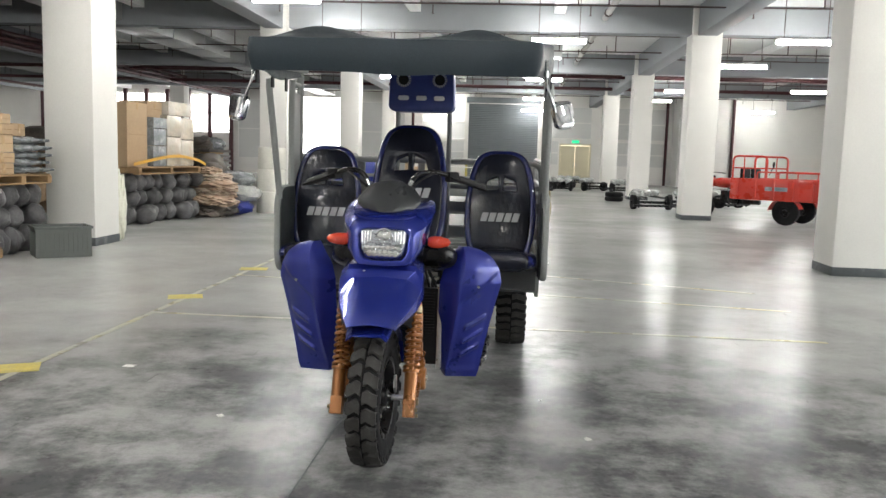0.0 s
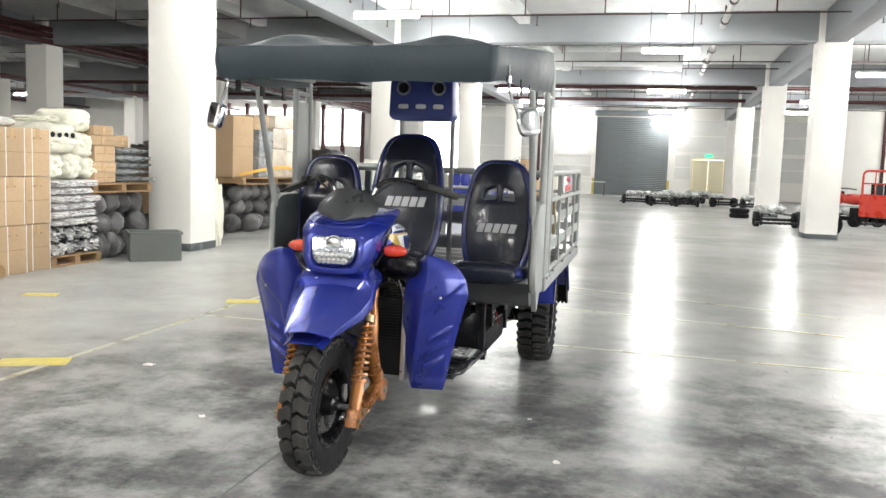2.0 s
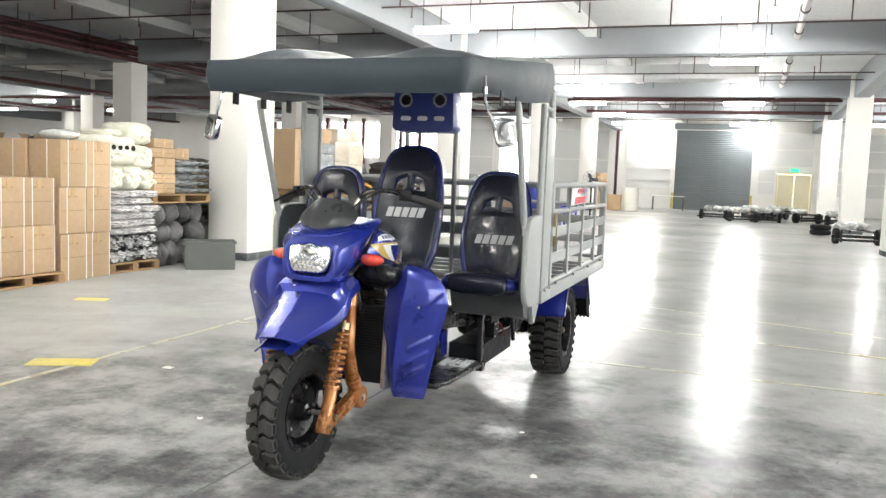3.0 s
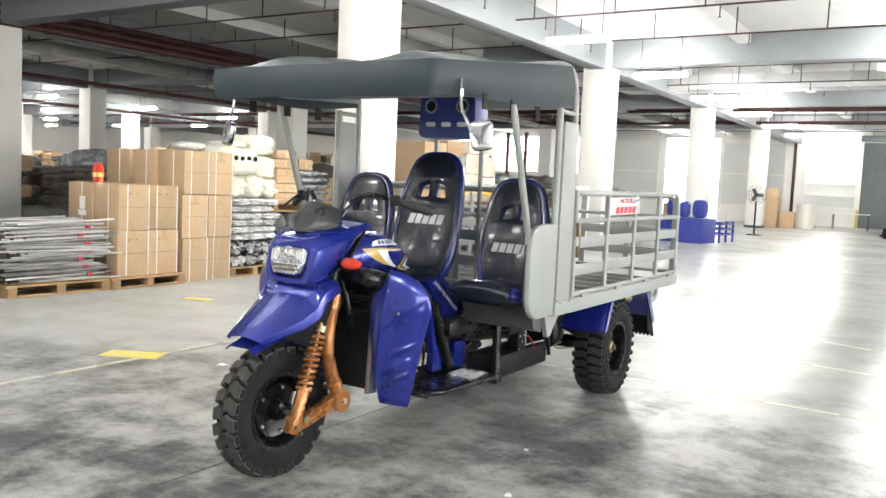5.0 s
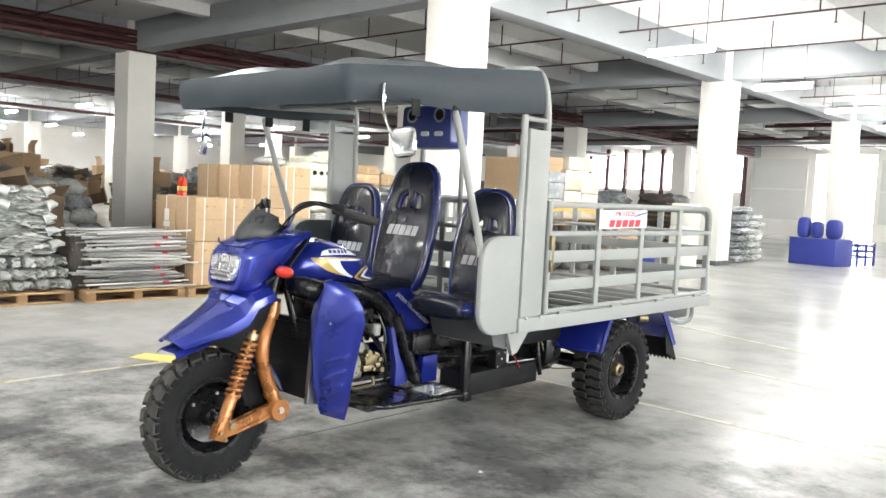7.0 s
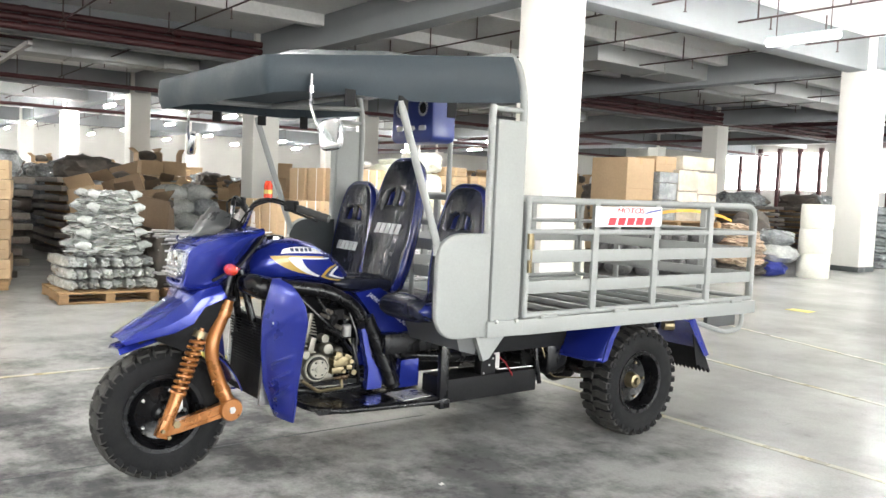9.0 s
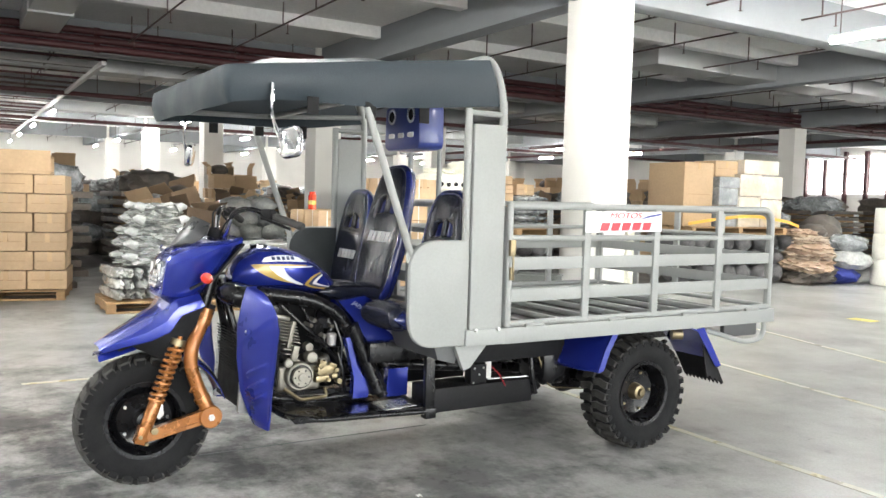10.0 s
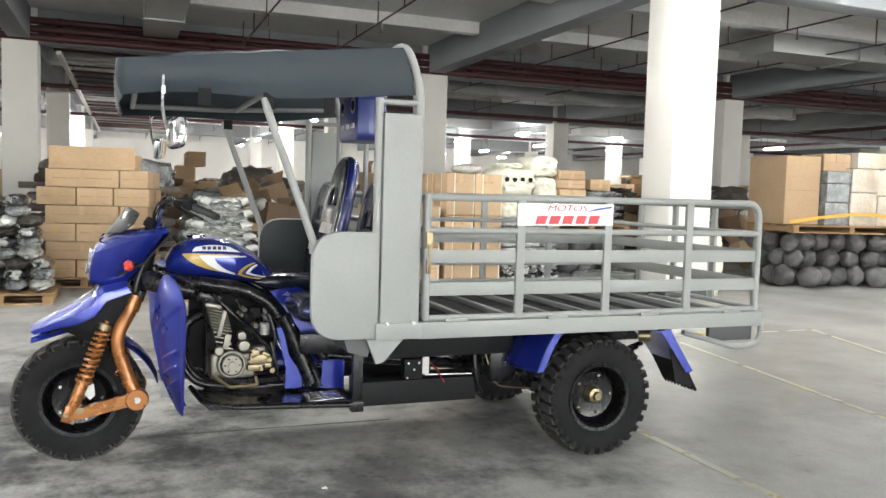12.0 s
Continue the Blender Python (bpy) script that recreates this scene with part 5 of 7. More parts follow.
    o.matrix_basis = pose(s * 0.203, 1.055, 0.725) @ Matrix(((0, 0, s, 0), (s, 0, 0, 0), (0, 1, 0, 0), (0, 0, 0, 1))) @ pose(0, 0, 0, 0, 0, -36 * s)
    b = bms()
    prism(b, [(0.895, 0.64), (0.925, 0.64), (0.958, 0.50), (1.025, 0.40), (1.025, 0.335), (0.94, 0.335), (0.945, 0.44)], s * 0.17, s * 0.21)
    part("frame_guard", b, M["blue"], trike, "blue frame guard", bev=0.008)
    b = bms()
    tube(b, [(s * 0.2, 0.93, 0.70), (s * 0.22, 1.07, 0.36)], 0.035, 10)
    part("pedal_strut", b, M["black"], trike)
    b = bms()
    prism(b, [(1.125, 0.47), (1.235, 0.47), (1.235, 0.33), (1.115, 0.33)], s * 0.19, s * 0.23)
    part("lower_cover", b, M["blue"], trike, bev=0.008)

# ---- seats ----
def seat_back(name, x, y0, z0, w, h, lean, parent, word_h, label):
    """A backrest: a navy shell with two openings and a black pad under film."""
    s_ = h / 0.66
    def line(k, inset=0.0):
        pts = [(0.40, 0.0), (0.48, 0.10), (0.51, 0.22), (0.505, 0.36), (0.47, 0.47), (0.41, 0.57), (0.33, 0.635), (0.18, 0.662)]
        right = [((p * w - inset) * k, q * s_ - inset * (1 if q > 0.3 else -1)) for p, q in pts]
        return rounded([(a, c, 0) for a, c in right + [(-a, c) for a, c in reversed(right)]], 0.035, 3, loop=True)
    def hole(sg, g):
        q = [(0.035, 0.425), (0.245, 0.418), (0.20, 0.482), (0.045, 0.508)]
        return rounded([(sg * a * w, c * s_, 0) for a, c in q], 0.012, 3, loop=True)
    stand = Matrix(((1, 0, 0, 0), (0, 0, -1, 0), (0, 1, 0, 0), (0, 0, 0, 1)))
    place = pose(x, y0, z0, lean, 0, 0) @ stand
    holes = [[(p.x, p.y) for p in hole(sg, 0)] for sg in (1, -1)]
    b_ = plate([(p.x, p.y) for p in line(1)], holes, 0.05, 0.02)
    shell = part(name, b_, M["navy"], parent, label, smooth=60)
    shell.matrix_basis = place
    b_ = bms()
    tube(b_, [(p.x * 0.93, p.y * 0.968 + 0.010, 0.016) for p in line(1)], 0.022, 12, loop=True)
    part("edge_roll", b_, M["navy"], shell, "padded navy edge under film", smooth=60)
    b_ = plate([(p.x, p.y) for p in line(0.93, 0.010)], [[(p.x, p.y) for p in hole(sg, 0.012)] for sg in (1, -1)], 0.03, 0.012)
    for v in b_.verts:
        v.co.z += 0.030
    part("pad", b_, M["seatblack"], shell, "black padded seat back under plastic film", smooth=60)
    for k in range(5):
        b_ = bms()
        q = w * 0.115
        loft(b_, [[(-q * 0.40 - 0.006, -word_h / 2, z), (q * 0.40 - 0.006, -word_h / 2, z), (q * 0.40 + 0.008, word_h / 2, z), (-q * 0.40 + 0.008, word_h / 2, z)] for z in (0.044, 0.048)])
        o = part("print_block", b_, M["print"], shell, "", smooth=0)
        o.location = ((k - 2) * q, (0.30 if h > 0.65 else 0.25) * s_, 0)
    return shell


def cushion(name, x, y0, y1, z, w, t_, parent, material, label):
    b_ = bms()
    rings = []
    n = 9
    for k in range(n):
        f_ = k / (n - 1)
        e = max(0.12, math.sin(math.pi * min(max(f_, 0.0), 1.0)) ** 0.28)
        rings.append(oval(y0 + (y1 - y0) * f_, x, z + 0.02 * (1 - f_), w * (0.86 + 0.14 * e), t_ * e, 3.2, 32))
    loft(b_, rings)
    return part(name, b_, material, parent, label, smooth=60)


seat_back("driver_backrest", -0.035, 1.16, 0.80, 0.41, 0.705, -13, trike, 0.055, "tall navy driver's backrest with two openings, under clear film")
cushion("driver_saddle", -0.03, 0.80, 1.20, 0.835, 0.29, 0.10, trike, M["seatblack"], "black driver's saddle")
for s in (1, -1):
    x = s * 0.50
    seat_back("passenger_backrest", x - 0.02, 1.235, 0.765, 0.385, 0.60, -10, trike, 0.050, "navy passenger backrest with two openings, under clear film")
    c_ = cushion("passenger_cushion", x - 0.02, 0.925, 1.24, 0.765, 0.42, 0.115, trike, M["navy"], "navy and black passenger seat cushion under film")
    b = bms()
    loft(b, [oval(y, x - 0.02, z, 0.33 * e, 0.122 * h_, 3.4, 32) for y, z, e, h_ in ((0.912, 0.782, 0.88, 0.35), (0.918, 0.782, 0.95, 0.62), (0.935, 0.782, 1.0, 0.88), (0.97, 0.783, 1.0, 1.02), (1.02, 0.780, 1.0, 1.02), (1.20, 0.772, 1.0, 1.0), (1.23, 0.77, 0.95, 0.8))])
    part("pad", b, M["seatblack"], c_, "glossy black padded seat top under film", smooth=60)
    b = bms()
    prism(b, [(1.09, 0.715), (1.13, 0.60), (1.22, 0.575), (1.24, 0.64), (1.44, 0.66), (1.44, 0.715)], x - 0.215, x + 0.19)
    part("seat_box", b, M["darkgrey"], trike, "grey sheet seat base", bev=0.004)

# ---- cab panels, posts and hoops ----
for s in (1, -1):
    out = rounded([(1.25, 1.145, 0), (0.945, 1.145, 0), (0.945, 0.665, 0), (1.25, 0.665, 0)], 0.14, 8)
    b = plate([(p.x, p.y) for p in out], (), 0.035, 0.012)
    o = part("side_panel", b, M["grey"], trike, "rounded grey sheet side panel")
    o.matrix_basis = pose(s * 0.728, 0, 0) @ Matrix(((0, 0, 1, 0), (1, 0, 0, 0), (0, 1, 0, 0), (0, 0, 0, 1)))
    b = plate([(1.10 + (p.x - 1.10) * 0.97, 0.905 + (p.y - 0.905) * 0.97) for p in out], (), 0.006, 0.002)
    lin = part("panel_liner", b, M["liner"], o, "dark slate inner lining")
    lin.location = (0, 0, -s * 0.0215)
    b = bms()
    box(b, (s * 0.735, 1.345, 1.19), (0.03, 0.175, 0.96))
    box(b, (s * 0.745, 1.345, 0.70), (0.03, 0.22, 0.075))
    pp = part("post_panel", b, M["grey"], trike, "grey door-post panel", bev=0.007)
    b = bms()
    for y in (1.285, 1.41):
        lathe(b, [(0.001, 0), (0.011, 0), (0.009, 0.008), (0.001, 0.009)], pose(s * 0.76, y, 0.735) @ Matrix.Diagonal((s, 1, 1, 1)), 6)
    part("bolts", b, M["steel"], pp)
    b = bms()
    tube(b, [(s * 0.725, 1.238, 0.66), (s * 0.725, 1.238, 1.735)], 0.018, 12)
    tube(b, [(s * 0.725, 1.238, 1.72), (s * 0.725, 1.43, 1.72)], 0.013, 10)
    part("front_post", b, M["grey"], trike, "grey tube post")
    b = bms()
    prism(b, [(1.20, 0.672), (1.39, 0.668), (1.29, 0.555), (1.255, 0.545)], s * 0.69, s * 0.715)
    part("gusset", b, M["grey"], trike, "grey triangular bracket", bev=0.004)
    b = bms()
    a, c = Vector((s * 0.715, 0.735, 1.70)), Vector((s * 0.715, 0.965, 1.075))
    tube(b, [a, a.lerp(c, 0.06), a.lerp(c, 0.94), c], [0.012, 0.017, 0.017, 0.012], 12)
    box(b, tuple(c), (0.012, 0.05, 0.06))
    part("canopy_strut", b, M["grey"], trike, "slanting grey canopy strut", bev=0.002)
b = bms()
arch = rounded([(-0.725, 1.428, 0.66), (-0.725, 1.428, 1.80), (-0.725, 1.36, 1.975), (0.725, 1.36, 1.975), (0.725, 1.428, 1.80), (0.725, 1.428, 0.66)], 0.11, 7)
tube(b, arch, 0.019, 12)
part("rear_hoop", b, M["grey"], trike, "grey tube hoop over the cab")
b = bms()
for y, z in ((0.24, 1.745), (0.80, 1.76)):
    tube(b, [(-0.64, y, z), (0.64, y, z)], 0.014, 10)
for s in (1, -1):
    tube(b, [(s * 0.60, 0.24, 1.745), (s * 0.66, 0.735, 1.76), (s * 0.68, 1.38, 1.80)], 0.014, 10)
part("canopy_frame", b, M["grey"], trike, "grey tube canopy frame")
# canopy skin: a stretched top and one skirt round its front and sides
b = bms()
CY0, CL, CR = 0.165, 1.172, 0.035
deep = [0, 0.004, 0.012, 0.022, 0.035] + [0.035 + (CL - 0.035) * k / 18 for k in range(1, 19)]
grid = []
for d in deep:
    v, y = d / CL, CY0 + d
    hw = 0.640 + 0.09 * ease(v * 1.2) - (CR - math.sqrt(max(0.0, CR ** 2 - (CR - d) ** 2)) if d < CR else 0)
    edge = 1.826 + 0.112 * d
    row = []
    for j in range(45):
        u = j / 44
        x = -hw + 2 * hw * u
        inner = 1 - abs(2 * u - 1) ** 5
        up = 0.058 * math.exp(-((x + 0.41) / 0.17) ** 2) + 0.05 * math.exp(-((x - 0.36) / 0.15) ** 2) + 0.012
        up *= ease(v / 0.24) * (1 - 0.8 * ease((v - 0.55) / 0.45))
        up += 0.004 * math.sin(19 * x + 6 * y) * math.sin(9 * y + 2)
        row.append((x, y, edge + up * inner))
    grid.append(row)
sheet(b, grid, 0.008)
line = [Vector(r[0]) for r in reversed(grid)] + [Vector(p) for p in grid[0][1:-1]] + [Vector(r[-1]) for r in grid]
skirt = []
for i, p in enumerate(line):
    q = line[min(i + 1, len(line) - 1)] - line[max(i - 1, 0)]
    out = Vector((q.y, -q.x, 0)).normalized()
    if out.dot(Vector((p.x, p.y - 0.9, 0))) < 0:
        out = -out
    v = (p.y - CY0) / CL
    fall = 0.145 + 0.055 * ease(v * 1.3) + 0.006 * math.sin(4 * p.x + 5 * p.y) + 0.003 * math.sin(11 * p.x + 9 * p.y)
    col = []
    for k in range(8):
        c = k / 7
        puff = 0.010 * math.sin(math.pi * c) + (0.004 * math.sin(13 * p.x + 12 * p.y + 2 * c) + 0.005 * math.sin(5 * p.x + 6 * p.y)) * c - 0.012 * c * c
        col.append((p.x + out.x * (puff + 0.004), p.y + out.y * (puff + 0.004) + 0.07 * c * max(0.0, v) ** 6, p.z + 0.002 - fall * c))
    skirt.append(col)
sheet(b, skirt, 0.008)
part("canopy", b, M["canvas"], trike, "dark slate vinyl canopy with drooping skirt", smooth=60)
for s in (1, -1):
    for k in range(3):
        b = bms()
        box(b, (s * 0.70, 0.50 + 0.26 * k, 1.69), (0.006, 0.05, 0.07))
        part("canopy_strap", b, M["blackmatt"], trike, "black canopy strap", bev=0.002)
# sound box under the canopy
b = bms()
out = rounded([(-0.172, 1.81, 0), (-0.18, 1.60, 0), (-0.15, 1.578, 0), (0.17, 1.578, 0), (0.20, 1.60, 0), (0.192, 1.81, 0)], 0.03, 4, loop=True)
b = plate([(p.x, p.y) for p in out], (), 0.15, 0.012)
sb = part("sound_box", b, M["bluebox"], trike, "blue sound box with two speakers and three pale buttons")
sb.matrix_basis = pose(0.0, 1.36, 0) @ Matrix(((1, 0, 0, 0), (0, 0, -1, 0), (0, 1, 0, 0), (0, 0, 0, 1)))
for s in (1, -1):
    b = bms()
    box(b, (0, 0, 0), (0.007, 0.012, 0.004))
    tick = mesh_of("speaker_tick", b, M["print"])
    for k in range(18):
        shared("speaker_tick", tick, sb, pose(0.01 + s * 0.103, 1.757, 0.078) @ pose(0, 0, 0, 0, 0, 20 * k) @ pose(0, 0.036, 0))
    b = bms()
    lathe(b, [(0.001, 0), (0.030, 0), (0.026, 0.006), (0.001, 0.004)], pose(0.01 + s * 0.103, 1.757, 0.074, 0, -90, 0), 20)
    part("speaker", b, M["blackmatt"], sb)
for k in range(3):
    b = bms()
    out = rounded([(-0.03, -0.013, 0), (0.03, -0.013, 0), (0.03, 0.013, 0), (-0.03, 0.013, 0)], 0.012, 4, loop=True)
    b = plate([(p.x, p.y) for p in out], (), 0.010, 0.002)
    o = part("button", b, M["white"], sb)
    o.location = (0.01 + (k - 1) * 0.102, 1.655, 0.076)
for x in (-0.14, 0.165):
    b = bms()
    tube(b, [(x, 1.43, 0.7), (x, 1.43, 1.96)], 0.014, 10)
    part("centre_post", b, M["grey"], trike, "grey tube post behind the driver")

# ---- cargo bed ----
b = bms()
box(b, (0, 2.43, 0.672), (1.44, 1.94, 0.012))
bed = part("bed_floor", b, M["blackmatt"], trike, "dark sheet bed floor with cross ribs")
for k in range(8):
    b = bms()
    box(b, (0, 1.58 + 0.245 * k, 0.692), (1.42, 0.034, 0.028))
    part("rib", b, M["grey"], bed, bev=0.005)
for s in (1, -1):
    b = bms()
    box(b, (s * 0.735, 2.43, 0.698), (0.04, 1.98, 0.078))
    sill = part("bed_sill", b, M["grey"], trike, "grey channel sill of the bed", bev=0.006)
    for y in (1.62, 2.15, 2.68, 3.2):
        b = bms()
        box(b, (s * 0.762, y, 0.742), (0.012, 0.09, 0.016))
        tube(b, [(s * 0.762, y - 0.055, 0.742), (s * 0.762, y + 0.055, 0.742)], 0.008, 8)
        part("hinge", b, M["grey"], sill)
    b = bms()
    tube(b, [(s * 0.738, 1.475, 0.74), (s * 0.738, 1.475, 1.322)], 0.017, 12)
    tube(b, rounded([(s * 0.738, 1.475, 1.305), (s * 0.738, 3.375, 1.318), (s * 0.738, 3.375, 0.75)], 0.09, 7), 0.017, 12)
    side = part("bed_side", b, M["grey"], trike, "grey tube side rail of the bed")
    for z in (0.752, 1.155):
        b = bms()
        tube(b, [(s * 0.738, 1.475, z), (s * 0.738, 3.372, z)], 0.015, 10)
        part("rail", b, M["grey"], side)
    for z in (0.885, 1.035):
        b = bms()
        box(b, (s * 0.735, 2.425, z), (0.012, 1.88, 0.062))
        part("slat", b, M["grey"], side, bev=0.004)
    for y in (1.945, 2.425, 2.915):
        b = bms()
        box(b, (s * 0.742, y, 1.025), (0.022, 0.042, 0.57))
        part("upright", b, M["grey"], side, bev=0.004)
    b = bms()
    tube(b, rounded([(s * 0.76, 1.475, 1.14), (s * 0.775, 1.475, 1.05), (s * 0.77, 1.475, 0.96)], 0.02), 0.005, 8)
    box(b, (s * 0.764, 1.475, 1.11), (0.016, 0.030, 0.075))
    box(b, (s * 0.764, 1.475, 0.99), (0.014, 0.020, 0.06))
    part("latch", b, M["brass"], side, "zinc-yellow latch", bev=0.003)
for nm, y in (("front_gate", 1.475), ("tail_gate", 3.385)):
    b = bms()
    tube(b, rounded([(-0.715, y, 0.75), (-0.715, y, 1.30), (0.715, y, 1.30), (0.715, y, 0.75)], 0.07, 6), 0.016, 12)
    gate = part(nm, b, M["grey"], trike, "grey tube gate of the bed")
    for z in (0.752, 1.155):
        b = bms()
        tube(b, [(-0.715, y, z), (0.715, y, z)], 0.014, 10)
        part("rail", b, M["grey"], gate)
    for z in (0.885, 1.035):
        b = bms()
        box(b, (0, y, z), (1.42, 0.012, 0.062))
        part("slat", b, M["grey"], gate, bev=0.004)
    for x in (-0.36, 0, 0.36):
        b = bms()
        box(b, (x, y + 0.008, 1.02), (0.042, 0.02, 0.55))
        part("upright", b, M["grey"], gate, bev=0.004)
b = bms()
tube(b, rounded([(0.55, 3.06, 0.60), (0.55, 3.43, 0.50), (0.55, 3.60, 0.52), (0.55, 3.60, 0.66), (-0.55, 3.60, 0.66), (-0.55, 3.60, 0.52), (-0.55, 3.43, 0.50), (-0.55, 3.06, 0.60)], 0.07, 6), 0.016, 12)
part("rear_bumper", b, M["grey"], trike, "grey tube rear bumper")
for s in (1, -1):
    b = bms()
    box(b, (s * 0.52, 3.40, 0.595), (0.03, 0.30, 0.11))
    tube(b, [(s * 0.55, 3.36, 0.67), (s * 0.55, 3.60, 0.67)], 0.014, 8)
    part("bumper_bracket", b, M["darkgrey"], trike, bev=0.004)
    # rear mudguards
    b = bms()
    sheet(b, [[(s * (0.42 + 0.30 * c), y - 0.045 * (1 - c) - 0.022 * math.sin(math.pi * c), z) for c in [k / 8 for k in range(9)]] for y, z in ((2.072, 0.462), (2.085, 0.47), (2.105, 0.52), (2.13, 0.58), (2.165, 0.64), (2.20, 0.675))], 0.008)
    prism(b, [(2.070, 0.462), (2.108, 0.470), (2.155, 0.58), (2.215, 0.678), (2.175, 0.678), (2.115, 0.58)], s * 0.716, s * 0.726)
    g = part("mudguard_front", b, M["blue"], trike, "blue sheet mudguard ahead of the rear wheel", bev=0.003)
    b = bms()
    sheet(b, [[(s * 0.44, y, z), (s * 0.74, y, z)] for y, z in ((2.72, 0.665), (2.79, 0.64), (2.89, 0.54), (2.975, 0.425))], 0.008)
    prism(b, [(2.77, 0.65), (2.83, 0.655), (2.985, 0.43), (2.94, 0.425)], s * 0.735, s * 0.742)
    part("mudguard_rear", b, M["blue"], trike, "blue sheet mudguard behind the rear wheel", bev=0.003)
    b = bms()
    teeth = 10
    top, low = [], []
    for k in range(teeth * 2 + 1):
        x = s * (0.45 + 0.28 * k / (teeth * 2))
        low.append((x, 3.02 + (0.012 if k % 2 else 0), 0.335 - (0.022 if k % 2 else 0)))
        top.append((x, 2.93, 0.485))
    sheet(b, [top, low], 0.006)
    prism(b, [(2.84, 0.56), (2.96, 0.44), (3.03, 0.32), (2.995, 0.345), (2.98, 0.33), (2.955, 0.36), (2.94, 0.345), (2.915, 0.375), (2.89, 0.37)], s * 0.722, s * 0.728)
    part("mud_flap", b, M["rubber"], trike, "black rubber mud flap with toothed edge")
    b = bms()
    lathe(b, [(0.001, -0.03), (0.03, -0.03), (0.03, 0.03), (0.001, 0.03)], pose(s * 0.60, 2.77, 0.60, 0, 0, 60), 14)
    part("side_reflector", b, M["brass"], trike)

# sign plate on the side rail
t = new("sign_plate")
t.parent, t.matrix_basis = trike, pose(0.765, 2.175, 1.238, 90, 0, 90) @ pose(0, 0, 0, 0, 0, 0.8)
t.empty_display_size = 0.05
t["label"] = "white sign plate with red lettering and blue streak on the bed's side rail"
out = rounded([(-0.262, -0.052, 0), (0.262, -0.052, 0), (0.262, 0.052, 0), (-0.262, 0.052, 0)], 0.006, 3, loop=True)
part("plate", plate([(p.x, p.y) for p in out], (), 0.006, 0.001), M["white"], t)
o = part("lettering", lettering("MOTOS", 0.042), M["redprint"], t, "red lettering", smooth=0)
o.matrix_basis = pose(0.0, 0.030, 0.005) @ Matrix.Diagonal((1.5, 1, 1, 1))
for k in range(5):
    b = bms()
    q = 0.030
    loft(b, [[(-q, -0.022, z), (q - 0.008, -0.022, z), (q + 0.008, 0.018, z), (-q + 0.012, 0.018, z)] for z in (0, 0.002)])
    o = part("logo_block", b, M["redprint"], t, smooth=0)
    o.location = (-0.14 + 0.072 * k, -0.022, 0.0035)
b = bms()
loft(b, [[(0.10, 0.012, z), (0.25, 0.034, z), (0.255, 0.042, z), (0.16, 0.030, z)] for z in (0, 0.002)])
o = part("streak", b, M["blueitem"], t, smooth=0)
o.location = (0, 0, 0.0035)

# mirrors on the canopy corners
for s in (1, -1):
    b = bms()
    tube(b, rounded([(s * 0.668, 0.34, 1.77), (s * 0.672, 0.335, 1.66), (s * 0.70, 0.34, 1.60), (s * 0.735, 0.37, 1.50), (s * 0.735, 0.385, 1.515)], 0.03, 5), 0.007, 8)
    lathe(b, [(0.001, -0.014), (0.012, -0.014), (0.012, 0.014), (0.001, 0.014)], pose(s * 0.669, 0.34, 1.71, 0, 90, 0), 10)
    mir = part("mirror", b, M["chrome"], trike, "chromed wing mirror on a bent stalk")
    place = pose(s * 0.755, 0.385, 1.535, 90, 0, 180 + s * 28) @ pose(0, 0, 0, 8, 0, s * -8)
    out = rounded([(-0.050, 0.062, 0), (0.050, 0.062, 0), (0.054, 0.0, 0), (0.044, -0.066, 0), (-0.044, -0.066, 0), (-0.054, 0.0, 0)], 0.026, 5, loop=True)
    bb = plate([(p.x, p.y) for p in out], (), 0.035, 0.014)
    o = part("shell", bb, M["chrome"], mir)
    o.matrix_basis = place
    bb = plate([(p.x * 0.92, p.y * 0.92) for p in out], (), 0.004, 0.001)
    o = part("glass", bb, M["mirrorglass"], mir)
    o.matrix_basis = place @ pose(0, 0, 0.0185)

# ---- stock and goods ----
rnd = random.Random(7)
SITE = NEAR


def lump(bm, c, s, seed, rough=0.12, n=2, k=6.0, square=2.0):
    """A soft uneven lump of size s about c; a higher power makes it more like a brick."""
    vs = bmesh.ops.create_icosphere(bm, subdivisions=n, radius=0.5)["verts"]
    for v in vs:
        p = v.co.normalized()
        q = sum(abs(a) ** square for a in p) ** (-1 / square)
        d = q * (1 + rough * (noise.noise(p * k * 0.35 + Vector((seed, 0, 0))) + 0.5 * noise.noise(p * k + Vector((0, seed, 0)))))
        v.co = Vector((c[0] + p.x * d * s[0] / 2, c[1] + p.y * d * s[1] / 2, c[2] + p.z * d * s[2] / 2))
    return vs


def carton(size, m, label="brown corrugated carton, taped shut", group="", tape=True, marked=False, material="carton"):
    """A taped carton; its base is at the origin."""
    w, d, h = size
    t = thing("carton", label, "carton", m, group)
    b_ = bms()
    box(b_, (0, 0, h / 2), (w - 0.006, d - 0.006, h - 0.004))
    part("body", b_, M[material], t, bev=0.008)
    if tape:
        b_ = bms()
        box(b_, (0, 0, h + 0.0005), (w * 0.985, 0.05, 0.003))
        for s_ in (1, -1):
            box(b_, (s_ * w / 2, 0, h - 0.06), (0.003, 0.05, 0.11))
        part("tape", b_, M["cartontape"], t)
        for s_ in (1, -1):
            b_ = bms()
            box(b_, (s_ * (w / 2 - 0.002), 0, h * 0.5), (0.003, d * 0.8, 0.006))
            part("crease", b_, M["pallet"], t)
    if h > 0.48 and w < 0.5:
        for y in (-d * 0.22, d * 0.46):
            b_ = bms()
            box(b_, (w / 2 - 0.001, y, h / 2), (0.003, 0.011, h * 0.99))
            part("strapping", b_, M["label"], t, "white strapping band")
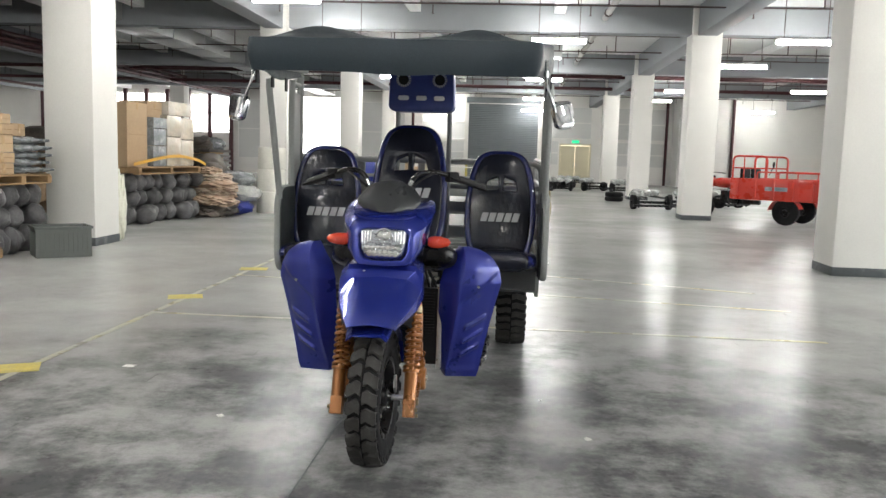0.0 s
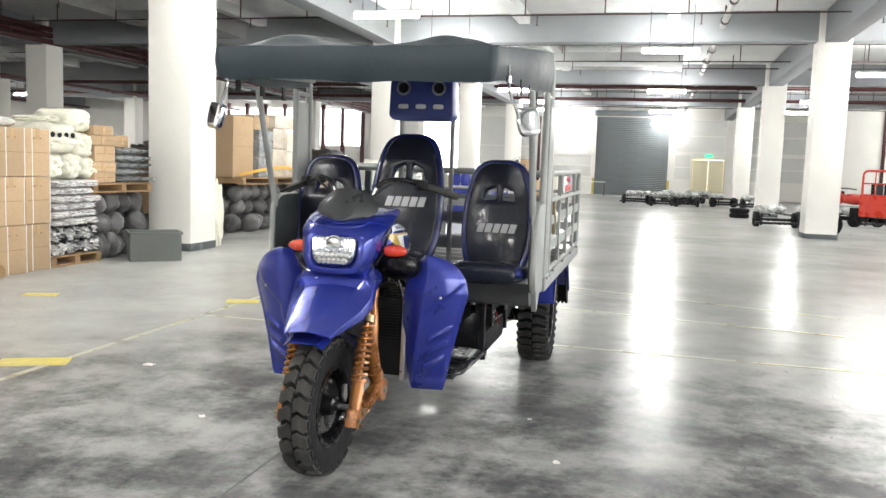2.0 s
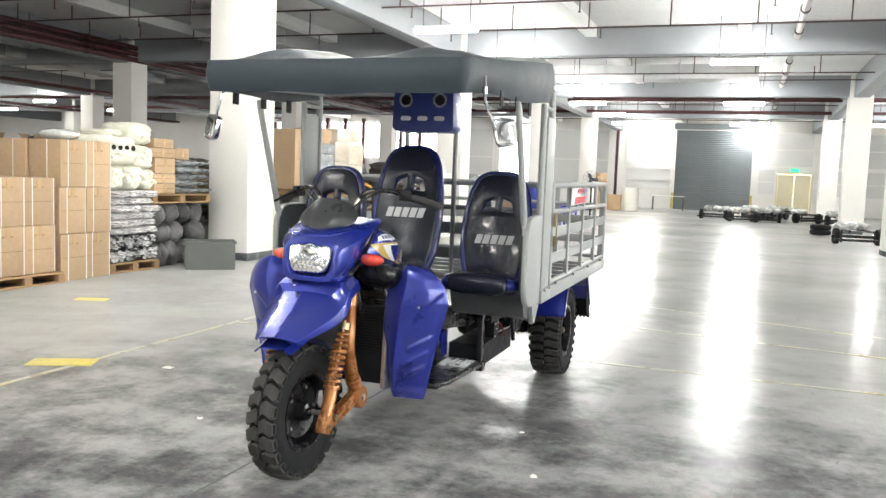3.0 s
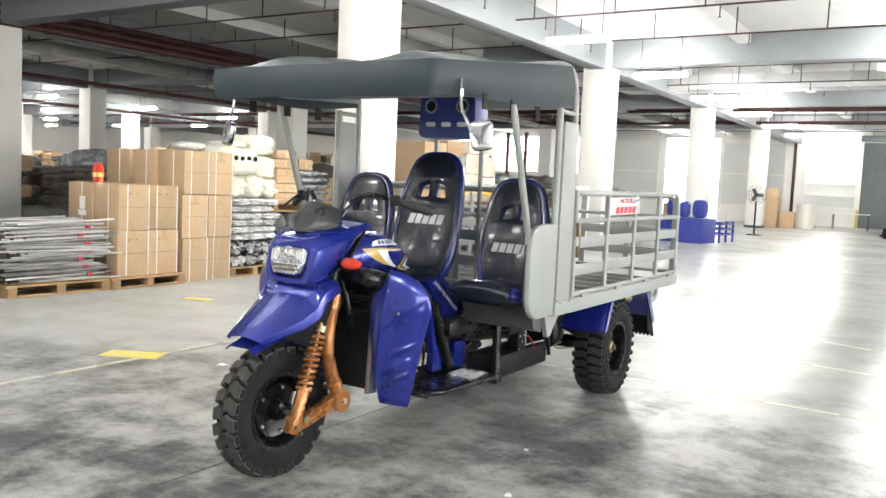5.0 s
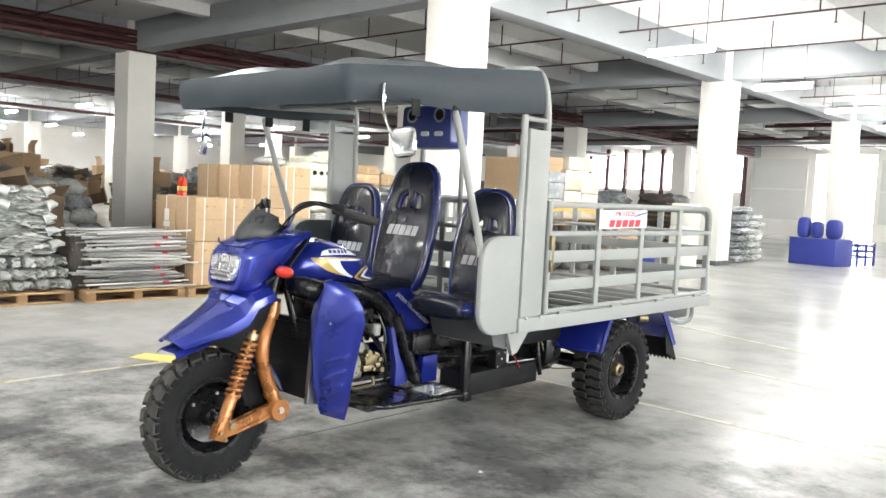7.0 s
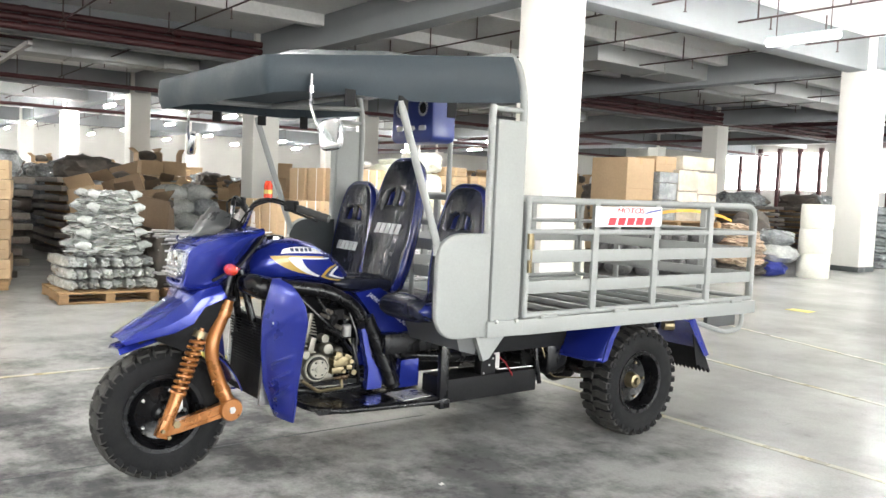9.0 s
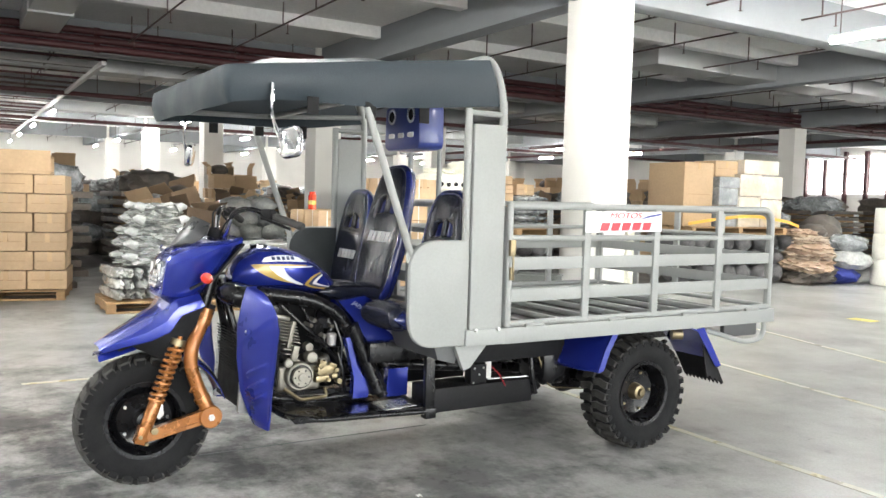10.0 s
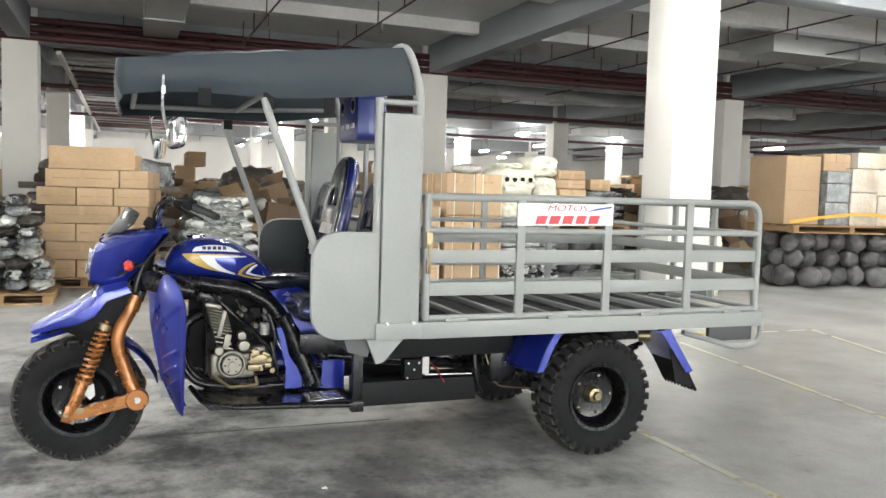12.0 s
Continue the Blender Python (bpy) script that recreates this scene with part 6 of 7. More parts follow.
        b_ = bms()
        box(b_, (w * 0.08, -d / 2 + 0.001, h / 2), (0.011, 0.003, h * 0.99))
        part("strapping", b_, M["label"], t, "white strapping band")
        for k in range(3):
            b_ = bms()
            box(b_, (w / 2 - 0.001, -0.06 + 0.05 * k, h * 0.80), (0.003, 0.030, 0.014))
            part("print_bar", b_, M["pallet"], t)
    if marked:
        b_ = bms()
        box(b_, (0.1 * w, -d / 2 + 0.001, h * 0.55), (0.10, 0.004, 0.14))
        box(b_, (0.1 * w, -d / 2 + 0.001, h * 0.33), (0.14, 0.004, 0.06))
        part("paper_label", b_, M["label"], t, "white paper label")
    return t


def pallet(w, d, m, label="worn wooden pallet under goods"):
    t = thing("pallet", label, "pallet", m, "wooden pallets")
    for k in range(3):
        b_ = bms()
        box(b_, (0, (k - 1) * (d - 0.10) / 2, 0.06), (w, 0.09, 0.08))
        part("bearer", b_, M["pallet"], t, bev=0.004)
    n = max(4, int(w / 0.17))
    for k in range(n):
        b_ = bms()
        box(b_, (-w / 2 + (k + 0.5) * w / n, 0, 0.111), (w / n * 0.78, d, 0.022))
        part("board", b_, M["pallet"], t, bev=0.003)
    for k in range(3):
        b_ = bms()
        box(b_, (-w / 2 + 0.06 + k * (w - 0.12) / 2, 0, 0.012), (0.1, d, 0.02))
        part("skid", b_, M["pallet"], t, bev=0.003)
    return t


YAW = -3.3
# two stacks of large cartons: first on a pallet
pallet(1.35, 0.95, pose(-5.90, 6.97, 0, 0, 0, YAW))
for layer in range(2):
    for i in range(3):
        for j in range(2):
            if layer == 1 and i == 2 and j == 0:
                continue
            carton((0.44, 0.40, 0.50), pose(-5.52 - 0.45 * i + rnd.uniform(-0.01, 0.01), 6.77 + 0.405 * j, 0.124 + 0.502 * layer, 0, 0, YAW + rnd.uniform(-1, 1)), "large brown carton stacked on a pallet", "large stacked cartons", marked=(i == 1 and j == 0))
for layer in range(3):
    for i in range(3):
        for j in range(2):
            carton((0.46, 0.375, 0.512), pose(-5.50 - 0.47 * i + rnd.uniform(-0.01, 0.01), 7.62 + 0.385 * j, 0.514 * layer, 0, 0, YAW + rnd.uniform(-1, 1)), "large brown carton in a three-high stack", "large stacked cartons")
b = bms()
lump(b, (0, 0, 0.06), (0.5, 0.4, 0.14), 2.0)
solid("plastic_bag", b, M["film"], "crumpled clear plastic bag on top of cartons", "bag", m=pose(-5.75, 7.9, 1.545), smooth=70)
t = thing("spray_cans", "two orange spray cans with yellow bands", "spray cans", pose(-5.95, 6.75, 1.128))
for k in range(2):
    b = bms()
    lathe(b, [(0.001, 0), (0.035, 0), (0.035, 0.17), (0.02, 0.19), (0.02, 0.22), (0.001, 0.22)], pose(0.08 * k, 0, 0, 0, -90, 0), 16)
    part("can", b, M["redlens"], t)
    b = bms()
    tube(b, [(0.08 * k, 0, 0.06), (0.08 * k, 0, 0.11)], 0.0365, 16)
    part("band", b, M["yellow"], t)

# pallet of wrapped flat bundles with foam bags above
pallet(1.1, 0.85, pose(-5.80, 8.64, 0, 0, 0, YAW))
for layer in range(2):
    for j in range(3):
        b = bms()
        lump(b, (0, 0, 0.085), (0.62, 0.30, 0.18), layer * 3.1 + j, 0.3, 4, 14, 3.5)
        solid("wrapped_part", b, M["darkwrap"], "dark metal parts in clear plastic wrap on a pallet", "wrapped parts", "wrapped parts", m=pose(-5.60 + rnd.uniform(-0.03, 0.03), 8.36 + 0.28 * j, 0.122 + 0.165 * layer), smooth=60)
for layer in range(6):
    for j in range(3):
        b = bms()
        lump(b, (0, 0, 0.045), (0.75 + rnd.uniform(-0.05, 0.05), 0.285, 0.088), layer * 2.3 + j, 0.10, 4, 10, 5.0)
        solid("flat_packet", b, M["whitewrap"], "flat white packet wrapped in plastic", "bundle", "flat wrapped bundles", m=pose(-5.62 + rnd.uniform(-0.03, 0.03), 8.36 + 0.275 * j, 0.455 + 0.088 * layer, 0, 0, rnd.uniform(-4, 4)), smooth=60)
for k, (y, z, s) in enumerate([(8.33, 0.985, (0.6, 0.34, 0.30)), (8.66, 0.985, (0.62, 0.34, 0.30)), (8.98, 0.99, (0.6, 0.32, 0.26)), (8.42, 1.27, (0.7, 0.56, 0.36)), (8.88, 1.24, (0.6, 0.36, 0.30)), (8.86, 1.55, (0.55, 0.40, 0.26)), (8.42, 1.625, (0.5, 0.3, 0.08))]):
    t = thing("foam_bag", "cream-white foam parts in a tied plastic bag", "bag", pose(-5.62, y, z, 0, 0, rnd.uniform(-6, 6)), "white foam bags")
    b = bms()
    lump(b, (0, 0, s[2] / 2), s, k * 1.9 + 5, 0.15, 4, 9, 4.2)
    part("bag", b, M["whitebag"], t, smooth=60)
    if k == 3:
        for j in range(4):
            b = bms()
            lathe(b, [(0.001, 0), (0.032, 0), (0.03, 0.008), (0.001, 0.006)], pose(0.345, -0.17 + 0.11 * j, 0.22), 14)
            part("hole", b, M["blackmatt"], t, "round dark opening")

# dark netted bundles with a loaded pallet above
def ball(m, r, seed):
    b_ = bms()
    vs = bmesh.ops.create_icosphere(b_, subdivisions=3, radius=r)["verts"]
    for v in vs:
        p = v.co.normalized()
        v.co *= 1 + 0.20 * noise.noise(p * 1.6 + Vector((seed, 0, 0))) + 0.05 * noise.noise(p * 9 + Vector((0, seed, 0)))
    return solid("netted_ball", b_, M["ball"], "round dark grey bundle wrapped in netting", "bundle", "netted bundles", m=m, smooth=80)


BALLS = [ball(pose(-5.45, 9.2, 0.155), 0.160, 1.0), ball(pose(-5.45, 9.52, 0.15), 0.135, 4.0), ball(pose(-5.43, 9.83, 0.158), 0.150, 8.0)]


def heap(x, y0, n, layers, deep, pitch, r, slope=0.0):
    for layer in range(layers):
        for j in range(n - (layer % 2)):
            for d in range(deep):
                if rnd.random() < 0.05 and layer == layers - 1:
                    continue
                y = y0 + pitch * (j + 0.5 * (layer % 2)) + rnd.uniform(-0.05, 0.05)
                copy_thing(BALLS[rnd.randrange(3)], SITE @ pose(x + slope * (y - y0) - 0.3 * d + rnd.uniform(-0.09, 0.07) - 0.02 * layer, y, r + layer * r * 1.72 + rnd.uniform(0, 0.02), rnd.uniform(0, 360), rnd.uniform(0, 360), rnd.uniform(0, 360)) @ Matrix.Diagonal((rnd.uniform(0.88, 1.12), rnd.uniform(0.88, 1.12), rnd.uniform(0.82, 1.05), 1)))


for o, (y, z) in zip(BALLS, ((9.2, 0.15), (9.52, 0.15), (9.83, 0.15))):
    o.matrix_basis = SITE @ pose(-5.42, y, z, rnd.uniform(0, 360), 20, 30)
heap(-5.64, 9.25, 3, 1, 1, 0.31, 0.15)
heap(-5.38, 9.10, 4, 3, 2, 0.31, 0.15)
pallet(0.95, 1.15, pose(-5.70, 9.52, 0.815, 0, 0, YAW), "wooden pallet resting on dark bundles")
for k, (y, z, s, a) in enumerate([(9.22, 0.94, (0.5, 0.42, 0.13), 3), (9.22, 1.072, (0.5, 0.44, 0.12), -4), (9.24, 1.194, (0.48, 0.40, 0.20), 2), (9.22, 1.396, (0.5, 0.44, 0.12), -6), (9.22, 1.518, (0.46, 0.40, 0.12), 4), (9.62, 1.40, (0.42, 0.36, 0.15), 12)]):
    if k < 5:
        carton(s, pose(-5.55, y, z, 0, 0, YAW + a), "small brown carton stacked on a raised pallet", "small stacked cartons")
for layer in range(5):
    for j in range(2):
        b = bms()
        lump(b, (0, 0, 0.04), (0.62, 0.26, 0.10), layer * 1.3 + j * 2.2 + 9, 0.25, 3, 12)
        tube(b, [(0.28, 0, 0.04), (0.42, 0.02, 0.045)], [0.03, 0.014], 8)
        solid("wrapped_part", b, M["greybag"], "silver metal parts in plastic wrap with protruding ends", "wrapped parts", "wrapped parts", m=pose(-5.52 + rnd.uniform(-0.03, 0.05), 9.62 + 0.25 * j, 0.945 + 0.088 * layer, 0, 0, rnd.uniform(-8, 8)), smooth=60)
carton((0.42, 0.36, 0.15), pose(-5.60, 9.68, 1.385, 0, 0, 8), "small brown carton lying on wrapped parts", "small stacked cartons")
# grey crate
t = thing("plastic_crate", "grey ribbed plastic crate on the floor beside a column", "crate", pose(-4.76, 9.42, 0, 0, 0, 38))
b = bms()
box(b, (0, 0, 0.012), (0.60, 0.40, 0.024))
part("base", b, M["binplastic"], t, bev=0.004)
b = bms()
box(b, (0, 0, 0), (0.008, 0.012, 0.27))
rib = mesh_of("rib", b, M["binplastic"])
for c, s in (((0, -0.195, 0.18), (0.60, 0.012, 0.33)), ((0, 0.195, 0.18), (0.60, 0.012, 0.33)), ((-0.295, 0, 0.18), (0.012, 0.38, 0.33)), ((0.295, 0, 0.18), (0.012, 0.38, 0.33))):
    b = bms()
    box(b, c, s)
    wall = part("side", b, M["binplastic"], t)
    for k in range(-5, 6):
        if s[0] > 0.1:
            shared("rib", rib, wall, pose(k * 0.05, c[1] * 1.035, 0.16))
        elif abs(k) < 4:
            shared("rib", rib, wall, pose(c[0] * 1.022, k * 0.05, 0.16, 0, 0, 90))
b = bms()
for c, s in (((0, -0.20, 0.345), (0.64, 0.03, 0.03)), ((0, 0.20, 0.345), (0.64, 0.03, 0.03)), ((-0.305, 0, 0.345), (0.03, 0.40, 0.03)), ((0.305, 0, 0.345), (0.03, 0.40, 0.03))):
    box(b, c, s)
part("rim", b, M["binplastic"], t, bev=0.005)
# plastic sheet beside the column
b = bms()
lump(b, (0, 0, 0.46), (0.16, 0.26, 0.95), 3.3, 0.3, 4, 7)
solid("plastic_sheet", b, M["whitebag"], "white plastic sheet hanging beside the column", "plastic sheet", m=pose(-4.86, 11.22, -0.02), smooth=60)

# steel rods on a pallet
pallet(0.95, 1.1, pose(-5.78, 5.92, 0, 0, 0, YAW))
pallet(0.95, 1.0, pose(-5.95, 4.80, 0, 0, 0, YAW))
t = thing("rod_stack", "stack of bright steel rods tied with red bands", "steel rods", pose(-5.72, 5.95, 0.124, 0, 0, YAW))
b = bms()
tube(b, [(0, -0.54, 0), (0, 0.54, 0)], 0.0105, 8)
rod = mesh_of("rod", b, M["rod"])
for layer in range(15):
    push, fan = 0.10 * math.sin(layer * 1.3) + rnd.uniform(-0.06, 0.06), rnd.uniform(-4, 4)
    for j in range(13):
        shared("rod", rod, t, pose(-0.36 + 0.060 * j + rnd.uniform(-0.016, 0.016), push + rnd.uniform(-0.10, 0.10), 0.02 + layer * 0.041 + rnd.uniform(-0.010, 0.014), rnd.uniform(-2.4, 2.4), 0, fan + rnd.uniform(-2.5, 2.5)))
    if layer % 2:
        b = bms()
        box(b, (0.375, 0.25 + 0.06 * math.sin(layer), 0.02 + layer * 0.041), (0.02, 0.05, 0.03))
        part("red_band", b, M["redprint"], t, "red tie band")
b = bms()
lump(b, (0, 0, 0.29), (0.80, 0.42, 0.60), 8.0, 0.2, 4, 9, 5.0)
solid("wrapped_block", b, M["darkstock"], "dark wrapped metal bundle beside steel rods", "bundle", m=pose(-5.90, 5.50, 0.11), smooth=60)

# pallets of plastic-wrapped parts
def bag_pile(x, y, w, d, layers, top, seed, mats=("film",)):
    for layer in range(layers):
        f_ = 1 - (1 - top) * layer / max(1, layers - 1)
        n = max(2, round(4 * f_))
        for j in range(n):
            b_ = bms()
            lump(b_, (0, 0, 0.06), (w * f_, d / 4 * 1.06, 0.145), seed + layer * 2.7 + j, 0.28, 3, 12)
            solid("wrapped_part", b_, M[mats[(layer * 3 + j) % len(mats)]], "metal parts in clear plastic wrap piled on a pallet", "wrapped parts", "wrapped parts", m=pose(x + rnd.uniform(-0.03, 0.03), y + d * (j - (n - 1) / 2) / 4, 0.124 + 0.112 * layer, 0, 0, rnd.uniform(-6, 6)), smooth=60)


def casting_pile(x, y, seed):
    """Wrapped castings: rows of square ends below, broad armed pieces above."""
    lab = "silver castings in clear plastic wrap piled on a pallet"
    for layer in range(3):
        for j in range(8):
            b_ = bms()
            lump(b_, (0, 0, 0.058), (0.80, 0.108, 0.118), seed + layer * 8 + j, 0.22, 3, 12, 4.0)
            solid("wrapped_part", b_, M["film"], lab, "wrapped parts", "wrapped parts", m=pose(x + rnd.uniform(-0.05, 0.05), y + 0.115 * (j - 3.5), 0.124 + 0.115 * layer, 0, 0, rnd.uniform(-4, 4)), smooth=60)
    for layer in range(5):
        b_ = bms()
        w_ = 0.66 - 0.05 * layer
        lump(b_, (0, 0, 0.075), (0.55, w_, 0.15), seed + 40 + layer * 3.3, 0.45, 4, 13, 3.2)
        for sg in (-1, 1):
            for xo in (-0.2, 0.22):
                tube(b_, [(xo, sg * w_ * 0.38, 0.10), (xo, sg * w_ * 0.52, 0.13), (xo + 0.02, sg * w_ * 0.62, 0.12)], [0.06, 0.045, 0.02], 8)
        solid("wrapped_part", b_, M["film"], lab, "wrapped parts", "wrapped parts", m=pose(x + 0.08 + rnd.uniform(-0.03, 0.03), y + rnd.uniform(-0.04, 0.04), 0.47 + 0.135 * layer, 0, 0, rnd.uniform(-6, 6)), smooth=60)


casting_pile(-5.95, 4.82, 20)
pallet(0.95, 1.0, pose(-6.05, 2.6, 0, 0, 0, YAW))
bag_pile(-6.9, 1.9, 0.8, 0.9, 7, 0.8, 60, ("darkwrap", "film", "greybag"))
bag_pile(-6.05, 2.6, 0.85, 0.95, 9, 0.55, 80, ("darkstock", "darkwrap", "greybag", "film"))
# stack of flat cartons in courses
pallet(1.15, 1.45, pose(-7.55, 3.5, 0, 0, 0, -13))
H6 = pose(-7.05, 3.47, 0, 0, 0, -13)
for layer in range(6):
    z = 0.124 + 0.222 * layer
    cuts = (-0.66, -0.2, 0.23, 0.66) if layer % 2 == 0 else (-0.56, 0.30, 0.64)
    for i in range(2):
        for a, c in zip(cuts, cuts[1:]):
            carton((0.46, c - a - 0.008, 0.218), H6 @ pose(-0.23 - 0.47 * i, (a + c) / 2, z, 0, 0, rnd.uniform(-1, 1)), "flat brown carton laid in courses on a pallet", "flat stacked cartons", tape=(i == 0))
t = thing("open_carton", "brown carton with its flap standing open", "carton", H6 @ pose(-0.25, -0.02, 0.124 + 0.222 * 6))
b = bms()
box(b, (0, 0, 0.02), (0.45, 1.0, 0.04))
box(b, (0.215, 0, 0.14), (0.008, 1.0, 0.27), (0, 4, 0))
box(b, (-0.215, 0, 0.10), (0.008, 1.0, 0.2), (0, -6, 0))
part("body", b, M["carton"], t, bev=0.002)

# second heap with bales above, beyond the column
SITE = DEEP
heap(-5.42, 13.0, 8, 3, 3, 0.31, 0.15, 0.16)
pallet(1.1, 2.1, pose(-5.60, 13.95, 0.815, 0, 0, YAW - 4), "wooden pallet resting on dark bundles")
for k, (x, y, z, s, mname, lab) in enumerate([
        (-5.75, 13.18, 0.94, (0.85, 0.62, 1.02), "carton", "very large brown carton on a raised pallet"),
        (-5.45, 13.72, 0.94, (0.55, 0.42, 0.34), "greybag", "grey case in stretch film"), (-5.45, 13.72, 1.285, (0.55, 0.42, 0.28), "greybag", "grey case in stretch film"),
        (-5.45, 13.74, 1.57, (0.55, 0.44, 0.18), "greybag", "grey case in stretch film"),
        (-5.42, 14.20, 0.94, (0.6, 0.5, 0.50), "wrapcarton", "carton in stretch film"), (-5.42, 14.22, 1.445, (0.6, 0.5, 0.36), "wrapcarton", "carton in stretch film"),
        (-5.38, 14.72, 0.94, (0.6, 0.5, 0.46), "wrapcarton", "carton in stretch film"), (-5.38, 14.72, 1.405, (0.6, 0.5, 0.38), "wrapcarton", "carton in stretch film"),
        (-5.55, 13.80, 1.755, (0.5, 0.5, 0.26), "carton", "brown carton with paper label"), (-5.42, 14.48, 1.81, (0.6, 0.8, 0.24), "wrapcarton", "carton in white film")]):
    carton(s, pose(x, y, z, 0, 0, YAW - 4 + rnd.uniform(-2, 2)), lab + " stacked above dark bundles", "raised stack", tape=mname == "carton", material=mname)
b = bms()
line = rounded([(-5.28, 12.86, 0.98), (-5.12, 13.5, 1.08), (-5.06, 14.2, 1.13), (-4.98, 15.0, 1.04), (-4.96, 15.3, 0.96)], 0.3, 6)
sheet(b, [[p - Vector((0, 0, 0.025)), p, p + Vector((0, 0, 0.025))] for p in line], 0.006)
solid("load_strap", b, M["strap"], "orange load strap round the raised stack", "strap")
# blanket, blue sacks, foam rolls
for k, (dx, dy, z, w, d, h, mname) in enumerate([(0.0, 0.0, 0.0, 0.85, 0.95, 0.26, "darkstock"), (0.05, -0.08, 0.20, 0.80, 0.80, 0.22, "rug"), (-0.03, 0.06, 0.36, 0.78, 0.85, 0.20, "sacking"), (0.06, -0.04, 0.50, 0.70, 0.72, 0.20, "rug"), (-0.05, 0.02, 0.64, 0.66, 0.66, 0.18, "sacking"), (-0.10, -0.10, 0.76, 0.50, 0.46, 0.16, "rug")]):
    b = bms()
    lump(b, (0, 0, h / 2), (w, d, h), 4.4 + 2.1 * k, 0.32, 4, 9, 3.0)
    solid("folded_blanket", b, M[mname], "folded brown and cream blanket in a slumped pile", "blanket", "folded blankets", m=pose(-4.85 + dx, 15.42 + dy, z, 6 - 3 * (k % 3), 4 * (k % 2), 14 * k), smooth=60)
for k, (x, y, z, s, mname) in enumerate([(-4.55, 15.95, 0.0, (0.6, 0.6, 0.3), "blueitem"), (-4.50, 16.1, 0.22, (0.75, 0.8, 0.36), "film"), (-4.62, 16.2, 0.5, (0.7, 0.7, 0.34), "greybag"), (-4.80, 15.8, 0.26, (0.5, 0.55, 0.26), "film"), (-4.9, 15.7, 0.48, (0.5, 0.6, 0.3), "greybag"), (-5.1, 15.9, 0.7, (0.5, 0.5, 0.3), "darkstock"), (-5.3, 16.4, 0, (0.9, 1.0, 1.15), "darkstock")]):
    b = bms()
    lump(b, (0, 0, s[2] / 2), s, k * 3.3, 0.25, 3, 8)
    solid("sack", b, M[mname], "plastic sack of mixed parts in a pile", "sack", "sacks in a pile", m=pose(x, y, z), smooth=60)
for k in range(3):
    t = thing("foam_roll", "roll of white foam sheet standing on end", "roll", pose(-4.05 + 0.01 * k, 16.55, 0.44 * k, 0, 0, 40 * k), "white foam rolls")
    b = bms()
    lathe(b, [(0.001, 0.002), (0.26, 0.002), (0.275, 0.02), (0.278, 0.22), (0.272, 0.42), (0.26, 0.438), (0.001, 0.438)], pose(0, 0, 0, 0, -90, 0), 36)
    part("roll", b, M["foam"], t)
    b = bms()
    tube(b, [(0, 0, 0.436), (0, 0, 0.4402)], 0.05, 16)
    part("core", b, M["carton"], t)
    b = bms()
    box(b, (0.273, 0, 0.22), (0.02, 0.10, 0.42))
    part("loose_end", b, M["foam"], t, bev=0.004)
# blue painted cargo bodies
def blue_body(m):
    """A blue cargo body on the floor, two tall seat backs on it and a railed bed behind."""
    t_ = thing("cargo_trailer", "blue painted tricycle body with seat backs standing on the floor", "tricycle body", m, "blue bodies")
    for c, s in (((0, -0.42, 0.32), (1.15, 0.03, 0.62)), ((0, 0.42, 0.32), (1.15, 0.03, 0.62)), ((-0.56, 0, 0.32), (0.03, 0.84, 0.62)), ((0.56, 0, 0.32), (0.03, 0.84, 0.62)), ((0, 0, 0.635), (1.15, 0.87, 0.03))):
        b_ = bms()
        box(b_, c, s)
        part("panel", b_, M["blueitem"], t_, bev=0.008)
    for x, w, h in ((-0.38, 0.30, 0.50), (-0.05, 0.26, 0.42), (0.36, 0.36, 0.47)):
        b_ = bms()
        loft(b_, [oval(y, x, 0.65 + h / 2, w * e, h * e, 3.2, 20) for y, e in ((-0.22, 0.85), (-0.19, 1.0), (-0.06, 1.0), (-0.03, 0.85))])
        part("seat_back", b_, M["blueitem"], t_, smooth=60)
    for z in (0.22, 0.36, 0.50):
        b_ = bms()
        tube(b_, rounded([(-0.55, 0.42, z), (-0.55, 1.70, z), (0.55, 1.70, z), (0.55, 0.42, z)], 0.06, 4), 0.022, 8)
        part("bed_rail", b_, M["blueitem"], t_)
    for y in (0.75, 1.2, 1.66):
        b_ = bms()
        box(b_, (0.55, y, 0.285), (0.045, 0.045, 0.56))
        part("bed_post", b_, M["blueitem"], t_)
    return t_


blue_body(pose(-3.22, 22.6, 0, 0, 0, -10.7))
for j in range(2):
    for k in range(8 - j):
        b = bms()
        lump(b, (0, 0, 0.085), (0.95 - 0.05 * j, 0.9, 0.18), k * 2.1 + j * 5 + 1, 0.14, 3, 12, 5.0)
        solid("wrapped_bale", b, M["film" if j else "greybag"], "grey panels wrapped in plastic film, stacked high", "wrapped parts", "wrapped panel stacks", m=pose(-4.90 + rnd.uniform(-0.04, 0.04), 20.85 + 0.9 * j, 0.166 * k, 0, 0, rnd.uniform(-4, 4)), smooth=60)
# by the end wall: fan, cartons, desk
SITE = Matrix.Identity(4)
t = thing("pedestal_fan", "standing pedestal fan near the gate", "fan", pose(-2.98, 30.9, 0))
b = bms()
lathe(b, [(0.001, 0), (0.25, 0), (0.25, 0.03), (0.03, 0.06), (0.03, 1.2), (0.001, 1.2)], pose(0, 0, 0, 0, -90, 0), 20)
part("stand", b, M["blackmatt"], t)
for r_ in (0.08, 0.16, 0.24, 0.32):
    b = bms()
    tube(b, [(r_ * math.cos(a), -0.05, 1.4 + r_ * math.sin(a)) for a in [2 * math.pi * k / 24 for k in range(24)]], 0.006, 5, loop=True)
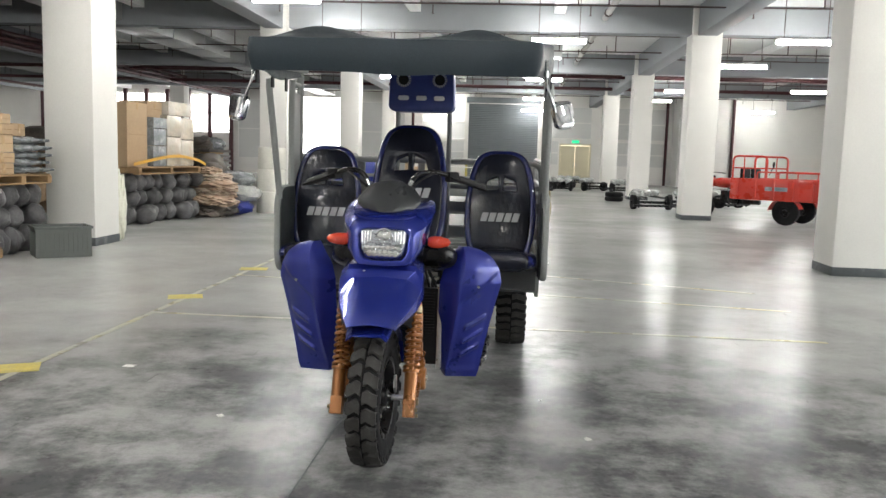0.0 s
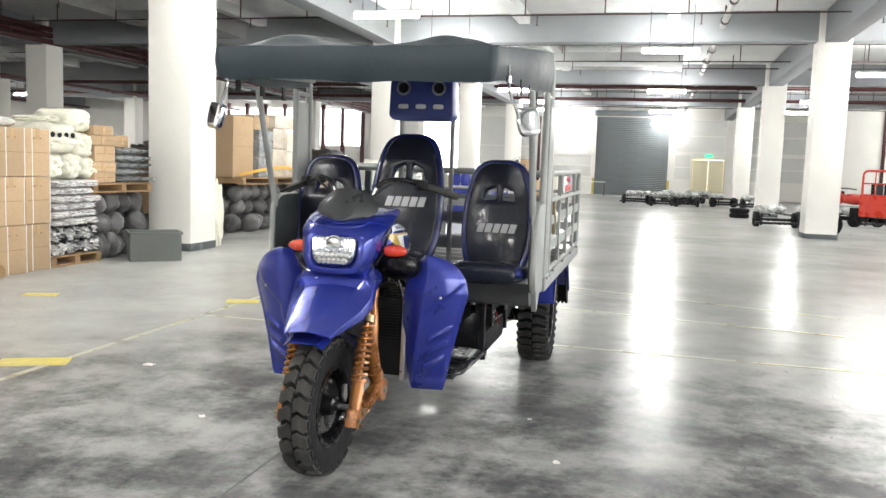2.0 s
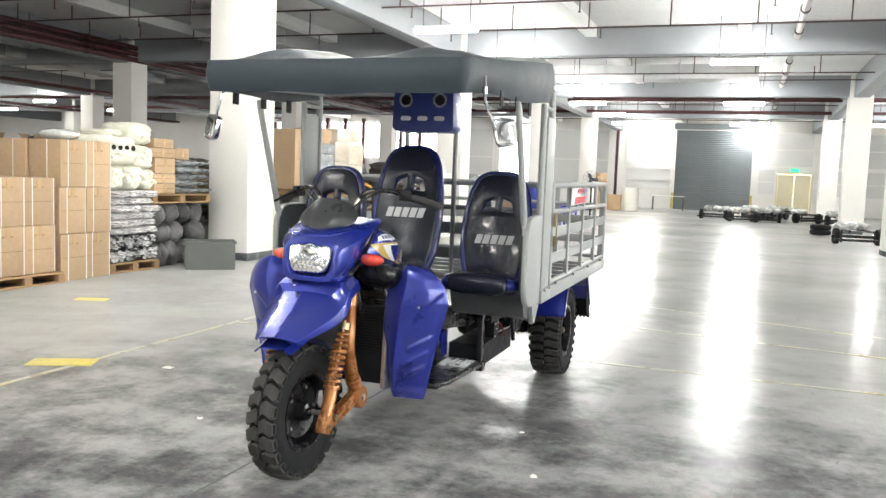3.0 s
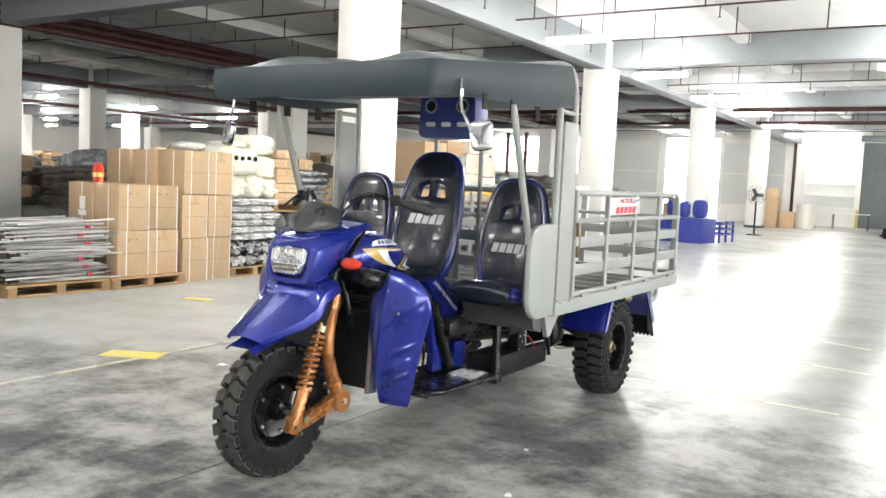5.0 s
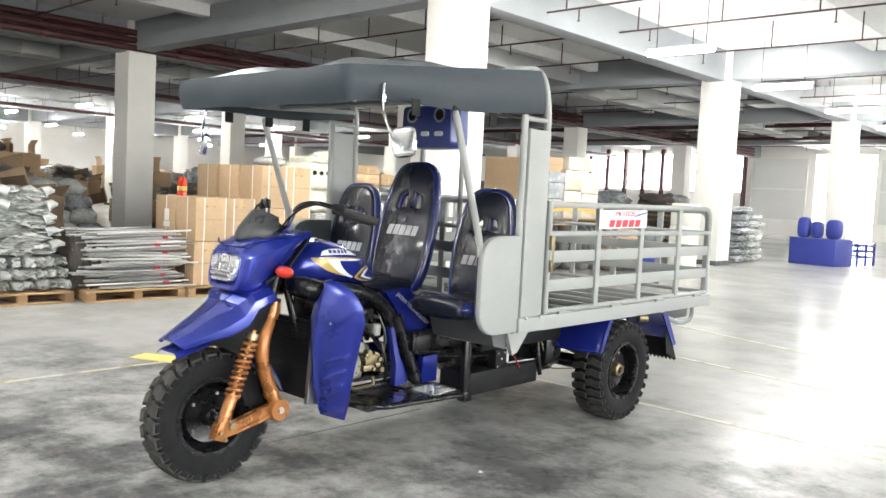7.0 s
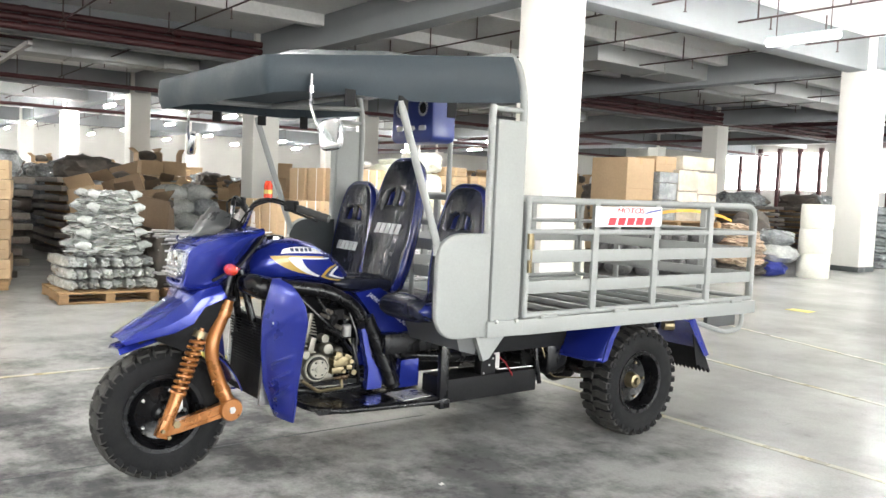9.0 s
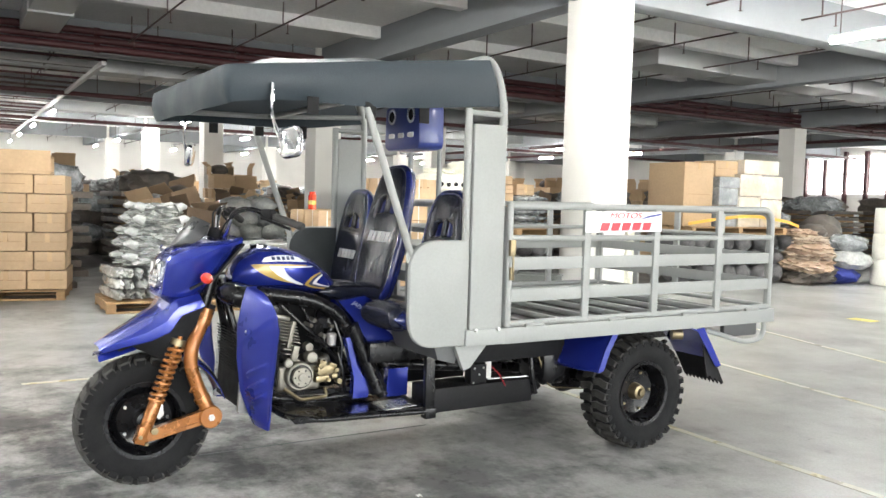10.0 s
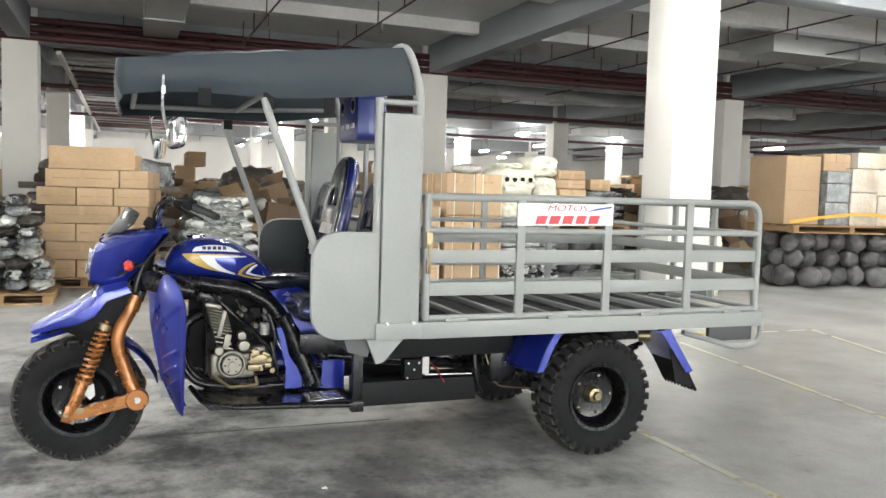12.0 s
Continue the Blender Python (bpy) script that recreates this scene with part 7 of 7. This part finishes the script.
    part("guard_ring", b, M["blackmatt"], t)
b = bms()
tube(b, [(0, 0, 0), (0.32, 0, 0)], 0.005, 5)
wire = mesh_of("guard_wire", b, M["blackmatt"])
for k in range(12):
    shared("guard_wire", wire, t, pose(0, -0.05, 1.4, 0, 30 * k, 0))
for k in range(3):
    b = bms()
    box(b, (0.13 * math.cos(2.09 * k), 0, 1.4 + 0.13 * math.sin(2.09 * k)), (0.22, 0.02, 0.12), (0, -math.degrees(2.09 * k), 0))
    part("blade", b, M["darkgrey"], t, bev=0.006)
for n_, (x, y, s) in enumerate([(-3.9, 40.2, (0.7, 0.7, 1.35)), (-3.9, 40.2, (0.6, 0.6, 0.4)), (-3.2, 40.4, (0.6, 0.6, 0.75)), (-7.5, 38.0, (1.0, 1.0, 0.9))]):
    carton(s, pose(x, y, 1.352 if n_ == 1 else 0, 0, 0, rnd.uniform(-9, 9)), "tall brown carton near the end wall", "cartons by the end wall")
b = bms()
lathe(b, [(0.001, 0), (0.4, 0), (0.4, 1.1), (0.001, 1.1)], pose(-2.5, 40.8, 0, 0, -90, 0), 28)
solid("foam_roll", b, M["foam"], "large pale roll standing near the end wall", "roll")
t = thing("desk", "low white desk with papers near the shutter", "desk", pose(-0.9, 44.0, 0))
b = bms()
box(b, (0, 0, 0.73), (1.6, 0.7, 0.04))
part("top", b, M["label"], t, bev=0.004)
for sx in (-0.75, 0.75):
    for sy in (-0.3, 0.3):
        b = bms()
        box(b, (sx, sy, 0.355), (0.04, 0.04, 0.71))
        part("leg", b, M["darkgrey"], t)

# bare tricycle chassis on the right
def chassis(m):
    t_ = thing("tricycle_chassis", "bare black tricycle chassis with wrapped parts on the floor", "chassis", m, "bare chassis")
    for s_ in (-1, 1):
        b_ = bms()
        tube(b_, rounded([(s_ * 0.28, -0.9, 0.34), (s_ * 0.3, 0.5, 0.34), (s_ * 0.1, 0.9, 0.42)], 0.2), 0.035, 8)
        part("rail", b_, M["black"], t_)
        b_ = bms()
        lathe(b_, [(0.001, -0.06), (0.16, -0.06), (0.2, -0.05), (0.2, 0.05), (0.16, 0.06), (0.001, 0.06)], pose(s_ * 0.5, -0.55, 0.2), 20)
        part("wheel", b_, M["rubber"], t_)
        b_ = bms()
        tube(b_, [(s_ * 0.45, -0.85, 0.36), (s_ * 0.45, -0.85, 0.06)], 0.03, 8)
        part("leg", b_, M["black"], t_)
    b_ = bms()
    tube(b_, [(-0.6, -0.55, 0.2), (0.6, -0.55, 0.2)], 0.04, 10)
    tube(b_, [(-0.6, -0.85, 0.12), (0.6, -0.85, 0.12)], 0.035, 10)
    part("axle", b_, M["black"], t_)
    for k in range(3):
        b_ = bms()
        lump(b_, ((k - 1) * 0.3, -0.2 + 0.2 * k, 0.45), (0.34, 0.5, 0.22), k * 1.7, 0.3, 3, 10)
        part("wrapped_part", b_, M["film"], t_, "plastic-wrapped part", smooth=60)
    return t_


ch = chassis(pose(4.75, 23.7, 0, 0, 0, 8))
for x, y, a in [(6.2, 24.4, -20), (2.3, 34.4, 15), (3.4, 35.2, -10), (4.6, 36.0, 30), (1.5, 35.8, -12), (5.9, 35.0, 5), (3.0, 37.6, 60), (7.2, 25.6, 40), (2.9, 39.0, 20), (4.2, 39.6, -30)]:
    copy_thing(ch, pose(x, y, 0, 0, 0, a))
for k in range(2):
    t = thing("tyre", "spare black tyre lying in a stack", "tyre", pose(4.45, 27.3, 0.15 * k), "stacked tyres")
    b = bms()
    lathe(b, [(0.18, -0.06), (0.25, -0.075), (0.29, -0.05), (0.3, 0), (0.29, 0.05), (0.25, 0.075), (0.18, 0.06)], pose(0, 0, 0.075, 0, 90, 0), 32, closed=True)
    part("tread", b, M["rubber"], t)

# ---- the red tricycle ----
red = thing("red_cargo_tricycle", "red three-wheeled cargo motorcycle parked by a column", "tricycle", pose(6.95, 19.25, 0, 0, 0, -40))
b = bms()
box(b, (0.1, 0, 0.56), (2.0, 1.3, 0.04))
part("bed_floor", b, M["redpaint"], red)
for s in (-1, 1):
    b = bms()
    box(b, (0.1, s * 0.64, 0.79), (2.0, 0.03, 0.46))
    side = part("bed_side", b, M["redpaint"], red, "red pressed steel bed side", bev=0.008)
    for k in range(5):
        b = bms()
        box(b, (-0.75 + 0.42 * k, s * 0.662, 0.79), (0.05, 0.025, 0.44))
        part("rib", b, M["redpaint"], side, bev=0.006)
    b = bms()
    tube(b, rounded([(-0.3, s * 0.64, 1.02), (-0.3, s * 0.64, 1.17), (1.08, s * 0.64, 1.17), (1.08, s * 0.64, 1.02)], 0.05), 0.018, 8)
    for x in (0.15, 0.6):
        tube(b, [(x, s * 0.64, 1.02), (x, s * 0.64, 1.17)], 0.014, 8)
    part("rail", b, M["redpaint"], side)
    b = bms()
    tube(b, rounded([(-0.88, s * 0.62, 0.58), (-0.88, s * 0.62, 1.52), (-0.1, s * 0.62, 1.52), (-0.1, s * 0.62, 1.02)], 0.12), 0.024, 10)
    tube(b, [(-0.88, s * 0.62, 1.25), (-0.1, s * 0.62, 1.25)], 0.016, 8)
    for x in (-0.62, -0.36):
        tube(b, [(x, s * 0.62, 1.02), (x, s * 0.62, 1.5)], 0.014, 8)
    part("cab_rail", b, M["redpaint"], red)
    for x in (0.35,):
        b = bms()
        lathe(b, [(0.12, -0.07), (0.22, -0.08), (0.29, -0.06), (0.3, 0), (0.29, 0.06), (0.22, 0.08), (0.12, 0.07), (0.1, 0.0)], pose(x, s * 0.52, 0.3, 0, 0, 90), 28, closed=True)
        w = part("wheel", b, M["rubber"], red, "black rear wheel")
        b = bms()
        lathe(b, [(0.001, 0.05), (0.05, 0.05), (0.06, 0.01), (0.13, 0.0), (0.13, -0.05), (0.001, -0.05)], pose(x, s * 0.56, 0.3, 0, 0, s * 90), 20)
        part("rim", b, M["black"], w)
        b = bms()
        sheet(b, [[(x + 0.36 * math.cos(a), s * 0.42, 0.27 + 0.34 * math.sin(a)), (x + 0.36 * math.cos(a), s * 0.66, 0.27 + 0.34 * math.sin(a))] for a in [radians(q) for q in range(20, 171, 15)]], 0.01)
        part("mudguard", b, M["redpaint"], red)
b = bms()
box(b, (1.1, 0, 0.79), (0.03, 1.28, 0.46))
part("bed_end", b, M["redpaint"], red, bev=0.008)
b = bms()
box(b, (-0.9, 0, 0.79), (0.03, 1.28, 0.46))
part("bed_end", b, M["redpaint"], red, bev=0.008)
b = bms()
box(b, (0.15, -0.66, 0.80), (0.50, 0.008, 0.09))
part("name_plate", b, M["greybag"], red, "plain grey name plate")
for s in (-0.3, 0.3):
    b = bms()
    box(b, (-0.72, s, 1.1), (0.1, 0.4, 0.3))
    part("seat", b, M["blackmatt"], red, bev=0.04)
b = bms()
box(b, (-1.1, 0, 0.45), (1.3, 0.1, 0.1))
box(b, (-1.15, 0, 0.55), (0.4, 0.3, 0.3))
tube(b, [(-1.85, 0, 0.3), (-1.6, 0, 1.05)], 0.04, 10)
part("frame", b, M["black"], red)
b = bms()
lathe(b, [(0.15, -0.06), (0.22, -0.075), (0.28, -0.05), (0.29, 0), (0.28, 0.05), (0.22, 0.075), (0.15, 0.06), (0.1, 0)], pose(-1.85, 0, 0.29, 0, 0, 90), 28, closed=True)
part("front_wheel", b, M["rubber"], red)
b = bms()
lump(b, (-1.35, 0, 0.88), (0.6, 0.3, 0.25), 4, 0.1, 3)
lump(b, (-1.7, 0, 0.9), (0.3, 0.4, 0.3), 6, 0.1, 3)
part("fairing", b, M["redpaint"], red, smooth=60)
b = bms()
tube(b, rounded([(-1.5, -0.4, 1.1), (-1.6, -0.1, 1.12), (-1.6, 0.1, 1.12), (-1.5, 0.4, 1.1)], 0.1), 0.014, 8)
part("handlebar", b, M["black"], red)
b = bms()
tube(b, [(-0.05, -0.6, 1.1), (0.05, -0.62, 1.3)], 0.01, 6)
lump(b, (0.05, -0.62, 1.34), (0.05, 0.1, 0.14), 1, 0.05)
part("mirror", b, M["blackmatt"], red)

# ---- deep stock: piles on the far floor ----
def pile_cartons(seed):
    r = random.Random(seed)
    t_ = thing("goods_pile", "pile of brown cartons and dark goods on the floor", "goods pile", None, "piles of stock")
    z, tall = 0.0, r.choice((1.3, 1.75))
    while z < tall:
        h = r.uniform(0.25, 0.5)
        for k in range(2):
            for j in range(2):
                if r.random() < 0.85:
                    b_ = bms()
                    box(b_, ((k - 0.5) * 0.62 + r.uniform(-0.04, 0.04), (j - 0.5) * 0.75 + r.uniform(-0.04, 0.04), z + h / 2), (0.58, 0.70, h - 0.01), (0, 0, r.uniform(-6, 6)))
                    part("carton", b_, M["carton"], t_, bev=0.008)
        z += h
    for j in range(2):
        y = (j - 0.5) * 0.75
        b_ = bms()
        prism(b_, [(y - 0.32, z), (y + 0.32, z), (y + 0.32, z + 0.26), (y + 0.50, z + 0.40), (y + 0.49, z + 0.41), (y + 0.31, z + 0.27), (y + 0.31, z + 0.03), (y - 0.31, z + 0.03), (y - 0.31, z + 0.27), (y - 0.40, z + 0.44), (y - 0.41, z + 0.43), (y - 0.32, z + 0.26)], -0.28, 0.28)
        part("open_carton", b_, M["carton"], t_, "brown carton with open flaps")
    b_ = bms()
    lump(b_, (0, 0.35, z + 0.16), (0.5, 0.55, 0.36), seed * 1.7, 0.3, 3, 8)
    part("sack", b_, M["darkstock"], t_, "dark wrapped bundle", smooth=60)
    return t_


def pile_slabs(seed):
    r = random.Random(seed)
    t_ = thing("slab_pile", "pile of dark flat metal frames stacked high", "goods pile", None, "piles of stock")
    for k in range(9):
        b_ = bms()
        z = 0.06 + 0.15 * k
        box(b_, (r.uniform(-0.05, 0.05), r.uniform(-0.08, 0.08), z), (1.3 + r.uniform(-0.1, 0.1), 1.9 + r.uniform(-0.15, 0.15), 0.085), (r.uniform(-1, 1), r.uniform(-1, 1), r.uniform(-3, 3)))
        part("slab", b_, M["darkstock"], t_, bev=0.012)
        b_ = bms()
        box(b_, (0, 0, z - 0.06), (1.0, 1.4, 0.07))
        part("spacer", b_, M["pallet"], t_)
    for k in range(2):
        b_ = bms()
        lump(b_, (r.uniform(-0.2, 0.2), -0.45 + 0.8 * k, 1.42), (1.0, 1.0, 0.5), seed + k * 5.0, 0.35, 3, 8, 3.0)
        part("tarpaulin", b_, M["darkstock" if k else "greybag"], t_, "crumpled cover over dark frames", smooth=60)
    return t_


def pile_bags(seed, mname):
    r = random.Random(seed)
    t_ = thing("sack_pile", "heap of dark wrapped goods and sacks", "goods pile", None, "piles of stock")
    for layer in range(4):
        for k in range(3 - layer // 2):
            for j in range(3 - layer // 2):
                b_ = bms()
                lump(b_, ((k - 1) * 0.5 + layer * 0.12, (j - 1) * 0.55 + layer * 0.1, 0.16 + 0.30 * layer), (0.6, 0.65, 0.42), r.uniform(0, 50), 0.25, 2, 8)
                part("sack", b_, M[mname if r.random() < 0.7 else "greybag"], t_, smooth=60)
    return t_


def pile_open(seed):
    r = random.Random(seed)
    t_ = thing("open_carton_pile", "tumbled open cartons with dark parts in them", "goods pile", None, "piles of stock")
    for k in range(7):
        b_ = bms()
        s = (r.uniform(0.4, 0.7), r.uniform(0.4, 0.7), r.uniform(0.3, 0.5))
        c = (r.uniform(-0.6, 0.6), r.uniform(-0.8, 0.8), 0.27 + 0.16 * k * 0.9)
        ro = (r.uniform(-16, 16), r.uniform(-16, 16), r.uniform(0, 90))
        box(b_, c, s, ro)
        m_ = pose(*c, *ro)
        for sg in (-1, 1):
            vs = box(b_, (0, 0, 0), (0.01, s[1], 0.22))
            bmesh.ops.transform(b_, matrix=m_ @ pose(sg * s[0] / 2, 0, s[2] / 2 + 0.08, 0, sg * 28, 0), verts=vs)
        # most cartons take the darker copy, whose colour holds their shade
        part("carton", b_, M["carton" if k % 4 == 1 else "shadedcarton"], t_, bev=0.004)
        b_ = bms()
        lump(b_, (c[0] + r.uniform(-0.2, 0.2), c[1] + r.uniform(-0.2, 0.2), c[2] + s[2] / 2 + 0.02), (0.35, 0.4, 0.22), seed + k * 2.0, 0.35, 2, 8)
        part("sack", b_, M[("darkstock", "film", "greybag")[k % 3]], t_, smooth=60)
    return t_


kinds = [pile_cartons(1), pile_cartons(5), pile_slabs(2), pile_slabs(9), pile_bags(3, "darkstock"), pile_bags(6, "film"), pile_open(4), pile_open(8)]
spots = []
for i in range(14):
    for j in range(15):
        x, y = -8.9 - 2.9 * i, -7.5 + 2.75 * j
        if min(abs(x - (c + 0.037 * (y - 10.96))) for c in COLS_X) < 1.1 and min(abs(y - c) for c in COLS_Y) < 1.3:
            continue
        if (i % 4 == 3) or (x > -11 and 8.7 < y < 12.5):
            continue
        if (y > 27 and x > -13) or (abs(x + 11.8) < 0.1 and abs(y - 9.0) < 0.1):
            continue
        spots.append((x + rnd.uniform(-0.25, 0.25), y + rnd.uniform(-0.25, 0.25)))
for n_, (x, y) in enumerate(reversed(spots)):
    far = x < -20
    k = rnd.choice([0, 1, 2, 3, 4, 4, 6, 7, 5, 1]) if not far else rnd.choice([0, 1, 2, 3, 4, 7, 6])
    if x > -13:
        k = (2, 3, 4, 2, 6, 3)[n_ % 6]
    if x > -10 and 5 < y < 8:
        k = 6
    m_ = pose(x, y, 0, 0, 0, rnd.choice([0, 90, 180, 270]) + rnd.uniform(-6, 6))
    if n_ < len(kinds):
        kinds[n_].matrix_basis = m_
    else:
        copy_thing(kinds[k], m_)
# floor lines
for a, c, w in [((-2.60, 3.2), (-2.40, 10.4), 0.05), ((-2.5, 6.46), (2.8, 6.30), 0.05), ((-2.45, 8.60), (3.0, 7.60), 0.05), ((-2.45, 10.5), (3.0, 8.6), 0.05)]:
    p, q = Vector((*a, 0.001)), Vector((*c, 0.001))
    b = bms()
    box(b, (0, 0, 0), (w, (q - p).length, 0.002))
    solid("floor_line", b, M["yellowline"], "worn faint yellow line on the concrete", "floor line", "floor lines", m=Matrix.Translation((p + q) / 2) @ pose(0, 0, 0, 0, 0, math.degrees(math.atan2(-(q - p).x, (q - p).y))), smooth=0)
b = bms()
box(b, (0, 0, 0), (0.006, 5.0, 0.002))
solid("floor_joint", b, M["plinth"], "thin dark saw-cut joint in the concrete", "floor joint", m=pose(-0.6, 2.6, 0.0015, 0, 0, -2.6), smooth=0)
# scraps of paper on the floor
for k, (x, y, w, d) in enumerate([(-1.98, 4.81, 0.07, 0.05), (-1.14, 3.95, 0.03, 0.04), (0.49, 4.45, 0.025, 0.02), (0.68, 3.85, 0.03, 0.03)]):
    b = bms()
    sheet(b, [[(w * (u / 4 - 0.5), d * (v / 4 - 0.5), 0.004 + 0.010 * math.sin(1.1 * u + k) ** 2 * math.sin(0.9 * v + 2 * k) ** 2) for v in range(5)] for u in range(5)], 0.001)
    solid("paper_scrap", b, M["label"], "small crumpled white paper scrap on the concrete", "paper scrap", "paper scraps", m=pose(x, y, 0.001, 0, 0, 37 * k), smooth=60)
